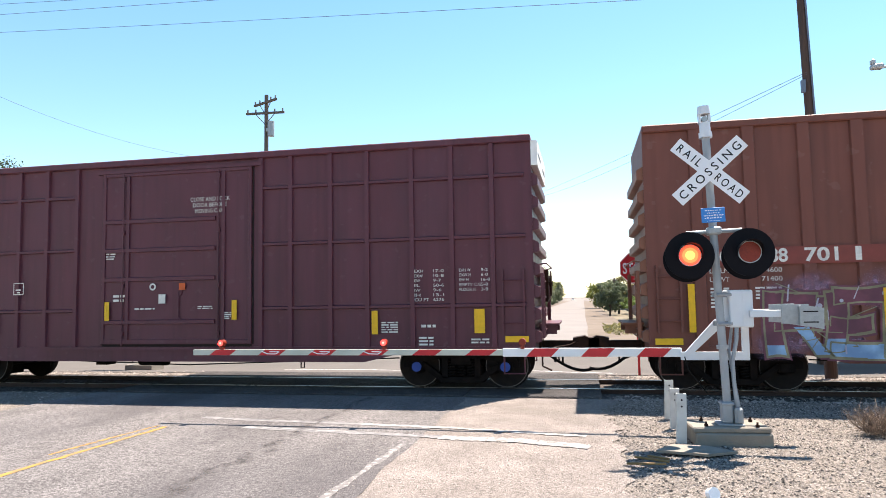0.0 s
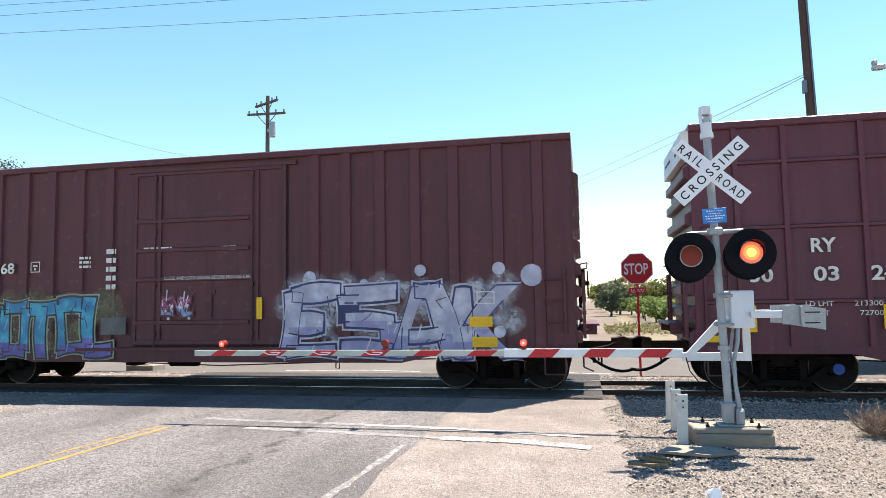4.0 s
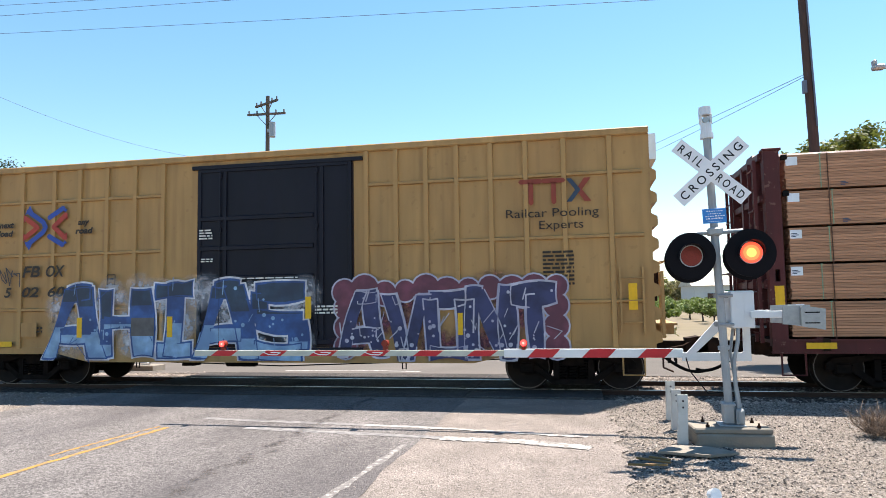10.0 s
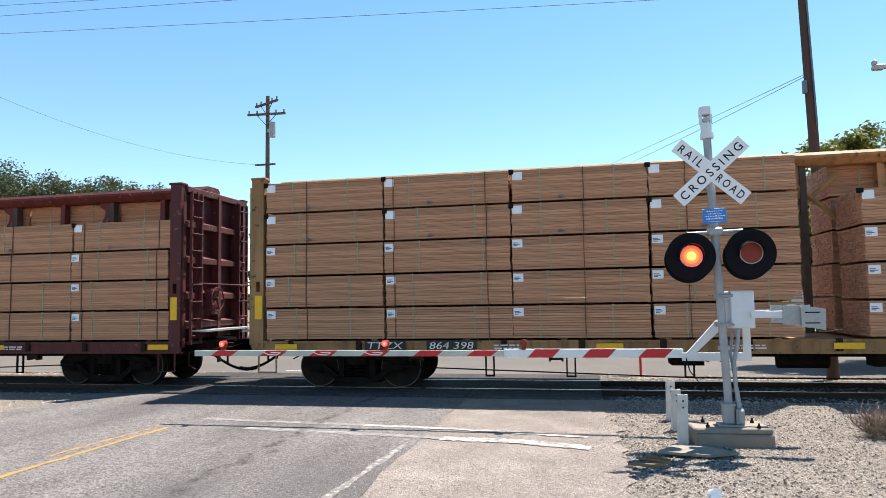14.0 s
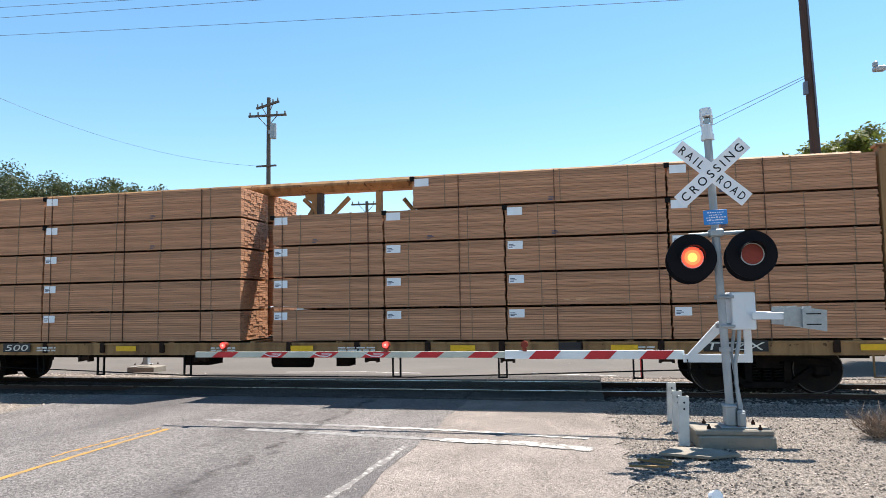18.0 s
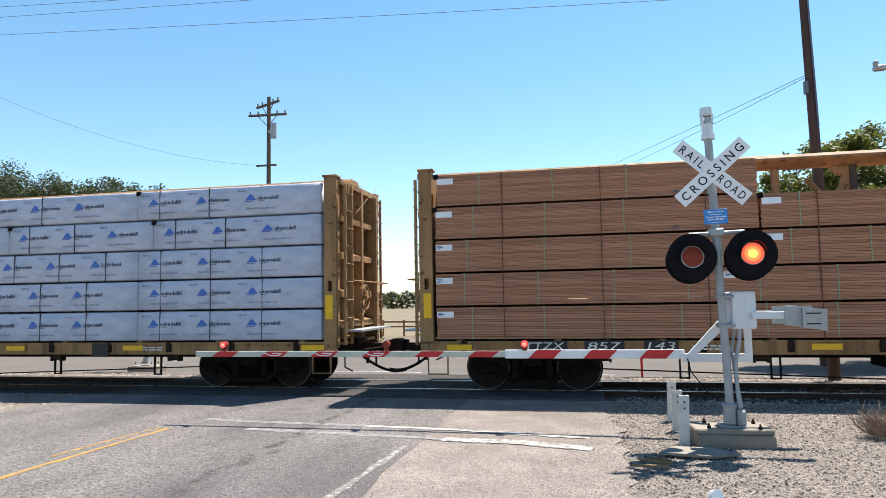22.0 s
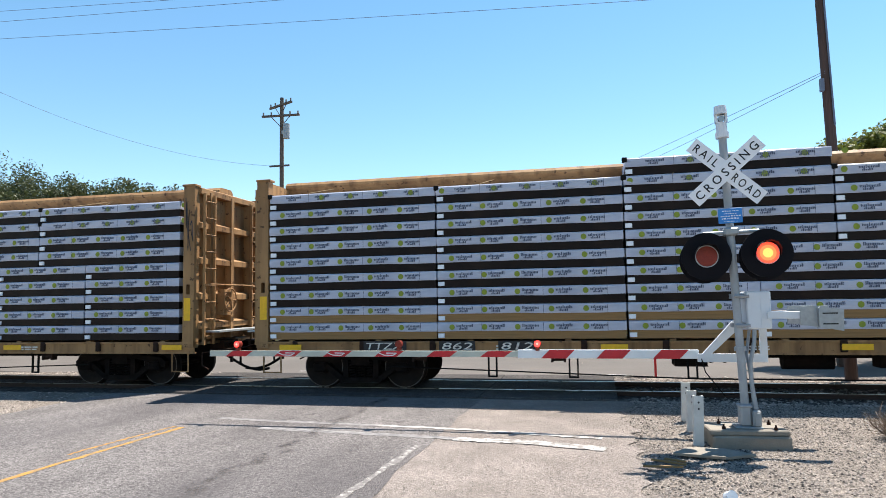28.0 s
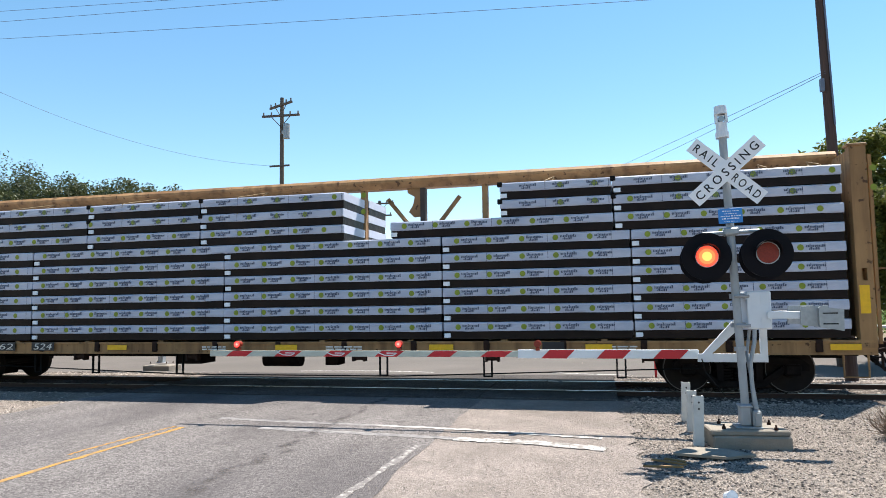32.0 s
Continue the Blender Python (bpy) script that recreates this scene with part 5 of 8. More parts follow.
        part("sill_step", shared(("sill_step", paint.name), step_build, paint), paint, car, m=pose(x + (0.15 if a else -0.55), -1.42, 0.8))
    part("brake_wheel", shared(("brake_wheel", paint.name), wheel_build, paint), paint, car, m=pose(L + 0.3, -0.45, 1.95))
    bm = bmesh.new()
    bx(bm, L + 0.06, L + 0.24, -0.62, -0.28, 1.6, 2.2)
    part("brake_housing", bm, paint, car)
    for x in (2.2, L - 2.2):
        add_truck(car, x)
    add_draft_gear(car, L)
    for i in range(7):
        x = 0.55 + i * (L - 1.7) / 6
        x = round(x + 0.4 * math.sin(i * 2.3), 2)
        if not any(x < mx + w + 0.1 and x + 0.5 > mx - 0.1 for mx, w, _ in marks):
            add_reflector(car, x, 0.86, 0.5, 0.11, -1.489)
    add_reflector(car, 0.08, 1.5, 0.16, 0.5, -1.472)
    add_reflector(car, L - 0.24, 1.5, 0.16, 0.5, -1.472)
    if marks:
        for x, w, words in marks:
            panel(car, "mark_plate", sign_black, x - 0.06, 0.84, w + 0.12, 0.2, -1.489, 0.003)
            write(car, words, x, 0.87, 0.14, stencil, -1.4935, w, slant=0.15)
    small_print(car, ((5.2, 0.86, 0.5, 0.12, 2), (9.6, 0.86, 0.6, 0.1, 2), (12.5, 0.86, 0.8, 0.1, 2), (18.2, 0.86, 0.6, 0.1, 2)), -1.489)
    bm = bmesh.new()
    bx(bm, 17.0, 17.42, -1.5, -1.49, 0.74, 1.02)
    part("test_plate", bm, sign_black, car)
    moving.append((car, place, TRACK_Y, 0.0))
    return car


def bulk_ladder(b):
    t = bmesh.new()
    ladder_build(9, 0.4, 0.38)(t)
    merge(b, t, pose(0, 0, 0, 0, 0, 90))


# ---- loads: every bundle is a thing of its own, riding with its car
def boards_build(length, height, layers, seed):
    def build(bm):
        rng = random.Random(seed)
        th = height / layers
        wide = 9
        for k in range(layers):
            dy = rng.uniform(-0.006, 0.006)
            for j in range(wide):
                if 0 < j < wide - 1 and 0 < k < layers - 1 and j % 8:
                    pass
                e0, e1 = rng.uniform(0, 0.02), rng.uniform(0, 0.02)
                y0 = -0.64 + j * 1.28 / wide + dy
                bx(bm, e0, length - e1, y0 + 0.001, y0 + 1.28 / wide - 0.001, k * th + 0.0025, (k + 1) * th - 0.0025)
    return build


def strap_build(height):
    def build(bm):
        bx(bm, -0.008, 0.008, -0.648, 0.648, -0.002, height + 0.002)
        bx(bm, -0.02, 0.02, -0.658, -0.62, height - 0.012, height + 0.008)
    return build


def wrapped_build(length, height, seed):
    def build(bm):
        # cover with rounded edges and a slightly slack face
        rng = random.Random(seed)
        nx, prof = max(6, int(length / 0.45)), [(-0.64, 0.0), (-0.655, 0.03), (-0.66, height * 0.3), (-0.66, height * 0.65), (-0.65, height - 0.025), (-0.625, height), (0.625, height), (0.65, height - 0.025), (0.66, height * 0.5), (0.655, 0.03), (0.64, 0.0)]
        rowsv = []
        for i in range(nx + 1):
            x = length * i / nx
            rowsv.append([bm.verts.new((x, y + rng.uniform(-0.007, 0.012) * (1 if y < 0 else -1), z + (rng.uniform(-0.008, 0.006) if 0 < z < height else 0))) for y, z in prof])
        for a, b in zip(rowsv, rowsv[1:]):
            for j in range(len(prof)):
                q = (j + 1) % len(prof)
                bm.faces.new((a[j], b[j], b[q], a[q]))
        bm.faces.new(rowsv[0])
        bm.faces.new(rowsv[-1][::-1])
    return build


def letter_bars(bm, x, z, w, h, y, seed):
    """A line of print too small to read: thin upright marks of uneven height in two groups."""
    rng = random.Random(seed)
    a = x
    while a < x + w:
        t, k = rng.uniform(0.012, 0.026), rng.choice((0.62, 0.66, 0.7, 1.0))
        flat(bm, ((a, z), (a + t, z), (a + t, z + h * k), (a, z + h * k)), y)
        a += t + rng.choice((0.007, 0.009, 0.012))


def triangles_build(length, height):
    def build(bm):
        x = 0.28
        while x < length - 0.75:
            z = height * 0.5
            flat(bm, ((x, z), (x + 0.26, z), (x + 0.14, z + 0.13), (x + 0.1, z + 0.13)), -0.668)
            flat(bm, ((x - 0.02, z - 0.012), (x + 0.2, z - 0.012), (x + 0.17, z - 0.03), (x - 0.01, z - 0.03)), -0.668)
            x += 1.18
    return build


def ink_build(length, height):
    def build(bm):
        x = 0.28
        while x < length - 0.75:
            z = height * 0.5
            letter_bars(bm, x + 0.29, z + 0.005, 0.24, 0.085, -0.6685, int(x * 10))
            letter_bars(bm, x + 0.56, z + 0.005, 0.22, 0.085, -0.6685, int(x * 10) + 1)
            letter_bars(bm, x + 0.3, z - 0.03, 0.12, 0.022, -0.6685, 3)
            x += 1.18
    return build


def faint_build(length, height):
    def build(bm):
        x = 0.28
        while x < length - 0.75:
            z = height * 0.5
            letter_bars(bm, x + 0.02, z - 0.2, 0.66, 0.045, -0.6685, int(x * 7))
            bars(bm, x - 0.2, z + 0.2, 0.2, 0.04, -0.6685, 2, 0.3, seed=4)
            x += 1.18
    return build


def thin_build(length, height, seed):
    def build(bm):
        rng = random.Random(seed)
        n = max(4, int(length / 0.5))
        lo = height * 0.46
        A = []
        for i in range(n + 1):
            x = length * i / n
            sag = rng.uniform(-0.008, 0.008)
            A.append([bm.verts.new((x, y + rng.uniform(-0.004, 0.004), z)) for y, z in ((-0.648, lo + sag), (-0.655, lo + 0.03 + sag), (-0.655, height - 0.03), (-0.635, height - 0.006), (0.635, height - 0.006), (0.655, height - 0.03), (0.655, lo), (0.64, lo))])
        for a, b in zip(A, A[1:]):
            for j in range(8):
                q = (j + 1) % 8
                bm.faces.new((a[j], b[j], b[q], a[q]))
        bm.faces.new(A[0])
        bm.faces.new(A[-1][::-1])
    return build


def under_build(length, height):
    def build(bm):
        bx(bm, 0.012, length - 0.012, -0.632, 0.632, 0.004, height * 0.46 + 0.02)
    return build


def discs_build(length, height):
    def build(bm):
        x = 0.3
        while x < length - 0.3:
            flat(bm, [(x + px, height * 0.7 + pz) for px, pz in dish(12, height * 0.165)], -0.6625)
            x += 0.66
    return build


def thin_ink_build(length, height):
    def build(bm):
        x = 0.3
        while x < length - 0.5:
            letter_bars(bm, x + 0.09, height * 0.7, 0.32, 0.06, -0.6625, int(x * 31) % 17)
            letter_bars(bm, x + 0.14, height * 0.56, 0.18, 0.045, -0.6625, 3)
            x += 0.66
        x = 0.9
        while x < length:
            flat(bm, ((x, height * 0.48), (x + 0.008, height * 0.48), (x + 0.008, height * 0.94), (x, height * 0.94)), -0.6625)
            x += 1.22
    return build


def tag_ink_build(bm):
    bars(bm, 0.02, 0.03, 0.13, 0.08, -0.6585, 3, 0.4, seed=8)


KINDS = {
    "lumber": ("lumber_bundle", "strapped bundle of pale sawn lumber on the flatcar", lumber, strap_green),
    "lumber_brown": ("lumber_bundle", "strapped bundle of tan sawn lumber on the flatcar", lumber, strap_black),
    "lumber_red": ("lumber_bundle", "strapped bundle of reddish brown sawn lumber on the flatcar", lumber_red, strap_green),
    "wrapped": ("wrapped_lumber_pack", "lumber pack in white printed wrap on the flatcar", wrap_white, strap_dark),
    "thin": ("banded_board_pack", "thin board pack with white printed wrap over black", wrap_white, strap_black),
    "thin_brown": ("banded_board_pack", "thin board pack with white printed wrap over bare brown boards", wrap_white, strap_black),
}


def bundle(kind, place, x0, x1, z, h, side, seed, crest=False):
    name, label, mat, strap = KINDS[kind]
    length = round(x1 - x0 - 0.025, 2)
    top = h - (0.042 if kind[:4] != "thin" else 0.004)
    v = seed % 3
    if kind.startswith("lumber"):
        me = shared((name, kind, length, top, v), boards_build(length, top, 13, seed), mat)
    elif kind == "wrapped":
        me = shared((name, length, top, v), wrapped_build(length, top, seed), mat, True)
    else:
        me = shared((name, length, top, v), thin_build(length, top, seed), mat)
    ob = thing(name, label, "lumber", "lumber on the flatcars", bm=None if kind.startswith("lumber") else me)
    if kind.startswith("lumber"):
        tagged(part("board_stack", me, mat, ob), kind="stuff")
        n = 2 if length < 3.2 else 4
        for i in range(n):
            part("strap", shared(("strap", top, strap.name), strap_build(top), strap), strap, ob, m=pose(length * (i + 0.5) / n + 0.12 * math.sin(seed + i), 0, 0))
        if side == 0:
            # dark load straps at one spacing along the whole car
            p = 1.0 + 0.25 * (place % 3)
            while p < x1 - 0.12:
                if p > x0 + 0.12:
                    part("load_strap", shared(("load_strap", top), lambda b: bx(b, -0.007, 0.007, -0.66, -0.645, -0.04, top + 0.004), strap_umber), strap_umber, ob, m=pose(p - x0, 0, 0))
                p += 1.92
        tx = 0.02 if kind != "lumber_brown" else 0.05
        wide = 0.3 if kind == "lumber_brown" else 0.34 if kind == "lumber_red" else 0.2
        th = 0.12 if kind == "lumber_red" else 0.16
        part("paper_tag", shared(("paper_tag", wide), lambda b: flat(b, ((0, 0), (wide, 0), (wide, th), (0, th)), -0.6575), paper), paper, ob, m=pose(tx, 0, top - 0.2))
        part("tag_print", shared(("tag_print",), tag_ink_build, print_ink), print_ink, ob, m=pose(tx, 0, top - 0.2))
    elif kind == "wrapped":
        for i in range(max(2, int(length / 1.2))):
            part("strap", shared(("wrap_strap", top), lambda b: bx(b, -0.008, 0.008, -0.667, 0.667, -0.002, top + 0.003), strap), strap, ob, m=pose(0.55 + i * 1.22, 0, 0))
        tagged(part("print_emblem", shared(("printed_triangles", length, top), triangles_build(length, top), print_blue), print_blue, ob), kind="stuff")
        tagged(part("print_line", shared(("printed_bars", length, top), ink_build(length, top), print_ink), print_ink, ob), kind="stuff")
        part("faint_print", shared(("faint_print", length, top), faint_build(length, top), faint_ink), faint_ink, ob)
    else:
        low = wrap_dark if kind == "thin" else wood_brown
        part("lower_layer", shared(("lower_boards", length, top, low.name), under_build(length, top), low), low, ob)
        tagged(part("print_roundel", shared(("printed_discs", length, top), discs_build(length, top), print_olive), print_olive, ob), kind="stuff")
        tagged(part("print_line", shared(("thin_bars", length, top), thin_ink_build(length, top), print_ink), print_ink, ob), kind="stuff")
        part("paper_tag", shared(("thin_tag",), lambda b: bx(b, 0, 0.13, -0.66, -0.63, 0, 0.085), paper), paper, ob, m=pose(0.01, 0, 0.03))
    if crest and side == 0:
        for i in range(max(1, int(length / 1.9))):
            cx = 0.55 + 1.22 * (i + 1) if kind == "wrapped" else 0.9 + 1.85 * i
            if cx > length - 0.15:
                continue
            part("corner_guard", shared(("corner_guard", top), lambda b: cbx(b, -0.05, 0.05, -0.675, -0.58, top - 0.085, top + 0.012, 0.008), hose_rubber), hose_rubber, ob)
            ob.children[-1].matrix_basis = pose(cx, 0, 0)
            if kind.startswith("lumber"):
                continue
            bm = bmesh.new()
            pipe(bm, [(cx, -0.67, top - 0.03), (cx + 0.02, -0.62, top + 0.015), (cx + 0.12, 0.55, max(top + 0.03, 4.48 - z))], 0.006, 4)
            part("tie_down", bm, tie_web, ob)
    y = -0.8 if side == 0 else 0.8
    rng = random.Random(seed * 7 + 3)
    turn = 0 if side == 0 else 180
    ob["ride"] = 1
    x0 += rng.uniform(-0.03, 0.03) if kind == "lumber" else rng.uniform(-0.008, 0.008)
    dx = x0 + 0.01 if side == 0 else x0 + 0.01 + length
    moving.append((ob, place + dx, TRACK_Y + y + rng.uniform(-0.012, 0.012), z, turn))


def load(kind, place, rows, h, far_rows=None, brown_rows=(), shift=(0, 0)):
    seed = int(place)
    for side, rr in ((0, rows), (1, far_rows or rows)):
        for k, row in enumerate(rr):
            for x0, x1 in row:
                seed += 1
                x0, x1 = (x + shift[0] + (shift[1] - shift[0]) * x / 22.4 for x in (x0, x1))
                kk = "thin_brown" if (k in brown_rows and (k < 2 or x0 > 15)) else kind
                bundle(kk, place, x0, x1, DECK + 0.012 + k * h + (0.05 if side else 0), h, side, seed, k >= len(rr) - 2)


def spans(*cuts):
    return list(zip(cuts, cuts[1:]))

# ---------------------------------------------------------------- the train itself
dark_red_car(-16.62, False, "")
rust_car(1.2)
plum_car(19.06)
dark_red_car(36.94, True, "")
c = ochre_car(54.88, ("5", "05", "70", "8"), True, "green graffiti")
mural(c, 0.8, 5.65, 0.68, 2.05, "KOMUUS", ((0.38, "navy"), (0.58, "green"), (1.0, "white")), "black", "white", "orange", "white", 21)
mural(c, 9.8, 13.1, 0.68, 2.1, "ROOR", ((0.3, "navy"), (0.75, "wine"), (1.0, "wine")), "teal", "ink", "pink", "sky", 22)
for q in ((10.04, 0.94, 0.62, 0.66), (10.87, 0.94, 0.56, 0.66), (12.5, 0.94, 0.5, 0.2)):
    panel(c, "bare_patch", yellow_car, *q, -1.4815, 0.002)
for q in ((8.75, 0.75, 0.9, 1.2),):
    scribble(c, q[0], q[0] + q[2], q[1], q[1] + q[3], spray["pink"], 28, 6, 0.05, -1.486)
scribble(c, 7.9, 9.0, 3.0, 3.5, spray["silver"], 23, 4, 0.014, -1.483)
for q in ((1.55, 1.12, 0.42, 0.3), (2.2, 1.12, 0.46, 0.3), (4.85, 1.1, 0.32, 0.2)):
    panel(c, "bare_patch", yellow_car, *q, -1.4815, 0.002)
panel(c, "grey_plate", spray["grey"], 4.29, 1.14, 0.61, 0.38, -1.484, 0.004)
add_reflector(c, 0.97, 1.12, 0.2, 0.44, -1.494)
panel(c, "sticker", sign_white, 3.78, 1.04, 0.34, 0.24, -1.484, 0.002)
c = ochre_car(72.84, ("5", "02", "60", "8"), False, "blue graffiti")
mural(c, 2.45, 8.7, 0.68, 2.2, "AHIAS", ((0.34, "sky"), (0.72, "blue"), (1.0, "ink")), "blue", "white", "white", "sky", 24, -1.487, "sky")
mural(c, 9.5, 13.85, 0.66, 2.1, "AVONT", ((0.45, "navy"), (0.7, "navy"), (1.0, "navy")), "silver", None, "wine", "silver", 25, -1.475, "silver", ("wine", "silver"))
for q in ((1.62, 1.15, 0.42, 0.32), (2.2, 1.15, 0.46, 0.32)):
    panel(c, "bare_patch", yellow_car, *q, -1.4815, 0.002)
panel(c, "grey_plate", spray["grey"], 4.51, 1.16, 0.57, 0.4, -1.4955, 0.004)
scribble(c, 0.25, 0.8, 3.2, 4.8, spray["silver"], 26, 4, 0.012)
scribble(c, 1.0, 1.5, 2.3, 2.8, spray["black"], 27, 3, 0.025)

H5, H9 = 0.675, 0.347
centerbeam(90.54, maroon_beam, "dark maroon centerbeam flatcar stacked with pale lumber", ((2.4, 0.62, "TTZX"), (3.5, 0.9, "856846")), 22.8)
LEFT = spans(0.4, 3.05, 5.7, 8.35, 11.0)
RIGHT = spans(12.0, 14.65, 17.3, 19.95, 22.45)
load("lumber", 90.5, [LEFT + RIGHT] * 4 + [LEFT], H5, [LEFT + RIGHT] * 5, shift=(0.0, 0.1))
centerbeam(115.04, yellow_beam, "yellow centerbeam flatcar stacked with pale lumber", ((2.6, 0.75, "TTZX"), (3.9, 0.9, "864 398")), 22.74)
LEFT = spans(0.35, 2.99, 5.62, 8.26, 10.9)
RIGHT = spans(11.9, 14.55, 17.18, 19.82, 22.45)
load("lumber", 115.02, [LEFT + RIGHT] * 4 + [LEFT], H5, [LEFT + RIGHT] * 5, shift=(-0.03, 0.05))
centerbeam(139.31, yellow_beam, "yellow centerbeam flatcar stacked with tan lumber", ((2.1, 0.72, "TTZX"), (3.3, 0.62, "862"), (4.35, 0.62, "500"), (19.7, 1.0, "TTZX")), 23.04)
LEFT = spans(0.38, 5.27, 10.2)
RIGHT = spans(10.9, 13.35, 15.82, 18.88, 22.45)
load("lumber_brown", 139.55, [LEFT + RIGHT] * 4 + [LEFT + spans(13.95, 18.88, 22.45)], H5, shift=(-0.33, 0.06))
centerbeam(163.96, yellow_beam, "yellow centerbeam flatcar stacked with white wrapped lumber packs", ((3.7, 0.6, "TTZX"), (4.85, 0.9, "866077")), 22.8)
A = spans(0.3, 3.98, 6.38, 8.87, 13.74, 18.05, 22.4)
B = spans(0.32, 3.98, 7.07, 10.2, 14.6, 18.4, 22.4)
load("wrapped", 164.07, [A, A, spans(0.3, 3.98, 6.38, 8.87, 13.0, 18.05, 22.4), B, spans(7.75, 13.7, 18.0, 22.4)], H5, [A, A, A, B, A], shift=(-0.08, -0.04))
c = centerbeam(188.55, yellow_beam, "yellow centerbeam flatcar stacked with reddish lumber", ((2.1, 0.76, "TTZX"), (3.3, 0.62, "857"), (4.4, 0.5, "143"), (12.9, 0.9, "TTZX")), 22.92)
scribble(c, 22.69, 22.89, 2.6, 4.3, spray["silver"], 61, 3, 0.02, -1.474)
A = spans(0.32, 5.75, 10.65, 14.95, 18.6, 22.4)
load("lumber_red", 188.6, [A, A, spans(0.32, 6.45, 11.3, 14.98, 18.62, 22.4), spans(0.32, 6.45, 12.5, 14.98, 18.62, 22.4), spans(0.35, 6.45) + spans(11.95, 14.98, 18.62, 22.4)], H5, shift=(-0.05, 0.1))
c = centerbeam(213.05, yellow_beam, "yellow centerbeam flatcar stacked with thin black and white board packs", ((2.9, 0.8, "TTZX"), (4.4, 0.55, "861"), (5.6, 0.5, "407")), 22.84)
scribble(c, 22.62, 22.8, 2.8, 4.3, spray["black"], 62, 3, 0.02, -1.474)
A = spans(0.36, 6.48, 12.57, 15.02, 17.5, 19.95, 22.4)
R = spans(15.02, 18.65, 22.4)
load("thin", 213.0, [A] * 5 + [spans(0.36, 6.48, 12.57) + R] + [spans(0.36, 6.48, 10.2) + R] * 3, H9, [A] * 5 + [spans(0.36, 6.48, 11.6) + R] + [spans(0.36, 6.48, 11.4) + R] * 3, shift=(-0.03, 0.13))
centerbeam(237.42, yellow_beam, "yellow centerbeam flatcar stacked with thin black and white board packs", ((2.5, 0.8, "TTZX"), (4.1, 0.62, "862"), (5.3, 0.62, "812")), 22.86)
A = spans(0.35, 4.05, 7.75, 10.1, 12.6, 16.2, 22.3)
B = spans(0.35, 4.05, 7.75, 11.42, 15.25)
load("thin", 237.4, [A] * 5 + [B + spans(16.25, 22.3)] * 2 + [B + spans(18.64, 22.3)] * 2 + [spans(7.78, 11.42)], H9, brown_rows=(0, 1, 5, 6), shift=(-0.04, 0.07))
centerbeam(261.7, yellow_beam, "yellow centerbeam flatcar stacked with thin black and white board packs", ((2.6, 0.8, "TTZX"), (4.0, 0.62, "862"), (5.2, 0.5, "524")), 22.84)
A = spans(0.4, 5.1, 10.1, 15.0, 18.7, 22.4)
B = spans(0.4, 3.5, 6.58, 9.5, 12.9)
load("thin", 261.75, [A] * 6 + [B + spans(13.9, 18.4, 22.4)] + [B + spans(16.2, 18.4, 22.4)] * 2, H9, shift=(-0.09, 0))

# ---------------------------------------------------------------- ground, road, track
PROFILE = ((-400, -0.02), (-30, -0.02), (12.6, -0.03), (13.2, -0.11), (16.5, -0.11), (17.3, -0.16), (20.0, -0.36), (30.0, -0.64), (45.0, -0.74), (200.0, -0.74), (4000, -0.74))


def ground_z(y):
    return float(np.interp(y, [p[0] for p in PROFILE], [p[1] for p in PROFILE]))


def strip(bm, x0, x1, y0, y1, lift, n=12, cut=0.0):
    """A paved strip that follows the ground, with a slightly ragged edge."""
    rng = random.Random(int(x0 * 10 + y0))
    ys = sorted(set([y0 + (y1 - y0) * i / n for i in range(n + 1)] + [p[0] for p in PROFILE if y0 < p[0] < y1]))
    last = None
    for y in ys:
        z = ground_z(y) + lift
        pair = [bm.verts.new((x0 + cut * (noise.noise((y * 0.9, x0, 3)) + 0.5 * noise.noise((y * 4, x0, 5))), y, z)), bm.verts.new((x1 + cut * (noise.noise((y * 0.9, x1, 3)) + 0.5 * noise.noise((y * 4, x1, 5))), y, z))]
        if last:
            bm.faces.new((last[0], last[1], pair[1], pair[0]))
        last = pair


bm = bmesh.new()
xs = (-4000, -300, -60, -20, -10, 0, 10, 20, 60, 300, 4000)
grid = [[bm.verts.new((x, y, z)) for x in xs] for y, z in PROFILE]
for a, b in zip(grid, grid[1:]):
    for i in range(len(xs) - 1):
        bm.faces.new((a[i], a[i + 1], b[i + 1], b[i]))
thing("ground", "tan gravelly dirt ground with scattered stones", "ground", kind="structure", bm=bm, mat=ground_dirt)

ROAD_L, ROAD_R = -10.2, -2.2
bm = bmesh.new()
strip(bm, ROAD_L, ROAD_R, -60, 12.9, 0.022, 300, 0.09)
road = thing("road", "old grey asphalt road with cracks", "road", kind="structure", bm=bm, mat=asphalt)
bm = bmesh.new()
strip(bm, ROAD_R - 0.4, 0.35, -30, 12.9, 0.016, 240, 0.4)
thing("pavement_shoulder", "gravel strewn pale shoulder beside the road", "shoulder", kind="structure", bm=bm, mat=shoulder)
bm = bmesh.new()
strip(bm, ROAD_L - 0.3, -0.6, 16.55, 40, 0.02, 20, 0.1)
thing("road_apron", "pale asphalt apron beyond the track", "road", kind="structure", bm=bm, mat=asphalt_far)
bm = bmesh.new()
strip(bm, -8.3, 0.2, 39.5, 900, 0.024, 90, 0.15)
thing("road_far", "sun bleached asphalt road running on beyond the track", "road", kind="structure", bm=bm, mat=asphalt_bleached)
bm = bmesh.new()
strip(bm, -160, ROAD_L - 0.25, 18.2, 34.0, 0.018, 6)
strip(bm, -0.65, 160, 18.2, 34.0, 0.018, 6)
thing("cross_street", "pale asphalt cross street along the track", "road", kind="structure", bm=bm, mat=asphalt_far)
bm = bmesh.new()
strip(bm, -18, -8.2, 36, 420, 0.012, 60, 0.3)
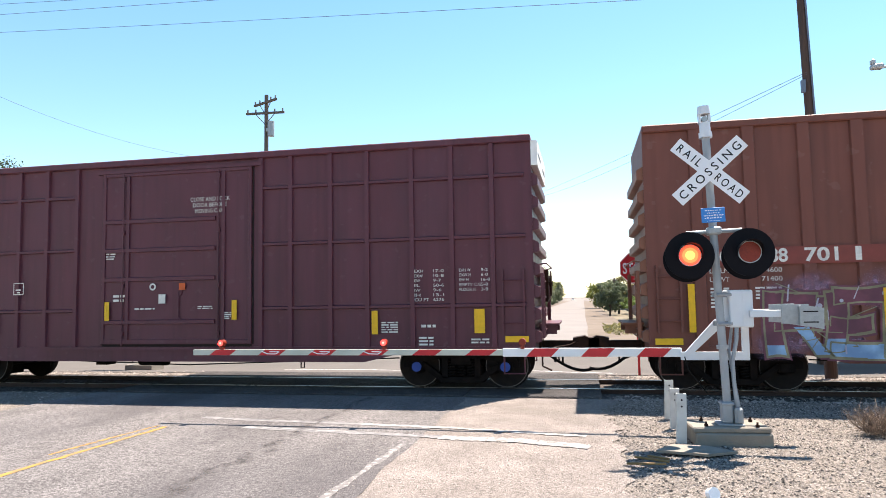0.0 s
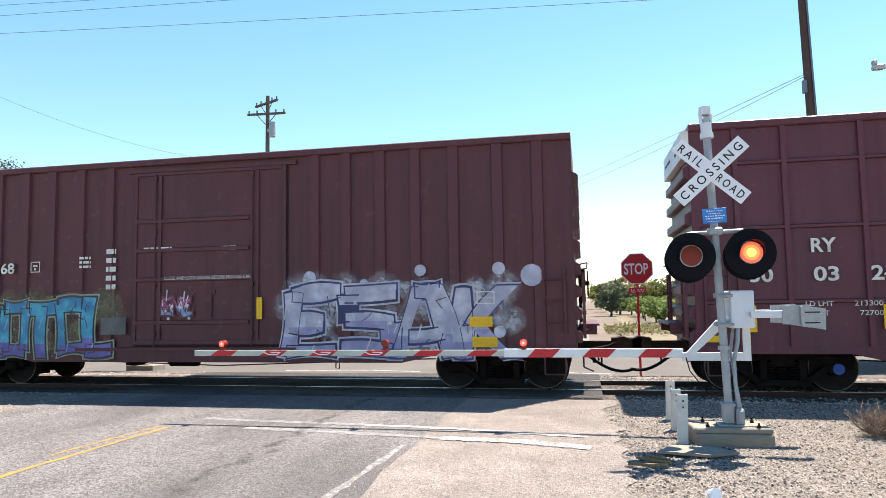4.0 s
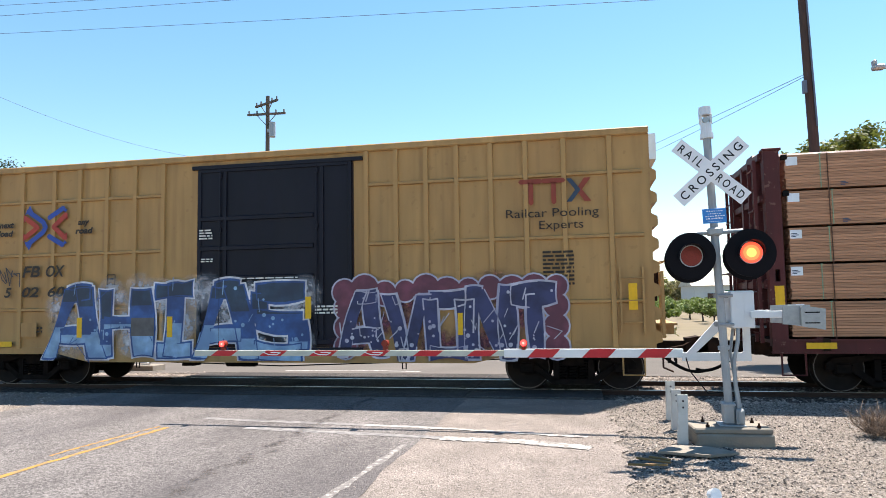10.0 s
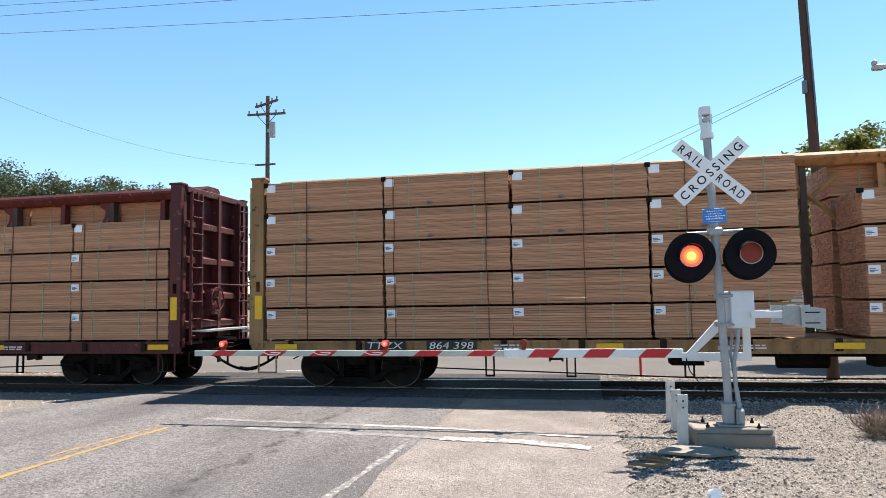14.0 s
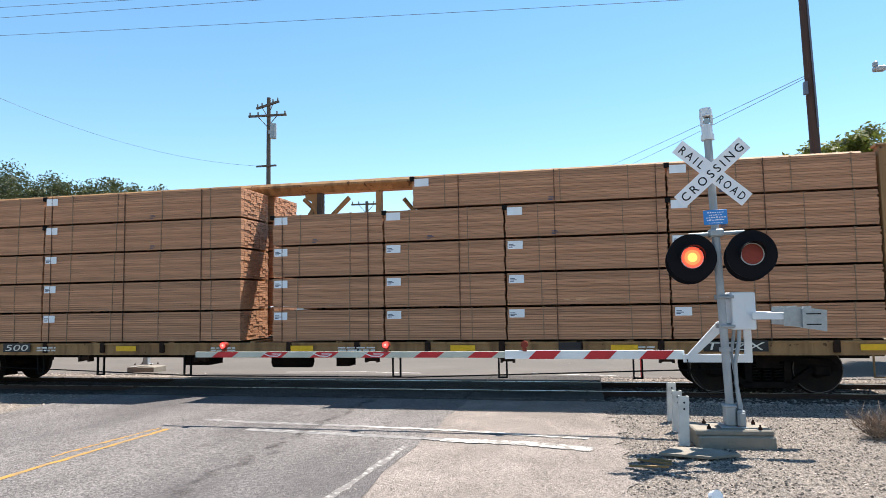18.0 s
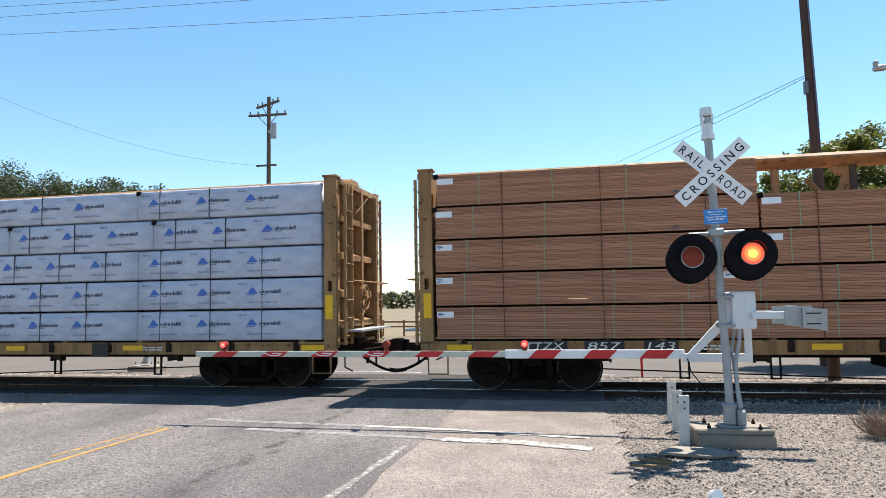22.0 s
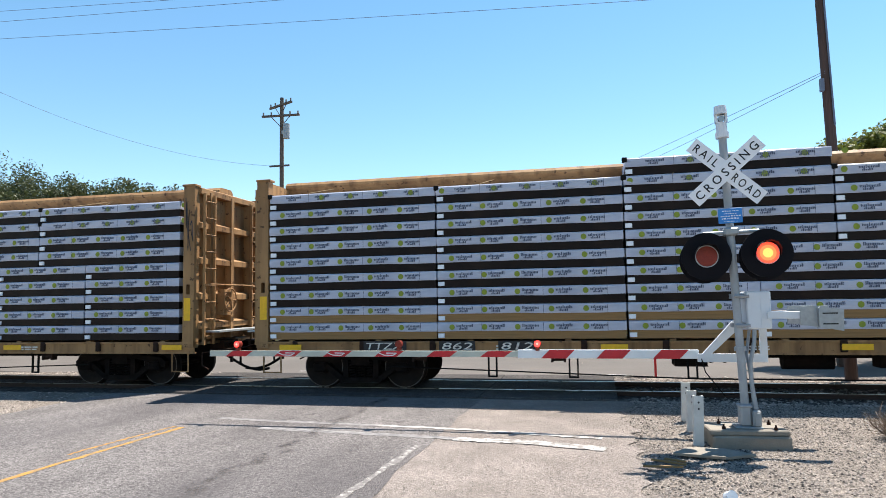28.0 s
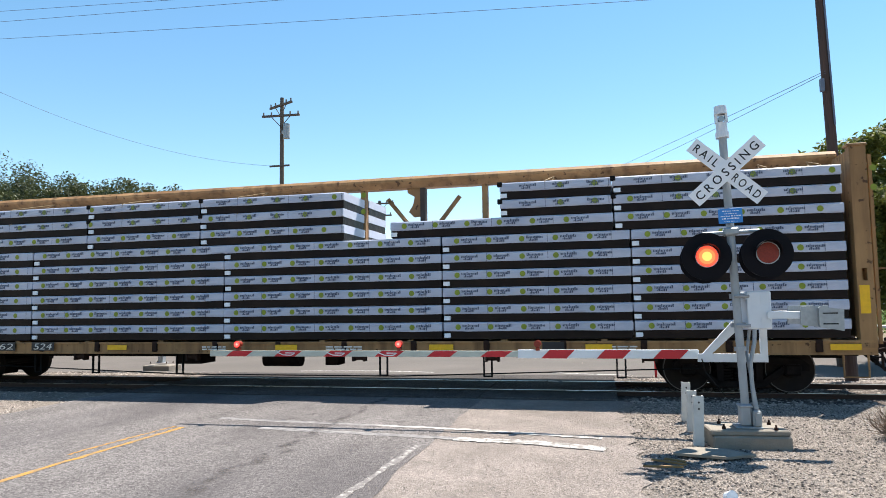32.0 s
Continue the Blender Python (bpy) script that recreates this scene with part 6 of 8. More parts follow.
strip(bm, 0.1, 5.5, 36, 420, 0.012, 60, 0.3)
thing("dirt_verge", "pale dry dirt verge beside the far road", "verge", kind="structure", bm=bm, mat=verge_dirt)
bm = bmesh.new()
strip(bm, -300, -12, 46, 400, 0.03, 8)
strip(bm, 3.5, 300, 40, 400, 0.03, 8)
thing("dry_field", "pale dry grass field beyond the road", "field", kind="structure", bm=bm, mat=field_dry)


def paint_strip(name, mat, label, pts, w, lift=0.026):
    bm = bmesh.new()
    rng = random.Random(len(name) + int(abs(pts[0][0]) * 10))
    n = 40
    last = None
    for i in range(n + 1):
        t = i / n * (len(pts) - 1)
        k = min(int(t), len(pts) - 2)
        f = t - k
        x, y = pts[k][0] + (pts[k + 1][0] - pts[k][0]) * f, pts[k][1] + (pts[k + 1][1] - pts[k][1]) * f
        d = Vector((pts[k + 1][0] - pts[k][0], pts[k + 1][1] - pts[k][1])).normalized()
        a, b = w / 2 + rng.uniform(-0.022, 0.022), w / 2 + rng.uniform(-0.022, 0.022)
        z = ground_z(y) + lift
        pair = [bm.verts.new((x - d.y * a, y + d.x * a, z)), bm.verts.new((x + d.y * b, y - d.x * b, z))]
        if last:
            bm.faces.new((last[0], last[1], pair[1], pair[0]))
        last = pair
    return thing(name, label, "road marking", kind="structure", bm=bm, mat=mat)


paint_strip("yellow_line", yellow_line, "worn yellow centre line on the asphalt", ((-6.56, 7.3), (-6.5, 8.3), (-6.39, 9.25)), 0.05)
paint_strip("yellow_line", yellow_line, "worn yellow centre line on the asphalt", ((-6.34, -30), (-6.31, 6.5), (-6.22, 9.2)), 0.08)
paint_strip("edge_line", chipped_line, "faded white edge line on the asphalt", ((-2.5, -10), (-2.45, 6.0), (-2.33, 8.5)), 0.09)
paint_strip("stop_line", faded_line, "faded white stop line across the lane", ((-6.1, 10.0), (-4.9, 9.87), (-3.3, 9.74)), 0.15)
paint_strip("stop_line", white_line, "worn white stop line across the lane", ((-3.3, 9.74), (-1.93, 9.62), (-0.02, 9.27)), 0.13)
paint_strip("stop_line", white_line, "bright white stop line across the shoulder", ((-1.95, 8.96), (-0.9, 8.88), (0.03, 8.62)), 0.24)
paint_strip("stop_line", faded_line, "faded white stop line across the lane", ((-5.0, 9.3), (-3.4, 9.14), (-1.95, 8.98)), 0.17)
paint_strip("far_line", white_line, "white turn line on the cross street", ((-1.6, 20.5), (-0.4, 20.0), (0.75, 19.4)), 0.14)
paint_strip("far_line", white_line, "white turn line on the cross street", ((-9.5, 20.3), (-7.0, 20.6), (-5.0, 20.2)), 0.14)
paint_strip("far_line", yellow_line, "yellow centre line beyond the track", ((-6.4, 18.7), (-6.3, 17.4)), 0.12)

# sealed cracks and dark wheel tracks
bm = bmesh.new()
rng = random.Random(31)
for pts in (((-8.5, 5.0), (-8.3, 8.0), (-8.6, 11.5)), 
            ((-3.2, 10.2), (-2.7, 11.2), (-2.2, 12.6)), ((-6.2, 10.1), (-6.0, 11.4), (-5.7, 12.7))):
    for (x0, y0), (x1, y1) in zip(pts, pts[1:]):
        n = 14
        px, py = x0, y0
        for i in range(1, n + 1):
            qx, qy = x0 + (x1 - x0) * i / n + rng.uniform(-0.03, 0.03), y0 + (y1 - y0) * i / n
            w = rng.uniform(0.002, 0.008)
            bm.faces.new([bm.verts.new(p) for p in ((px - w, py, 0.0065), (px + w, py, 0.0065), (qx + w, qy, 0.0065), (qx - w, qy, 0.0065))])
            px, py = qx, qy
thing("sealed_cracks", "dark sealed cracks in the asphalt", "crack", kind="structure", bm=bm, mat=tar)


# dark line of oil drips down the middle of the lane, and fainter wheel tracks
bm = bmesh.new()
soft = bm.verts.layers.float.new("soft")
rng = random.Random(33)
for i in range(64):
    main = i < 44
    y = 4.2 + i * 0.195 if main else rng.uniform(4.5, 12.5)
    x = -4.02 + rng.gauss(0, 0.07) if main else rng.choice((-4.9, -3.1, -7.6)) + rng.gauss(0, 0.15)
    r, z = rng.uniform(0.07, 0.16), 0.0072 + (i % 5) * 1e-4 + ground_z(y) + 0.02
    mid = bm.verts.new((x, y, z))
    mid[soft] = rng.uniform(0.25, 0.75) if main else 0.25
    rim = [bm.verts.new((x + px * rng.uniform(0.8, 1.3), y + pz * rng.uniform(1.0, 1.9), z)) for px, pz in dish(12, r)]
    for k in range(12):
        bm.faces.new((mid, rim[k], rim[(k + 1) % 12]))
thing("oil_stains", "dark blotchy oil drip stains along the lane", "stain", kind="structure", bm=bm, mat=oil_mist)


# ---- track: rails, sleepers, crossing planks
def rail_profile(bm, x0, x1, y):
    prism_x(bm, ((y - 0.07, -0.17), (y + 0.07, -0.17), (y + 0.07, -0.155), (y + 0.012, -0.13), (y + 0.012, -0.04), (y + 0.036, -0.03), (y + 0.036, -0.004), (y - 0.036, -0.004),
                 (y - 0.036, -0.03), (y - 0.012, -0.04), (y - 0.012, -0.13), (y - 0.07, -0.155)), x0, x1)


track = thing("railway_track", "steel rails on timber sleepers in grey ballast", "railway track", kind="structure")
for s in (-1, 1):
    bm = bmesh.new()
    rail_profile(bm, -150, 320, TRACK_Y + s * 0.753)
    r = part("rail", bm, rail_side, track, "rust brown rail")
    bm = bmesh.new()
    bx(bm, -150, 320, TRACK_Y + s * 0.753 - 0.03, TRACK_Y + s * 0.753 + 0.03, -0.004, 0.0)
    part("rail_head", bm, tread_steel, r, "bright worn rail head")
bm = bmesh.new()
strip(bm, -150, 320, 12.75, 16.7, 0.012, 4)
part("ballast", bm, ballast_bed, track, "dark grey crushed stone ballast")
rng = random.Random(40)
for i in range(120):
    x = -26 + i * 0.55
    if ROAD_L - 0.8 < x < 0.4:
        continue
    me = shared(("sleeper", i % 3), lambda b: cbx(b, -0.11, 0.11, -1.3, 1.3, -0.2, -0.125, 0.012), timber)
    part("sleeper", me, timber, track, m=pose(x + rng.uniform(-0.02, 0.02), TRACK_Y, 0, 0, 0, rng.uniform(-0.8, 0.8)))
# the crossing surface: asphalt aprons and panels beside the rails
for y0, y1 in ((12.85, 13.86), (14.03, 15.36), (15.54, 16.7)):
    for k in range(4):
        x0 = ROAD_L + 0.1 + k * 2.6
        bm = bmesh.new()
        cbx(bm, x0, x0 + 2.585, y0, y1, -0.16, -0.004, 0.012)
        # panel colour is darkened to deepen the train's shade
        part("crossing_panel", bm, asphalt_track_shade, track, "grey crossing panel")


def rock_cloud(name, label, count, area, size, mat, seed, z=None):
    rng = random.Random(seed)
    verts, faces = [], []
    for _ in range(count):
        while True:
            x, y = area(rng)
            if x is not None:
                break
        r = size[0] + (size[1] - size[0]) * rng.random() ** 3
        z0 = (ground_z(y) if z is None else z) + r * 0.15
        base = len(verts)
        for k in range(6):
            a = k * math.pi / 3 + rng.uniform(-0.3, 0.3)
            if k < 5:
                a = k * 2 * math.pi / 5 + rng.uniform(-0.3, 0.3)
                q = r * rng.uniform(0.7, 1.2)
                verts.append((x + q * math.cos(a), y + q * math.sin(a), z0 + r * rng.uniform(-0.1, 0.25)))
        verts.append((x + r * rng.uniform(-0.25, 0.25), y + r * rng.uniform(-0.25, 0.25), z0 + r * rng.uniform(0.5, 0.9)))
        for k in range(5):
            faces.append((base + k, base + (k + 1) % 5, base + 5))
    me = bpy.data.meshes.new(name)
    me.from_pydata(verts, [], faces)
    me.materials.append(mat)
    return tagged(new(name, me), label, "gravel", kind="stuff")


rock_cloud("loose_gravel", "loose grey gravel beside the signal", 40000, lambda r: (r.triangular(-0.6, 6.5, 1.2), r.uniform(4.8, 12.8)), (0.004, 0.022), stone, 51)
rock_cloud("dark_gravel", "small dark stones among the gravel", 13000, lambda r: (r.triangular(-2.6, 6.5, 1.0), r.uniform(4.4, 12.8)), (0.004, 0.022), stone_dark, 56)
rock_cloud("pale_gravel", "small pale stones among the gravel", 16000, lambda r: (r.triangular(-2.6, 6.5, 1.0), r.uniform(4.4, 12.8)), (0.003, 0.017), stone_pale, 57)
rock_cloud("shoulder_gravel", "loose stones strewn over the shoulder", 14000, lambda r: (r.triangular(-3.0, 0.8, 0.5), r.uniform(4.6, 12.8)), (0.003, 0.012), stone, 52, 0.0)
rock_cloud("ballast_stones", "grey ballast stones along the rails", 7000, lambda r: (r.uniform(0.5, 9.0), r.choice((r.uniform(12.6, 13.8), r.uniform(14.1, 15.3), r.uniform(15.6, 17.0)))), (0.015, 0.05), stone, 53)
rock_cloud("verge_gravel", "loose stones on the far verge of the road", 3000, lambda r: (r.uniform(-16, -10.3), r.uniform(9.0, 13.0)), (0.008, 0.035), stone, 54)
rock_cloud("far_gravel", "pale stones behind the track", 3500, lambda r: (r.choice((r.uniform(-0.4, 9), r.uniform(-17, -10.6))), r.uniform(16.6, 19.5)), (0.012, 0.045), stone, 55)


# ---------------------------------------------------------------- crossing signal with gate
flashers = []


def octagon(r, n=8):
    return [(r * math.cos(math.pi / n + i * 2 * math.pi / n), r * math.sin(math.pi / n + i * 2 * math.pi / n)) for i in range(n)]


def blade(bm, ang, y):
    c, s = math.cos(radians(ang)), math.sin(radians(ang))
    pts = [(x * c - z * s, x * s + z * c) for x, z in ((-0.555, -0.1), (0.555, -0.1), (0.555, 0.1), (-0.555, 0.1))]
    prism(bm, pts, y, y + 0.006)


def signal(m, flash):
    sg = thing("crossing_signal", "grey railroad crossing signal with crossbuck, flashing lamps and lowered striped gate", "crossing signal", m=m)
    lean = Matrix.Translation((0, 0, 0.2)) @ pose(0, 0, 0, 0, -1.85, 0)
    up = lambda x, y, z: lean @ pose(x, y, z)
    bm = bmesh.new()
    rod(bm, (0, 0, 0.28), (0, 0, 3.72), 0.051, 16)
    rod(bm, (0, 0, 0.95), (0, 0, 1.0), 0.075, 16)
    part("mast", bm, signal_grey, sg, m=lean, smooth=False)
    bm = bmesh.new()
    rod(bm, (0, 0, 3.75), (0, 0, 3.82), 0.085, 16)
    rod(bm, (0, 0, 3.82), (0, 0, 3.95), 0.07, 16)
    bx(bm, -0.075, -0.045, -0.04, 0.04, 3.95, 4.08)
    bx(bm, 0.045, 0.075, -0.04, 0.04, 3.95, 4.08)
    rod(bm, (0, 0, 4.06), (0, 0, 4.17), 0.085, 16, 0.075)
    bell = part("bell", bm, box_white, sg, "white bell on the mast top", m=lean @ Matrix.Translation((0, 0, -0.05)))
    bm = bmesh.new()
    rod(bm, (0.0, -0.03, 4.0), (0.0, 0.03, 4.0), 0.04, 12)
    part("bell_gong", bm, tread_steel, bell)
    # junction base
    on_footing = Matrix.Translation((0, 0, 0.2))
    bm = bmesh.new()
    cbx(bm, -0.085, 0.05, -0.09, 0.1, 0.02, 0.28, 0.02)
    cbx(bm, -0.1, 0.06, -0.1, 0.1, 0.25, 0.285, 0.01)
    base = part("base_casting", bm, signal_grey, sg, m=on_footing)
    bm = bmesh.new()
    cbx(bm, -0.15, 0.17, -0.14, 0.14, 0.0, 0.024, 0.008)
    part("base_plate", bm, signal_grey, base)
    bm = bmesh.new()
    cbx(bm, 0.055, 0.155, -0.13, 0.03, 0.02, 0.225, 0.02)
    jb = part("junction_box", bm, signal_grey, sg, "small grey cable junction box", m=on_footing)
    bm = bmesh.new()
    cbx(bm, 0.075, 0.138, -0.142, -0.13, 0.05, 0.195, 0.005)
    part("box_cover", bm, signal_grey, jb)
    for x in (-0.3, 0.3):
        for y in (-0.17, 0.2):
            bm = bmesh.new()
            rod(bm, (x, y, 0.0), (x, y, 0.03), 0.024, 6)
            rod(bm, (x, y, 0.03), (x, y, 0.06), 0.012, 6)
            part("anchor_bolt", bm, coupler_steel, sg, m=on_footing)
    # crossbuck
    zc = 3.25
    for ang, words, name in ((-44, ("RAIL", "ROAD"), "crossbuck_blade"), (40, ("CROSSING",), "crossbuck_blade")):
        y = -0.095 if ang == 40 else -0.085
        bm = bmesh.new()
        blade(bm, ang, y)
        b = part(name, bm, sign_white, sg, m=up(0, 0, zc))
        spots = ((-0.5, 0.36), (0.11, 0.4)) if len(words) == 2 else ((-0.5, 1.0),)
        for w, (sx, ww) in zip(words, spots):
            part("sign_letters", text_mesh(w, 0.108, sign_black, ww, bold=0.0015, space=1.5), sign_black, b, m=pose(0, y - 0.003, 0, 0, -ang, 0) @ pose(sx, 0, -0.054))
    # blue notice plate with unreadable print
    bm = bmesh.new()
    cbx(bm, -0.145, 0.145, -0.085, -0.075, 2.575, 2.765, 0.003)
    n = part("notice_plate", bm, sign_blue, sg, "blue notice plate with white print", m=lean)
    bm = bmesh.new()
    for i, (w, h) in enumerate(((0.19, 0.014), (0.15, 0.012), (0.23, 0.018), (0.21, 0.018), (0.16, 0.008))):
        letter_bars(bm, -w / 2, 2.725 - i * 0.033, w, h, -0.0865, i)
    part("notice_print", bm, sign_white, n)
    # cross arm and the two lamps
    bm = bmesh.new()
    cbx(bm, -0.09, 0.09, -0.1, 0.09, 2.42, 2.52, 0.02)
    rod(bm, (-0.34, -0.02, 2.46), (0.34, -0.02, 2.46), 0.028, 10)
    for s in (-1, 1):
        rod(bm, (s * 0.33, -0.02, 2.46), (s * 0.36, -0.02, 2.2), 0.03, 8)
    part("lamp_arm", bm, galvanised, sg, m=lean)
    for k, s in enumerate((-1, 1)):
        at = up(0.03 + s * 0.36, -0.12, 2.165)
        bm = bmesh.new()
        rod(bm, (0, 0.0, 0), (0, 0.02, 0), 0.305, 32)
        rod(bm, (0, 0.02, 0), (0, 0.16, 0), 0.17, 20, 0.12)
        unit = part("flashing_lamp", bm, lamp_black, sg, "round black lamp with a red lens", m=at)
        bm = bmesh.new()
        nseg = 20
        for i in range(nseg):
            a0, a1 = radians(-15 + 210 * i / nseg), radians(-15 + 210 * (i + 1) / nseg)
            d0, d1 = 0.05 + 0.17 * math.sin(math.pi * i / nseg), 0.05 + 0.17 * math.sin(math.pi * (i + 1) / nseg)
            q = [(0.15 * math.cos(a), y, 0.15 * math.sin(a)) for a, y in ((a0, 0), (a1, 0), (a1, -d1), (a0, -d0))]
            v = [bm.verts.new(p) for p in q] + [bm.verts.new((p[0] * 1.03, p[1], p[2] * 1.03)) for p in q]
            for f in ((0, 1, 2, 3), (7, 6, 5, 4), (3, 2, 6, 7)):
                bm.faces.new([v[j] for j in f])
        part("visor", bm, lamp_black, unit)
        bm = bmesh.new()
        ring(bm, (0, 0), 0.13, 0.142, -0.024, 28)
        rod(bm, (0, -0.023, 0), (0, 0, 0), 0.142, 28, cap=False)
        part("lens_rim", bm, galvanised, unit)
        bm = bmesh.new()
        for i in range(5):
            r0, r1 = 0.131 * i / 5, 0.131 * (i + 1) / 5
            ring(bm, (0, 0), max(r0, 0.001), r1, -0.02 - 0.0, 24)
        part("lens", bm, lens_red, unit)
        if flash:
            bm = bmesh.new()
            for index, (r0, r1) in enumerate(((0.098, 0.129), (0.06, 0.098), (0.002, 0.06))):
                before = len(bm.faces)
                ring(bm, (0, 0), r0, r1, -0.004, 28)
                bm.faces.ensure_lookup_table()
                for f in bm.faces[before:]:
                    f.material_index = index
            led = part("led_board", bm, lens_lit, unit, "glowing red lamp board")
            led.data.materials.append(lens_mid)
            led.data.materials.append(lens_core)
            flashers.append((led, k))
    # rear pair of lamps facing the other way, dark discs seen behind the front ones
    for s in (-1, 1):
        bm = bmesh.new()
        rod(bm, (0, 0.2, 0), (0, 0.22, 0), 0.305, 28)
        rod(bm, (0, 0.06, 0), (0, 0.2, 0), 0.12, 16, 0.17)
        part("rear_lamp", bm, lamp_black, sg, m=up(0.05 + s * 0.37, 0.02, 2.13))
    # gate mechanism box, arms and counterweights
    bm = bmesh.new()
    cbx(bm, 0.07, 0.36, 0.0, 0.42, 1.42, 1.9, 0.015)
    bx(bm, 0.235, 0.241, -0.004, 0.0, 1.43, 1.89)
    box = part("gate_mechanism", bm, box_white, sg, "white steel gate mechanism box")
    bm = bmesh.new()
    for z in (1.47, 1.84):
        bx(bm, -0.1, 0.1, 0.1, 0.2, z - 0.03, z + 0.03)
        rod(bm, (-0.09, -0.07, z), (0.09, -0.07, z), 0.02, 6)
    part("mounting_bracket", bm, signal_grey, box)
    for y in (-0.06, 0.5):
        bm = bmesh.new()
        cbx(bm, 0.3, 1.0, y, y + 0.035, 1.55, 1.64, 0.006)
        part("counterweight_arm", bm, box_white, sg)
    for y in (-0.12, 0.46):
        bm = bmesh.new()
        prism(bm, ((0.66, 1.47), (0.98, 1.45), (0.98, 1.71), (0.67, 1.7)), y + 0.03, y + 0.06)
        cw = part("counterweight", bm, galvanised, sg, "grey counterweight plates")
        bm = bmesh.new()
        prism(bm, ((0.86, 1.47), (0.86, 1.45), (1.13, 1.4), (1.14, 1.66), (0.88, 1.7), (0.86, 1.68)), y - 0.02, y + 0.028)
        part("weight_plate", bm, galvanised, cw)
        for z in (1.61, 1.48):
            bm = bmesh.new()
            bx(bm, 0.9, 1.07, y - 0.023, y - 0.019, z, z + 0.014)
            part("adjusting_slot", bm, lamp_black, cw)
    bm = bmesh.new()
    for y in (0.62,):
        bx(bm, 0.34, 0.43, y, y + 0.06, 0.95, 1.6)
        bx(bm, -0.46, 0.34, y, y + 0.06, 0.95, 1.06)
        prism(bm, ((-0.4, 1.06), (-0.28, 1.06), (0.08, 1.4), (0.08, 1.52), (0.0, 1.5)), y + 0.002, y + 0.058)
    bx(bm, 0.2, 0.44, 0.4, 0.68, 1.56, 1.7)
    part("arm_bracket", bm, box_white, sg)
    bm = bmesh.new()
    pts = [(-0.42, 0.58, 1.0), (-0.38, 0.56, 0.82), (-0.16, 0.5, 0.52), (0.04, 0.45, 0.56), (0.14, 0.4, 0.68)]
    pipe(bm, pts, 0.008)
    part("arm_cable", bm, hose_rubber, sg)
    bm = bmesh.new()
    pipe(bm, [(0.16, 0.05, 1.44), (0.14, 0.02, 1.25), (0.08, 0.0, 1.0), (0.08, -0.02, 0.75), (0.1, -0.04, 0.43)], 0.026, 8)
    part("conduit", bm, signal_grey, sg)
    bm = bmesh.new()
    pipe(bm, [(0.12, 0.15, 1.44), (0.06, 0.1, 1.1), (0.09, 0.05, 0.8), (0.13, 0.0, 0.43)], 0.02, 8)
    part("conduit", bm, signal_grey, sg)
    # the striped arm in two lengths
    zc, y0, tip, root = 1.05, 0.68, -7.97, -0.44
    gate = thing_arm(sg, zc, y0, tip, root)
    for k, (x, phase) in enumerate(((-7.46, None), (-4.75, 0), (-2.65, 1))):
        bm = bmesh.new()
        cbx(bm, x - 0.03, x + 0.03, y0 - 0.03, y0 + 0.05, zc + 0.05, zc + 0.1, 0.006)
        rod(bm, (x, y0 - 0.045, zc + 0.15), (x, y0 + 0.055, zc + 0.15), 0.052, 16)
        lamp = part("arm_lamp", bm, lens_red, sg, "small red gate arm lamp")
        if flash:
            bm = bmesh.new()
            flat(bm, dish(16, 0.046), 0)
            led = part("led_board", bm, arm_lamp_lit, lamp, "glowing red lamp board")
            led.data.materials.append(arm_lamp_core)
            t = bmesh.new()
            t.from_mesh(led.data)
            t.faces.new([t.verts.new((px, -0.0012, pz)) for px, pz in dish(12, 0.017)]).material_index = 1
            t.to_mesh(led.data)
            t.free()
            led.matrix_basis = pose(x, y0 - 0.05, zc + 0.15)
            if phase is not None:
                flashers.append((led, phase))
    return sg


def thing_arm(sg, zc, y0, tip, root):
    bm = bmesh.new()
    cbx(bm, tip, root, y0, y0 + 0.035, zc - 0.045, zc + 0.045, 0.004)
    arm = part("gate_arm", bm, arm_old, sg, "white gate arm with red slanted stripes")
    bm = bmesh.new()
    cbx(bm, -2.94, root, y0 - 0.008, y0 + 0.045, zc - 0.062, zc + 0.062, 0.006)
    part("arm_sleeve", bm, arm_white, arm)
    w = 0.36
    for x in (-7.68, -6.83, -5.99, -5.15, -4.32, -3.5, -2.6, -1.82, -1.05):
        h, y = (0.044, y0 - 0.003) if x < -3.2 else (0.061, y0 - 0.011)
        me = shared(("arm_stripe", h), lambda b, h=h: flat(b, ((0, -h), (w, -h), (w + 0.12, h), (0.12, h)), 0), arm_red)
        part("arm_stripe", me, arm_red, arm, m=pose(x, y, zc))
        if -7.5 < x < -4.9:
            bm = bmesh.new()
            strokes(bm, [[(0.06, 0.02), (0.16, -0.02), (0.3, -0.024), (0.36, 0.01), (0.2, 0.012)]], 0.014, -0.002, 5)
            part("torn_tape", bm, arm_white, arm, m=pose(x, y, zc))
    return arm


MAST = (1.76, 9.2)
signal(pose(MAST[0], MAST[1], 0), True)
signal(pose(-14.5, 20.2, -0.3, 0, 0, 180), False)

# concrete footing, old slab, guard posts, litter
bm = bmesh.new()
cbx(bm, -0.47, 0.44, -0.26, 0.3, -0.1, 0.13, 0.02)
cbx(bm, -0.5, 0.43, -0.23, 0.34, 0.13, 0.2, 0.015)
thing("signal_footing", "weathered concrete footing under the signal mast", "footing", bm=bm, mat=concrete, m=pose(1.77, 9.2, 0, 0, 0, 4))
bm = bmesh.new()
cbx(bm, -0.5, 0.5, -0.35, 0.35, -0.1, 0.14, 0.02)
thing("signal_footing", "weathered concrete footing behind the track", "footing", bm=bm, mat=concrete, m=pose(-14.5, 20.2, -0.3))


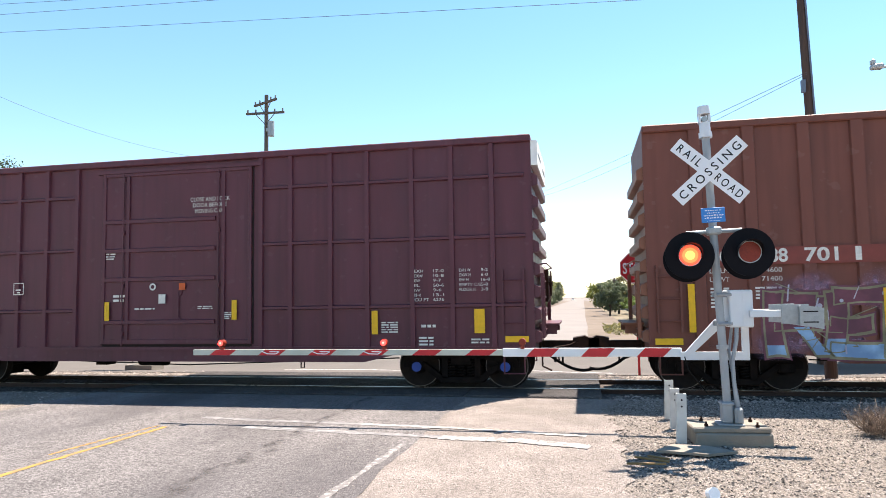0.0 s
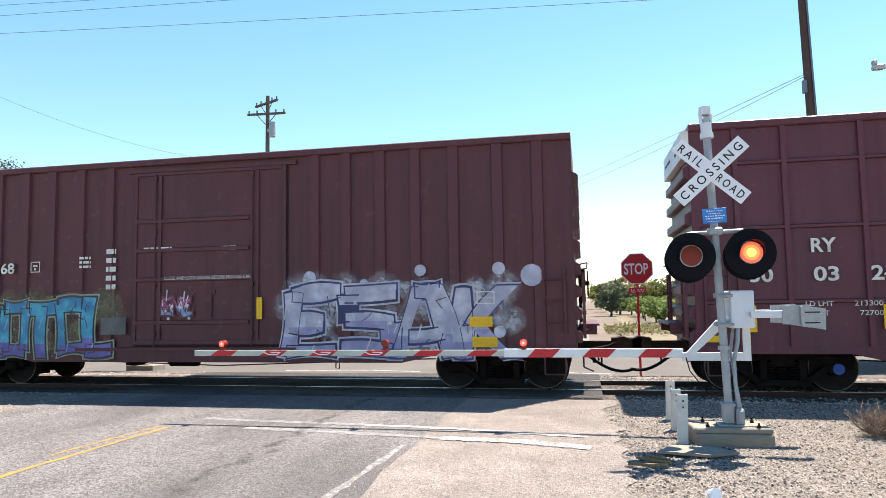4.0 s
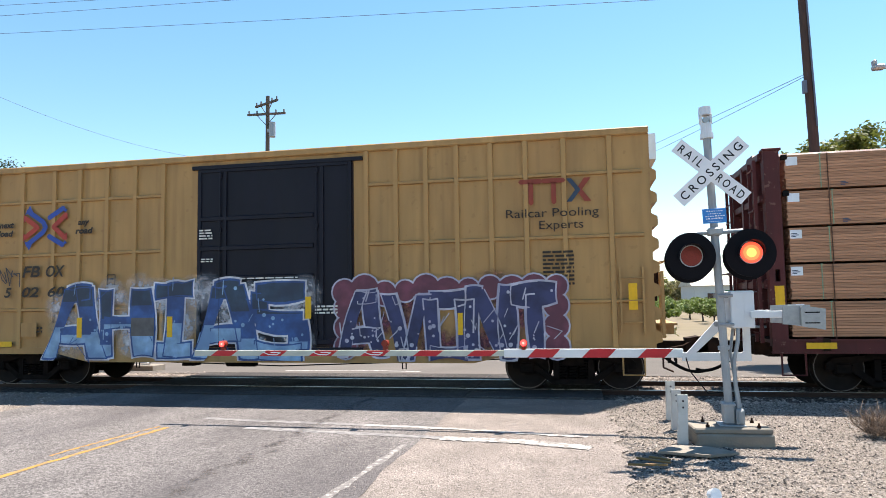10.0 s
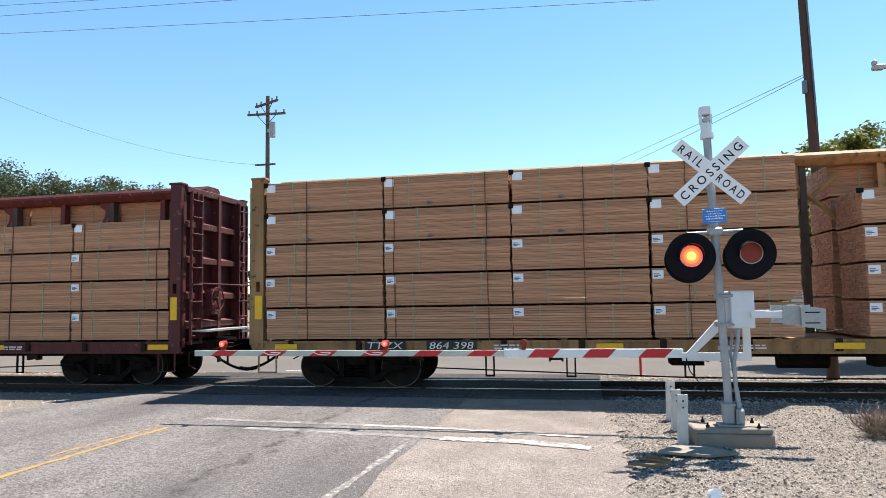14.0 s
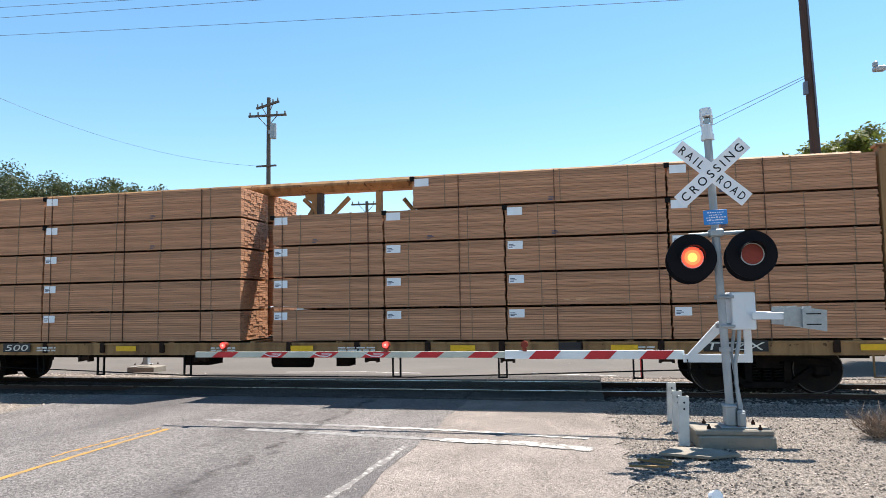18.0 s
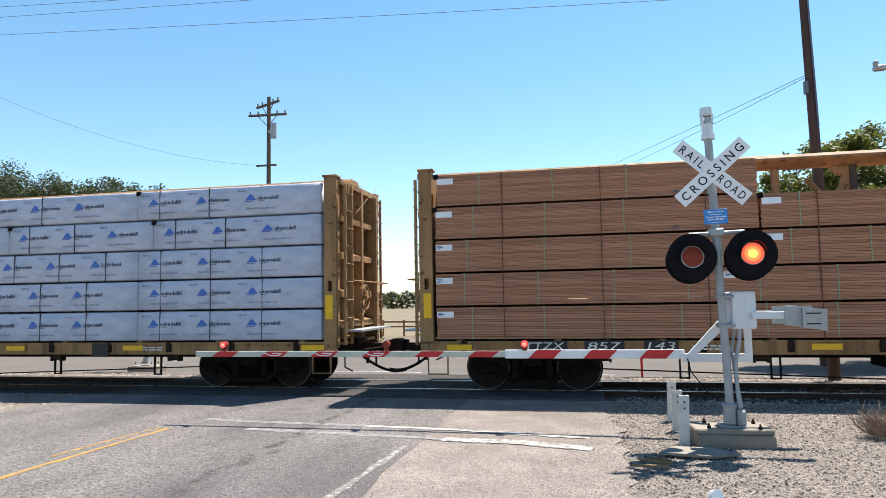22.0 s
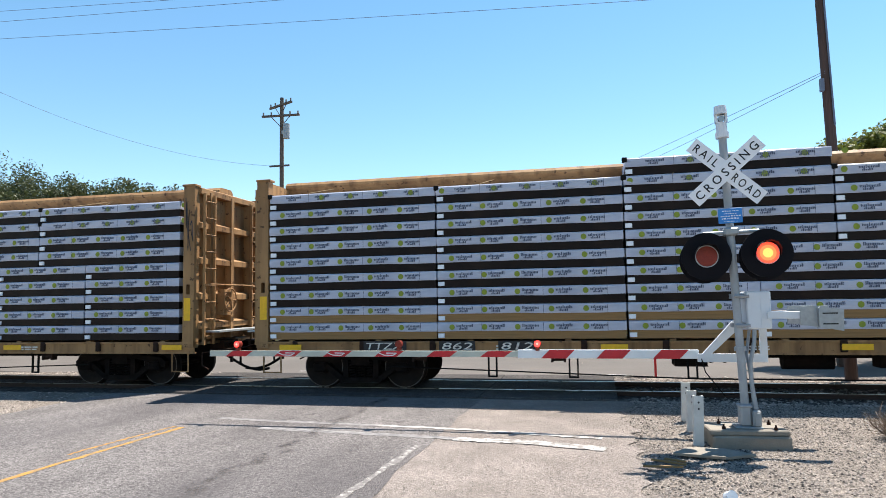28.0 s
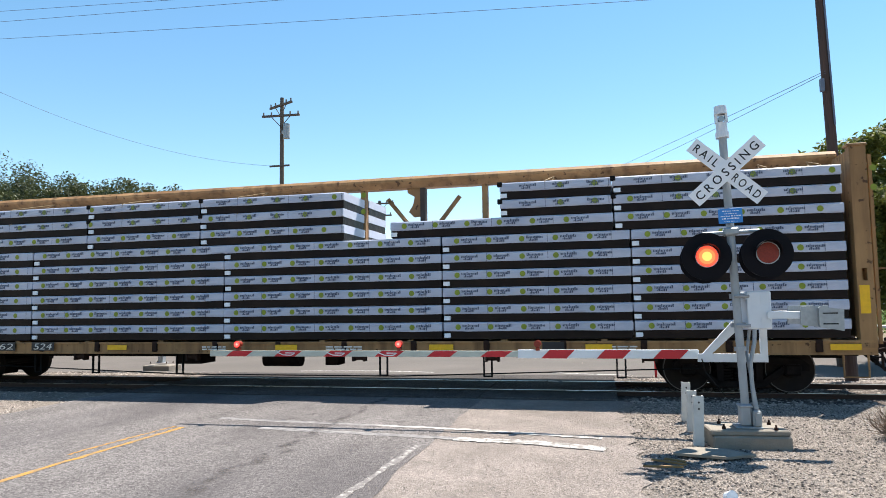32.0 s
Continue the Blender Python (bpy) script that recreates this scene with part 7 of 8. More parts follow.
def post_build(h):
    def build(bm):
        # channel section with bolt holes
        prism_z(bm, ((-0.06, -0.03), (0.06, -0.03), (0.06, 0.04), (0.045, 0.04), (0.045, -0.015), (-0.045, -0.015), (-0.045, 0.04), (-0.06, 0.04)), -0.02, h)
    return build


for x, y, h in ((1.16, 9.05, 0.6), (1.2, 10.0, 0.54), (1.22, 10.8, 0.56)):
    p = thing("guard_post", "short pale steel guard post beside the signal", "post", "guard posts", bm=shared(("guard_post", h), post_build(h), post_white), m=pose(x, y, 0, 0, 1.5, 8))
    bm = bmesh.new()
    for z in (h - 0.08, h - 0.16):
        flat(bm, [(px, z + pz) for px, pz in dish(10, 0.013)], -0.0315)
    part("bolt_holes", bm, lamp_black, p)
bm = bmesh.new()
prism_z(bm, ((-0.45, -0.1), (-0.2, 0.2), (0.2, 0.16), (0.48, -0.08), (0.1, -0.24)), 0.0, 0.03)
thing("concrete_slab", "broken flat concrete slab lying on the gravel", "slab", bm=bm, mat=concrete, m=pose(1.22, 8.5, 0.004, 2, 1, 6))
for x, y, a, l in ((0.62, 7.78, 4, 0.42), (0.7, 8.0, -28, 0.4), (0.78, 8.1, 150, 0.25)):
    bm = bmesh.new()
    cbx(bm, -l / 2, l / 2, -0.018, 0.018, 0.0, 0.022, 0.004)
    thing("broken_lath", "broken weathered wooden lath on the gravel", "wood scrap", "wood scraps", bm=bm, mat=wood_brown, m=pose(x, y, 0.0, 0, 0, a))
bm = bmesh.new()
rod(bm, (0, 0, 0), (0, 0, 0.07), 0.05, 12, 0.062)
thing("paper_cup", "crushed white paper cup on the gravel", "litter", bm=bm, mat=paper, m=pose(1.08, 6.66, 0.02, 75, 0, 30))
rng = random.Random(60)
bm = bmesh.new()
for i in range(420):
    a, b = rng.uniform(0, 2 * math.pi), rng.uniform(0.05, 1.0)
    p = Vector((rng.uniform(-0.2, 0.2), rng.uniform(-0.2, 0.2), 0.02))
    for k in range(3):
        q = p + Vector((math.cos(a) * 0.12 * b + rng.uniform(-0.06, 0.06), math.sin(a) * 0.12 * b + rng.uniform(-0.06, 0.06), rng.uniform(0.0, 0.14)))
        rod(bm, p, q, 0.004, 3, 0.002, False)
        p = q
thing("dry_shrub", "dry brown tumbleweed shrub on the gravel", "shrub", bm=bm, mat=dry_twig, m=pose(3.75, 9.85, 0))


# ---------------------------------------------------------------- stop sign, poles, wires
st = thing("stop_sign", "red stop sign on a thin red post", "stop sign", m=pose(1.38, 18.4, -0.2))
bm = bmesh.new()
prism(bm, octagon(0.44), -0.012, -0.006)
plate = part("sign_plate", bm, sign_white, st, m=pose(0, 0, 2.78))
bm = bmesh.new()
prism(bm, octagon(0.415), -0.0165, -0.013)
part("red_face", bm, sign_red, plate)
part("sign_letters", text_mesh("STOP", 0.28, sign_white, 0.62, bold=0.008), sign_white, plate, m=pose(-0.33, -0.02, -0.14))
bm = bmesh.new()
bx(bm, -0.22, 0.22, -0.012, -0.006, 2.12, 2.28)
plate = part("sub_plate", bm, sign_red, st)
part("sign_letters", text_mesh("ALL WAY", 0.09, sign_white, 0.36), sign_white, plate, m=pose(-0.18, -0.016, 2.155))
bm = bmesh.new()
prism_z(bm, ((-0.03, -0.004), (0.03, -0.004), (0.03, 0.02), (-0.03, 0.02)), -0.1, 2.4)
part("post", bm, sign_red, st)

lp = thing("utility_pole", "leaning dark wooden utility pole behind the track", "utility pole")
bm = bmesh.new()
rod(bm, (5.58, 17.2, -0.4), (5.36, 17.2, 10.5), 0.14, 14, 0.095)
part("shaft", bm, pole_wood, lp)
bm = bmesh.new()
rod(bm, (5.52, 17.08, 5.8), (5.41, 17.08, 10.4), 0.022, 8)
bx(bm, 5.24, 5.32, 16.98, 17.1, 6.6, 6.9)
part("riser_conduit", bm, wire_dark, lp)


def far_pole(x, y, top, mat, arms):
    po = thing("utility_pole", "wooden utility pole with crossarms in the distance", "utility pole", "far utility poles")
    z0 = ground_z(y)
    bm = bmesh.new()
    rod(bm, (x, y, z0 - 0.3), (x, y, top), 0.17, 10, 0.12)
    part("shaft", bm, mat, po)
    for dz, half, turn in arms:
        bm = bmesh.new()
        c, s = math.cos(radians(turn)), math.sin(radians(turn))
        t = bmesh.new()
        bx(t, -half, half, -0.06, 0.06, -0.06, 0.06)
        for sx in (-1, 1):
            rod(t, (sx * half * 0.5, 0, -0.05), (0, 0, -0.7), 0.025, 5)
        merge(bm, t, pose(x, y - 0.16, top - dz, 0, 0, turn))
        arm = part("crossarm", bm, mat, po)
        for sx in (-0.92, -0.5, 0.5, 0.92):
            bm = bmesh.new()
            rod(bm, (x + sx * half * c, y - 0.16 + sx * half * s, top - dz + 0.06), (x + sx * half * c, y - 0.16 + sx * half * s, top - dz + 0.24), 0.05, 8)
            part("insulator", bm, insulator, arm)
    return po, z0


po, _ = far_pole(-18.5, 37.0, 14.4, pole_far, ((0.5, 1.1, -28), (1.15, 1.2, 4), ))
bm = bmesh.new()
rod(bm, (-18.1, 36.8, 11.8), (-18.1, 36.8, 12.7), 0.2, 12)
bx(bm, -18.4, -18.1, 36.75, 36.9, 12.1, 12.3)
part("transformer", bm, galvanised, po, "grey can transformer")
bm = bmesh.new()
bx(bm, -19.2, -17.9, 36.75, 36.85, 10.1, 10.2)
part("lower_arm", bm, pole_far, po)
far_pole(-16.6, 50.0, 9.8, pole_far, ((0.25, 1.2, 5), (1.2, 1.0, 5)))
far_pole(-11.6, 96.0, 8.9, pole_far, ((0.7, 1.0, 8),))
far_pole(4.9, 110.0, 4.8, pole_far, ((0.5, 0.4, 10),))
far_pole(-40.0, 160.0, 9.0, pole_far, ((0.5, 1.1, 10),))


def wire(name, p, q, sag, r):
    bm = bmesh.new()
    p, q = Vector(p), Vector(q)
    pts = []
    n = 24
    for i in range(n + 1):
        t = i / n
        v = p.lerp(q, t)
        v.z -= sag * 4 * t * (1 - t)
        pts.append(v)
    pipe(bm, pts, r, 5)
    return thing("overhead_wire", "thin dark overhead wire against the sky", "wire", "overhead wires", bm=bm, mat=wire_dark)


wire("w", (-36.0, 20.0, 12.76), (9.0, 20.0, 10.2), 0.08, 0.008)
wire("w", (-36.0, 20.0, 13.2), (9.0, 20.0, 11.1), 0.0, 0.008)
wire("w", (-36.0, 20.0, 13.8), (9.0, 20.0, 11.1), 0.0, 0.008)
wire("w", (-30.5, 20.0, 14.6), (-18.6, 36.9, 10.15), 1.6, 0.008)
wire("w", (5.38, 17.1, 7.1), (-4.0, 60.0, 11.0), 0.1, 0.008)
wire("w", (5.38, 17.1, 7.05), (-3.9, 61.0, 10.9), 0.35, 0.008)

sl = thing("street_lamp", "grey street lamp arm reaching over the cross street", "street lamp")
bm = bmesh.new()
rod(bm, (9.6, 18.6, -0.3), (9.6, 18.6, 8.4), 0.09, 12, 0.06)
part("pole", bm, galvanised, sl)
bm = bmesh.new()
pipe(bm, [(9.6, 18.6, 8.2), (8.6, 18.2, 8.0), (7.5, 17.6, 7.25), (6.95, 17.1, 7.08)], 0.035, 8)
part("arm", bm, galvanised, sl)
bm = bmesh.new()
cbx(bm, 6.74, 7.0, 16.92, 17.12, 7.02, 7.14, 0.03)
cbx(bm, 6.74, 6.84, 16.95, 17.09, 7.12, 7.26, 0.03)
part("head", bm, galvanised, sl)


# ---------------------------------------------------------------- trees and distance
def tree(x, y, height, spread, leaf, label, seed, clumps=40, per=70, size=0.16, low=0.3, group="trees"):
    rng = random.Random(seed)
    z0 = ground_z(y)
    tr = thing("tree", label, "tree", group, m=pose(x, y, z0))
    bm = bmesh.new()
    ends = []
    r = height * 0.028
    rod(bm, (0, 0, -0.2), (0.08 * height * rng.uniform(-0.5, 0.5), 0, height * 0.32), r * 1.3, 9, r)
    fork = Vector((0, 0, height * 0.28))
    for i in range(8):
        a = i * 2.4 + rng.uniform(-0.4, 0.4)
        tip = Vector((math.cos(a) * spread * rng.uniform(0.35, 0.75), math.sin(a) * spread * rng.uniform(0.35, 0.75), height * rng.uniform(0.5, 0.92)))
        mid = fork.lerp(tip, 0.5) + Vector((rng.uniform(-0.3, 0.3), rng.uniform(-0.3, 0.3), 0.1)) * height * 0.06
        rod(bm, fork, mid, r * 0.6, 6, r * 0.38, False)
        rod(bm, mid, tip, r * 0.38, 6, r * 0.12, False)
        ends += [mid, tip]
    part("trunk", bm, bark, tr)
    verts, faces = [], []
    cs = []
    for i in range(clumps):
        if i < len(ends):
            c = ends[i]
        else:
            a, b = rng.uniform(0, 2 * math.pi), rng.uniform(-1, 1)
            q = rng.random() ** 0.45
            c = Vector((math.cos(a) * spread * q * math.sqrt(1 - b * b * 0.8), math.sin(a) * spread * q * math.sqrt(1 - b * b * 0.8), height * (low + (1 - low) * 0.5 + (0.5 - low * 0.5) * b * q)))
        cs.append((c, spread * rng.uniform(0.16, 0.34)))
    for c, cr in cs:
        for _ in range(per):
            d = Vector((rng.gauss(0, 1), rng.gauss(0, 1), rng.gauss(0, 0.7)))
            if d.length > 1.9:
                d *= 1.9 / d.length
            p = c + d * cr * 0.45
            if p.z < height * low * 0.8:
                continue
            s = size * rng.uniform(0.6, 1.4)
            u = Vector((rng.uniform(-1, 1), rng.uniform(-1, 1), rng.uniform(-0.6, 0.6))).normalized()
            v = u.orthogonal().normalized()
            w = u.cross(v) * rng.uniform(-1, 1) + v
            w.normalize()
            b = len(verts)
            verts += [p - u * s, p + w * s * 0.45, p + u * s, p - w * s * 0.45]
            faces.append((b, b + 1, b + 2, b + 3))
    me = bpy.data.meshes.new("crown")
    me.from_pydata(verts, [], faces)
    me.materials.append(leaf)
    part("crown", me, leaf, tr)
    return tr


OAK = "broad olive green tree beyond the track"
tree(7.6, 23.8, 7.7, 2.0, leaf_oak, "leafy green tree behind the track", 71, 130, 330, 0.085, 0.22)
tree(11.2, 25.2, 8.1, 3.0, leaf_oak, "leafy green tree behind the track", 72, 170, 380, 0.085, 0.2)
for i, (x, y, h, sp) in enumerate(((-41, 39, 12.4, 4.6), (-37.3, 40, 12.2, 4.2), (-34.6, 41.5, 11.8, 4.0), (-32.2, 43, 11.3, 3.6), (-45.2, 38, 15.4, 4.6), (-30.6, 45, 11.0, 3.2), (-39, 44, 12.4, 3.8), (-35.8, 45, 12.2, 3.6), (-29.4, 47, 10.6, 3.0))):
    tree(x, y, h, sp, leaf_dark, OAK, 80 + i, 150, 320, 0.1, 0.15)
tree(-17.6, 36.5, 7.4, 2.1, leaf_dark, "dark green tree across the cross street", 90, 40, 110, 0.17, 0.15)
tree(-18.0, 121.0, 7.6, 4.3, leaf_olive, "round dark olive tree beside the far road", 92, 120, 260, 0.17, 0.16)
tree(-13.6, 125.0, 7.4, 4.2, leaf_olive, "round dark olive tree beside the far road", 93, 120, 260, 0.17, 0.14)
for i, y in enumerate((134, 144, 156, 170, 188, 208, 236, 270)):
    tree(-11.0 + 0.5 * math.sin(i * 2.3), y, 6.2 + 0.8 * math.sin(i * 1.3) + 0.012 * (y - 134), 3.8 + 0.3 * math.cos(i), leaf_olive, "grey green roadside tree along the far road", 100 + i, 80, 190, 0.19, 0.03)
tree(-12.5, 182.0, 11.0, 5.0, leaf_oak, "tall green tree behind the roadside trees", 99, 90, 190, 0.24, 0.1)
for i, (x, y, h, sp) in enumerate(((3.4, 92, 4.4, 1.7), (5.0, 101, 5.0, 2.0), (4.2, 120, 5.2, 2.2))):
    tree(x, y, h, sp, leaf_olive, "bushy grey green tree beside the far road", 110 + i, 50, 130, 0.16, 0.05)
# orchard rows on the dry ground beside the far road
orchard_rng = random.Random(160)
for row, x0 in enumerate((6.6, 11.4, 16.4)):
    for i in range(9):
        y = 57.5 + row * 2 + i * 5.6
        tree(x0 + orchard_rng.uniform(-0.4, 0.4), y + orchard_rng.uniform(-0.5, 0.5), orchard_rng.uniform(2.2, 2.7), orchard_rng.uniform(1.4, 1.7), orchard_leaf,
             "small green orchard tree on dry ground", 161 + row * 20 + i, 34 if row == 0 else 22, 70, 0.13, 0.3, "orchard trees")
for i, (x, y, h, sp) in enumerate(((4.0, 150, 5.4, 4.2), (9.5, 146, 6.6, 3.6), (15.0, 150, 6.4, 3.8), (20.5, 148, 6.2, 3.6))):
    tree(x, y, h, sp, leaf_dry if i % 2 else leaf_oak, "tall grey green tree behind the orchard", 230 + i, 60, 120, 0.22, 0.05, "roadside trees")
tk = thing("storage_tank", "white cylindrical tank behind the orchard", "tank", m=pose(6.3, 118, ground_z(118)))
bm = bmesh.new()
rod(bm, (-1.6, 0, 1.0), (1.6, 0, 1.0), 0.8, 16)
part("tank_shell", bm, box_white, tk)
for x in (-1.0, 1.0):
    bm = bmesh.new()
    bx(bm, x - 0.15, x + 0.15, -0.6, 0.6, 0.0, 0.5)
    part("tank_saddle", bm, concrete, tk)


def hedge(name, label, x0, x1, y, h, depth, leaf, seed, n, size):
    rng = random.Random(seed)
    verts, faces = [], []
    z0 = ground_z(y)
    for _ in range(n):
        x = rng.uniform(x0, x1)
        hh = h * (0.75 + 0.35 * noise.noise((x * 0.35, seed, 0)))
        p = Vector((x, y + rng.gauss(0, depth), z0 + hh * rng.random() ** 0.6))
        s = size * rng.uniform(0.6, 1.4)
        u = Vector((rng.uniform(-1, 1), rng.uniform(-1, 1), rng.uniform(-1, 1))).normalized()
        w = u.orthogonal().normalized()
        b = len(verts)
        verts += [p - u * s, p + w * s * 0.5, p + u * s, p - w * s * 0.5]
        faces.append((b, b + 1, b + 2, b + 3))
    me = bpy.data.meshes.new(name)
    me.from_pydata(verts, [], faces)
    me.materials.append(leaf)
    return tagged(new(name, me), label, "vegetation", kind="stuff")


for i in range(7):
    hedge("vine_row", "row of green vines beyond the cross street", 13, 90, 42 + i * 4.0, 1.7, 0.25, leaf_vine, 140 + i, 5200, 0.16)
hedge("far_woods", "distant grey green tree line", -260, -25, 230, 7, 3, leaf_dark, 150, 7000, 1.1)
hedge("far_woods", "distant grey green tree line", 20, 300, 240, 9, 3, leaf_dark, 151, 8000, 1.1)
hedge("dry_weeds", "pale dry weeds along the far verge", -60, -12, 38, 0.5, 1.0, leaf_dry, 152, 5000, 0.12)
hedge("dry_weeds", "pale dry weeds along the far road", 1.5, 6, 52, 0.5, 3.0, leaf_dry, 153, 1500, 0.14)

bl = thing("warehouse", "long pale metal warehouse beyond the vines", "building")
bm = bmesh.new()
bx(bm, 18, 62, 118, 134, -0.8, 3.6)
part("wall", bm, wall_pale, bl)
bm = bmesh.new()
prism_x(bm, ((117.4, 3.5), (134.6, 3.5), (126, 5.2)), 17.5, 62.5)
part("roof", bm, roof_metal, bl)
for i in range(8):
    bm = bmesh.new()
    bx(bm, 20 + i * 5, 22.4 + i * 5, 117.93, 118.02, 0.6, 2.2)
    part("window", bm, glass_dark, bl)
sn = thing("street_name_sign", "green street name sign on a thin post", "street sign", m=pose(7.4, 36.0, -0.7))
bm = bmesh.new()
rod(bm, (0, 0, 0), (0, 0, 2.8), 0.03, 6)
part("post", bm, galvanised, sn)
bm = bmesh.new()
bx(bm, -0.45, 0.45, -0.01, 0.01, 2.55, 2.8)
pl = part("plate", bm, sign_green, sn)
bm = bmesh.new()
bars(bm, -0.3, 2.62, 0.6, 0.1, -0.013, 1, 0.1, seed=5)
part("plate_print", bm, sign_white, pl)
# cargo trailer standing beyond the cross street
tl = thing("cargo_trailer", "white cargo trailer with a red and white stripe", "trailer", m=pose(-23.6, 53.0, ground_z(53)))
bm = bmesh.new()
cbx(bm, -3.2, 3.2, -1.15, 1.15, 0.45, 2.4, 0.04)
part("trailer_body", bm, box_white, tl)
for i in range(8):
    bm = bmesh.new()
    bx(bm, -3.1 + i * 0.8, -2.7 + i * 0.8, -1.158, -1.15, 0.5, 0.72)
    part("stripe", bm, sign_red, tl)
for x in (0.6, 1.5):
    for sy in (-1, 1):
        bm = bmesh.new()
        rod(bm, (x, sy * 0.85, 0.36), (x, sy * 1.1, 0.36), 0.36, 18)
        part("wheel", bm, rubber, tl)
# board fence across the dry field
fc = thing("board_fence", "pale board fence along the field", "fence")
for i in range(16):
    bm = bmesh.new()
    bx(bm, -34 + i * 1.6, -33.88 + i * 1.6, 47.9, 48.0, -0.8, 0.5)
    part("fence_post", bm, wood_brown, fc)
for z in (0.0, 0.35):
    bm = bmesh.new()
    bx(bm, -34, -10, 47.86, 47.9, z - 0.06, z + 0.06)
    part("fence_rail", bm, wood_brown, fc)


# ---------------------------------------------------------------- vehicles waiting beyond the crossing
def vehicle(name, label, category, paint, length, width, height, van, m):
    v = thing(name, label, category, "waiting vehicles", m=m)
    L, W, H = length / 2, width / 2, height
    hood = 0.52 if van else 0.5
    low = [(-L, 0.28), (-L, hood * H * 0.72), (-L * 0.94, hood * H), (-L * 0.5, hood * H * 1.1), (L * 0.8, hood * H * 1.14), (L * 0.97, hood * H), (L, 0.4), (L * 0.97, 0.26), (-L * 0.97, 0.22)]
    bm = bmesh.new()
    prof = [(x, z) for x, z in low]
    cols = []
    for s in (-1, -0.86, 0.86, 1):
        cols.append([bm.verts.new((x * (0.985 if abs(s) == 1 else 1), s * W, z - (0.03 if abs(s) == 1 and z > 0.5 else 0))) for x, z in prof])
    for a, b in zip(cols, cols[1:]):
        for i in range(len(prof)):
            j = (i + 1) % len(prof)
            bm.faces.new((a[i], a[j], b[j], b[i]))
    bm.faces.new(cols[0])
    bm.faces.new(cols[-1][::-1])
    body = part("body", bm, paint, v)
    bm = bmesh.new()
    roof0, roof1 = (-L * 0.18, L * 0.86) if van else (-L * 0.08, L * 0.42)
    base0, base1 = (-L * 0.56, L * 0.95) if van else (-L * 0.5, L * 0.8)
    zb = hood * H * 1.08
    lo = [(base0, -W * 0.93), (base1, -W * 0.93), (base1, W * 0.93), (base0, W * 0.93)]
    hi = [(roof0, -W * 0.76), (roof1, -W * 0.76), (roof1, W * 0.76), (roof0, W * 0.76)]
    A = [bm.verts.new((x, y, zb)) for x, y in lo]
    B = [bm.verts.new((x, y, H - 0.04)) for x, y in hi]
    for i in range(4):
        bm.faces.new((A[i], A[(i + 1) % 4], B[(i + 1) % 4], B[i]))
    bm.faces.new(B)
    part("windows", bm, glass_dark, v)
    bm = bmesh.new()
    cbx(bm, roof0 - 0.04, roof1 + 0.04, -W * 0.78, W * 0.78, H - 0.06, H, 0.025)
    for (x0, y0), (x1, y1) in zip(lo, hi):
        rod(bm, (x0, y0, zb), (x1, y1, H - 0.04), 0.04, 5)
    for xm in ((0.1, 0.42) if van else (0.12,)):
        for s in (-1, 1):
            rod(bm, (L * xm, s * W * 0.935, zb), (L * xm, s * W * 0.77, H - 0.04), 0.04, 5)
    part("roof", bm, paint, v)
    for x in (-L * 0.62, L * 0.6):
        for s in (-1, 1):
            bm = bmesh.new()
            rod(bm, (x, s * W * 0.8, 0.33), (x, s * W * 1.01, 0.33), 0.33, 18)
            wh = part("wheel", bm, rubber, v)
            bm = bmesh.new()
            rod(bm, (x, s * W * 1.0, 0.33), (x, s * W * 1.025, 0.33), 0.2, 12)
            part("rim", bm, galvanised, wh)
    for s in (-1, 1):
        bm = bmesh.new()
        cbx(bm, -L * 1.0, -L * 0.9, s * W * 0.72 - 0.2, s * W * 0.72 + 0.2, hood * H * 0.76, hood * H * 0.92, 0.02)
        part("headlight", bm, box_white, v)
        bm = bmesh.new()
        cbx(bm, base0 + 0.1, base0 + 0.25, s * W * 1.08 - 0.1, s * W * 1.08 + 0.1, zb, zb + 0.15, 0.02)
        part("wing_mirror", bm, paint, v)
    for s in (-1, 1):
        bm = bmesh.new()
        cbx(bm, L * 0.93, L * 1.0, s * W * 0.78 - 0.14, s * W * 0.78 + 0.14, hood * H * 0.84, hood * H * 1.02, 0.02)
        part("tail_light", bm, sign_red, v)
    bm = bmesh.new()
    cbx(bm, L * 0.96, L * 1.01, -W * 0.9, W * 0.9, 0.28, 0.5, 0.02)
    part("rear_bumper", bm, lamp_black, v)
    if van:
        bm = bmesh.new()
        cbx(bm, L * 0.9, L * 0.975, -W * 0.93, W * 0.93, hood * H * 0.9, hood * H * 1.28, 0.03)
        part("tailgate", bm, paint, v)
    bm = bmesh.new()
    cbx(bm, -L * 1.005, -L * 0.95, -W * 0.55, W * 0.55, 0.42, hood * H * 0.74, 0.02)
    part("grille", bm, lamp_black, v)
    return v


sedan = vehicle("sedan", "silver grey sedan waiting beyond the crossing", "car", paint_silver, 4.7, 1.85, 1.46, False, pose(0, 0, 0))
minivan = vehicle("minivan", "dark slate grey minivan crossing on the cross street", "car", paint_blue, 5.1, 1.98, 1.75, True, pose(0, 0, 0))
white_car = vehicle("sedan", "white sedan coming along the far road", "car", paint_white, 4.6, 1.82, 1.48, False, pose(0, 0, 0))
suv = vehicle("suv", "white hatchback car driving away on the far road", "car", paint_white, 4.6, 1.85, 1.66, True, pose(0, 0, 0))



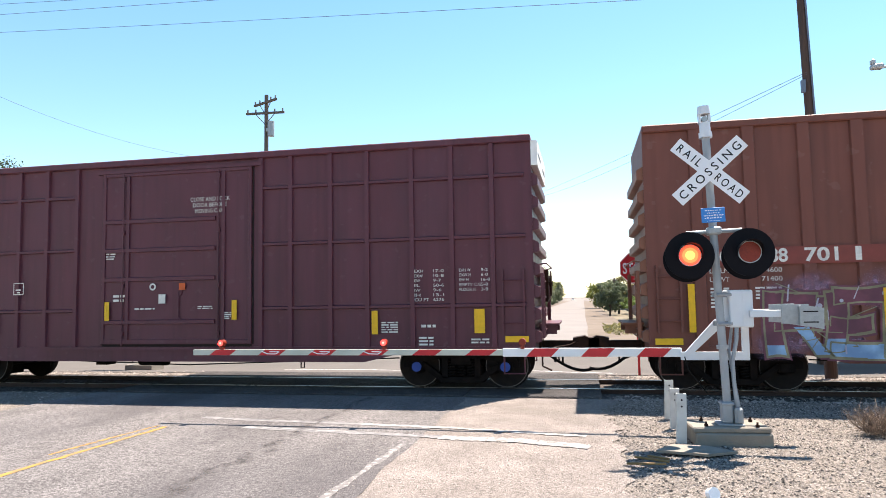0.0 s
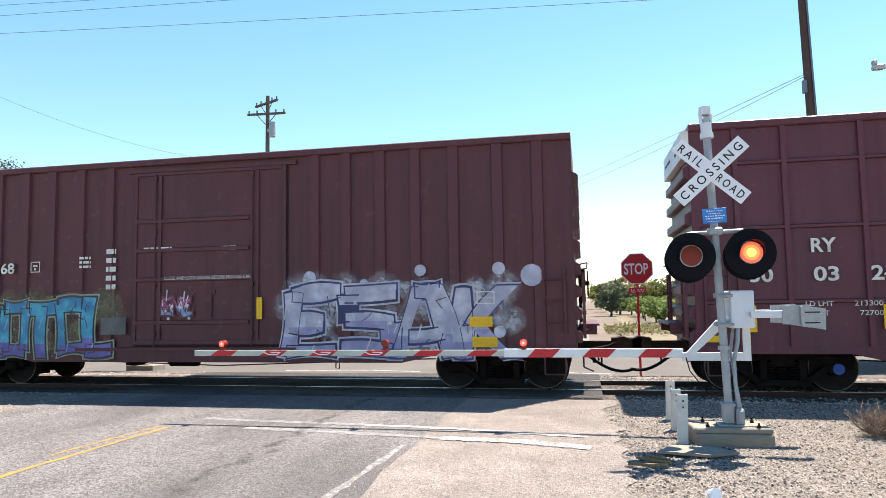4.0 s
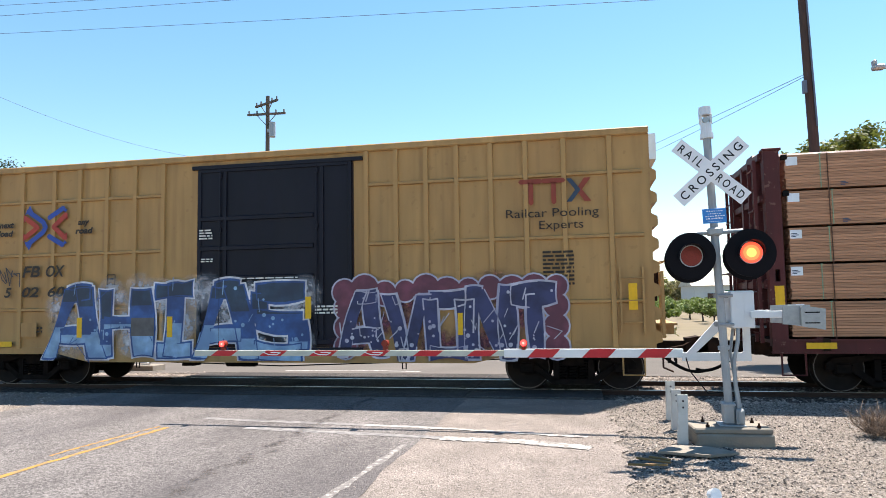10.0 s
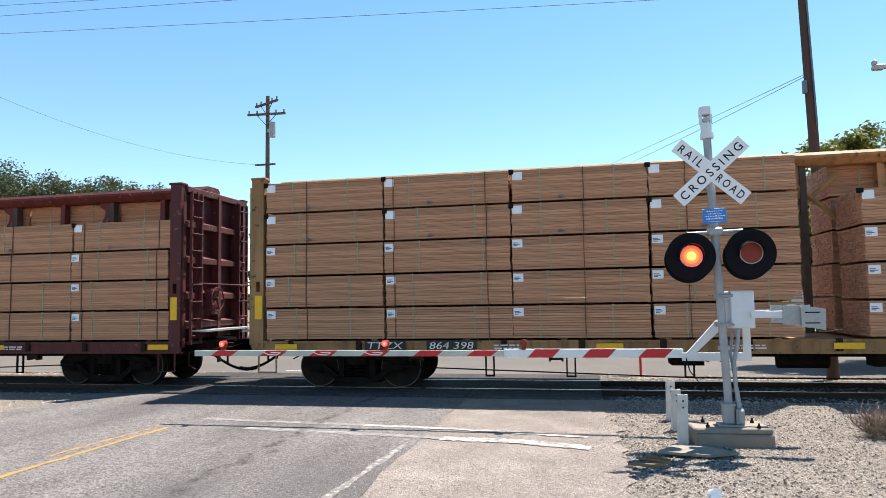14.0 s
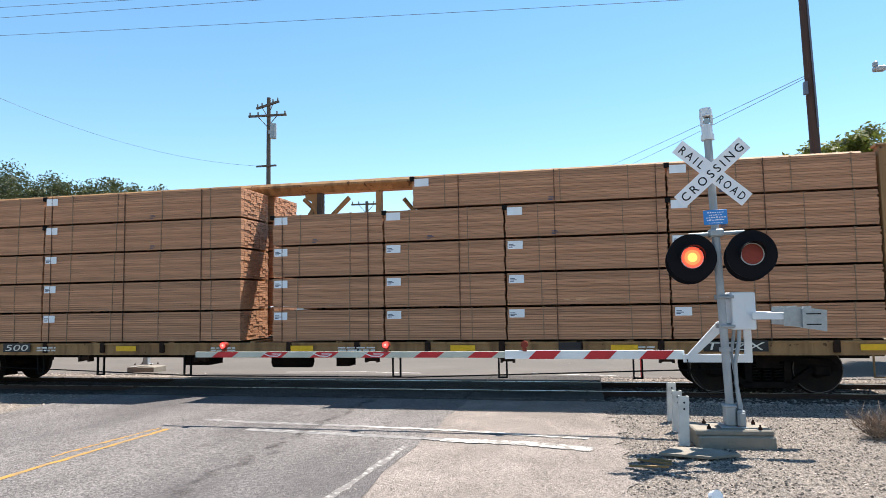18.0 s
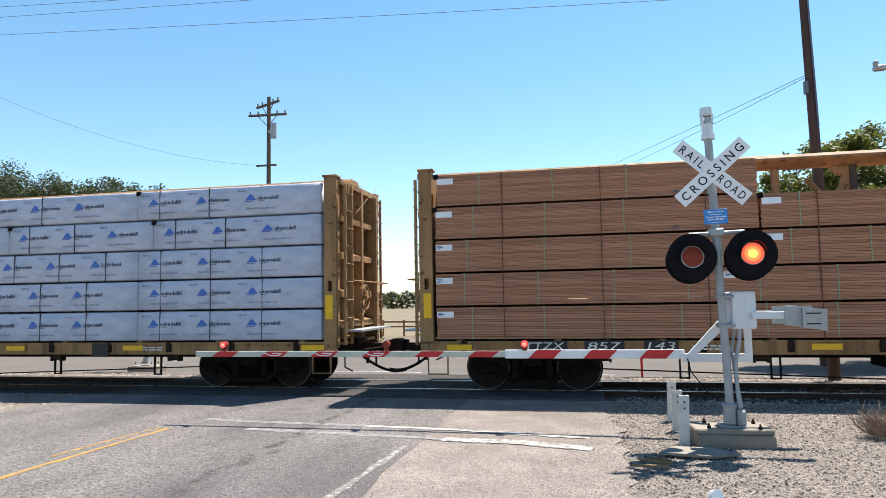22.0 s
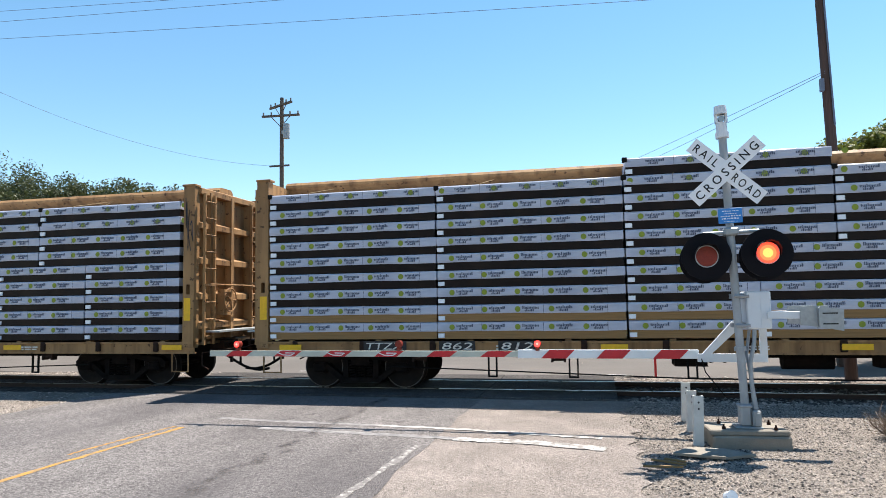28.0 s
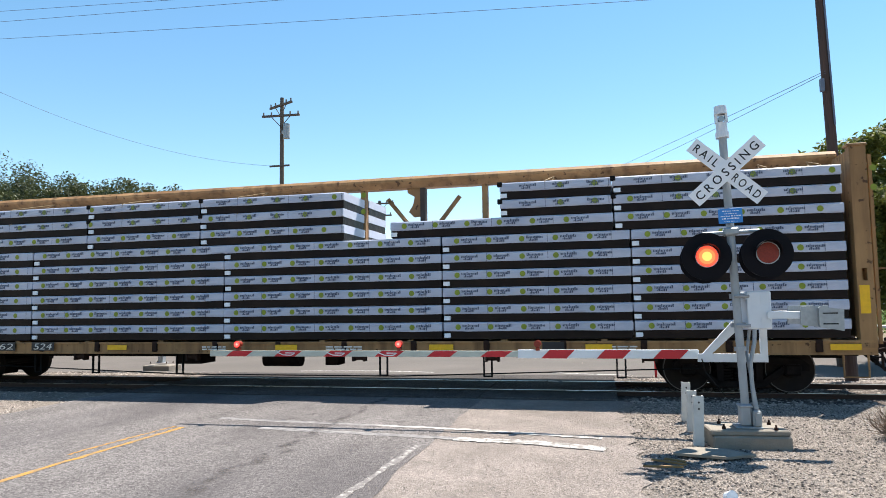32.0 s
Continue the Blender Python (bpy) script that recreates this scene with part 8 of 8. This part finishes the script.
# ---------------------------------------------------------------- everything that moves
def motions():
    for ob, place, y, z, *turn in moving:
        a = turn[0] if turn else 0
        walk(ob, [(t, pose(place - run(t), y, z, 0, 0, a)) for t in RUN_TIMES])
    # wheels roll: 0.457 m radius
    rows = {}
    for dx in (-0.92, 0.92):
        rows[dx] = [(i * 2 / FPS, pose(dx, 0, 0.457, 0, -math.degrees(run(i * 2 / FPS) / 0.457) % 360, 0)) for i in range(int(32 * FPS / 2) + 1)]
    for w, dx in wheels:
        walk(w, rows[dx])
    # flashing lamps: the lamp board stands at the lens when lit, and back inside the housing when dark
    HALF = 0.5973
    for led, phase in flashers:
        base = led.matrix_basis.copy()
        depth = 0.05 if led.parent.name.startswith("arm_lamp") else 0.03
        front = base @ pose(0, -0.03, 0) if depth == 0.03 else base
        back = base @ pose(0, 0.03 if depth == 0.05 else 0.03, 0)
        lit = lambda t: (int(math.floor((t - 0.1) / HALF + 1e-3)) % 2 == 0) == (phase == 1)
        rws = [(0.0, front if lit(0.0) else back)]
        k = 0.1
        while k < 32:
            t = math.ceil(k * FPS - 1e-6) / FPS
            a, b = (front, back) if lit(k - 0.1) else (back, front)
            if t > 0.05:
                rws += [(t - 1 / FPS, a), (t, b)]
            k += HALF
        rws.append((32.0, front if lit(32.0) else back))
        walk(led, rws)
    # road vehicles
    sy = ((0, 103), (2.2, 73), (4.3, 49), (5.5, 42), (6.5, 39.6), (9, 38.8), (12, 38.7), (32, 38.7))
    walk(sedan, [(t, pose(-6.5 if t < 5 else -7.0, y, ground_z(y) + 0.02, 0, 0, 90)) for t, y in sy])
    vy = ((0, -37.75, 32, 180), (4.5, -8.5, 32, 180), (5.0, -5.6, 32.6, 190), (5.4, -4.0, 34.6, 225), (5.8, -3.4, 38, 262), (8.4, -3.2, 64, 270), (13.2, -1.9, 100, 269), (18.8, -1.1, 180, 270), (21.6, -0.9, 230, 270), (24.4, -0.6, 290, 270), (32, 0, 430, 270))
    walk(minivan, [(t, pose(x, y, ground_z(y) + 0.02, 0, 0, a)) for t, x, y, a in vy])
    uy = ((0, 190, 30.5, 0), (20, 58, 30.5, 0), (27.4, 2.5, 30.5, 0), (28.0, -1.2, 31.6, -35), (28.5, -2.8, 33.8, -75), (29.0, -3.5, 41, -89), (30.0, -4.1, 53, -90), (32, -4.4, 76, -90))
    walk(suv, [(t, pose(x, y, ground_z(y) + 0.02, 0, 0, a)) for t, x, y, a in uy])
    wy = ((0, 520), (12, 260), (18, 140), (21.6, 78), (24, 53), (26, 48.5), (32, 48))
    walk(white_car, [(t, pose(-7.7, y, ground_z(y) + 0.02, 0, 0, 90)) for t, y in wy])


motions()
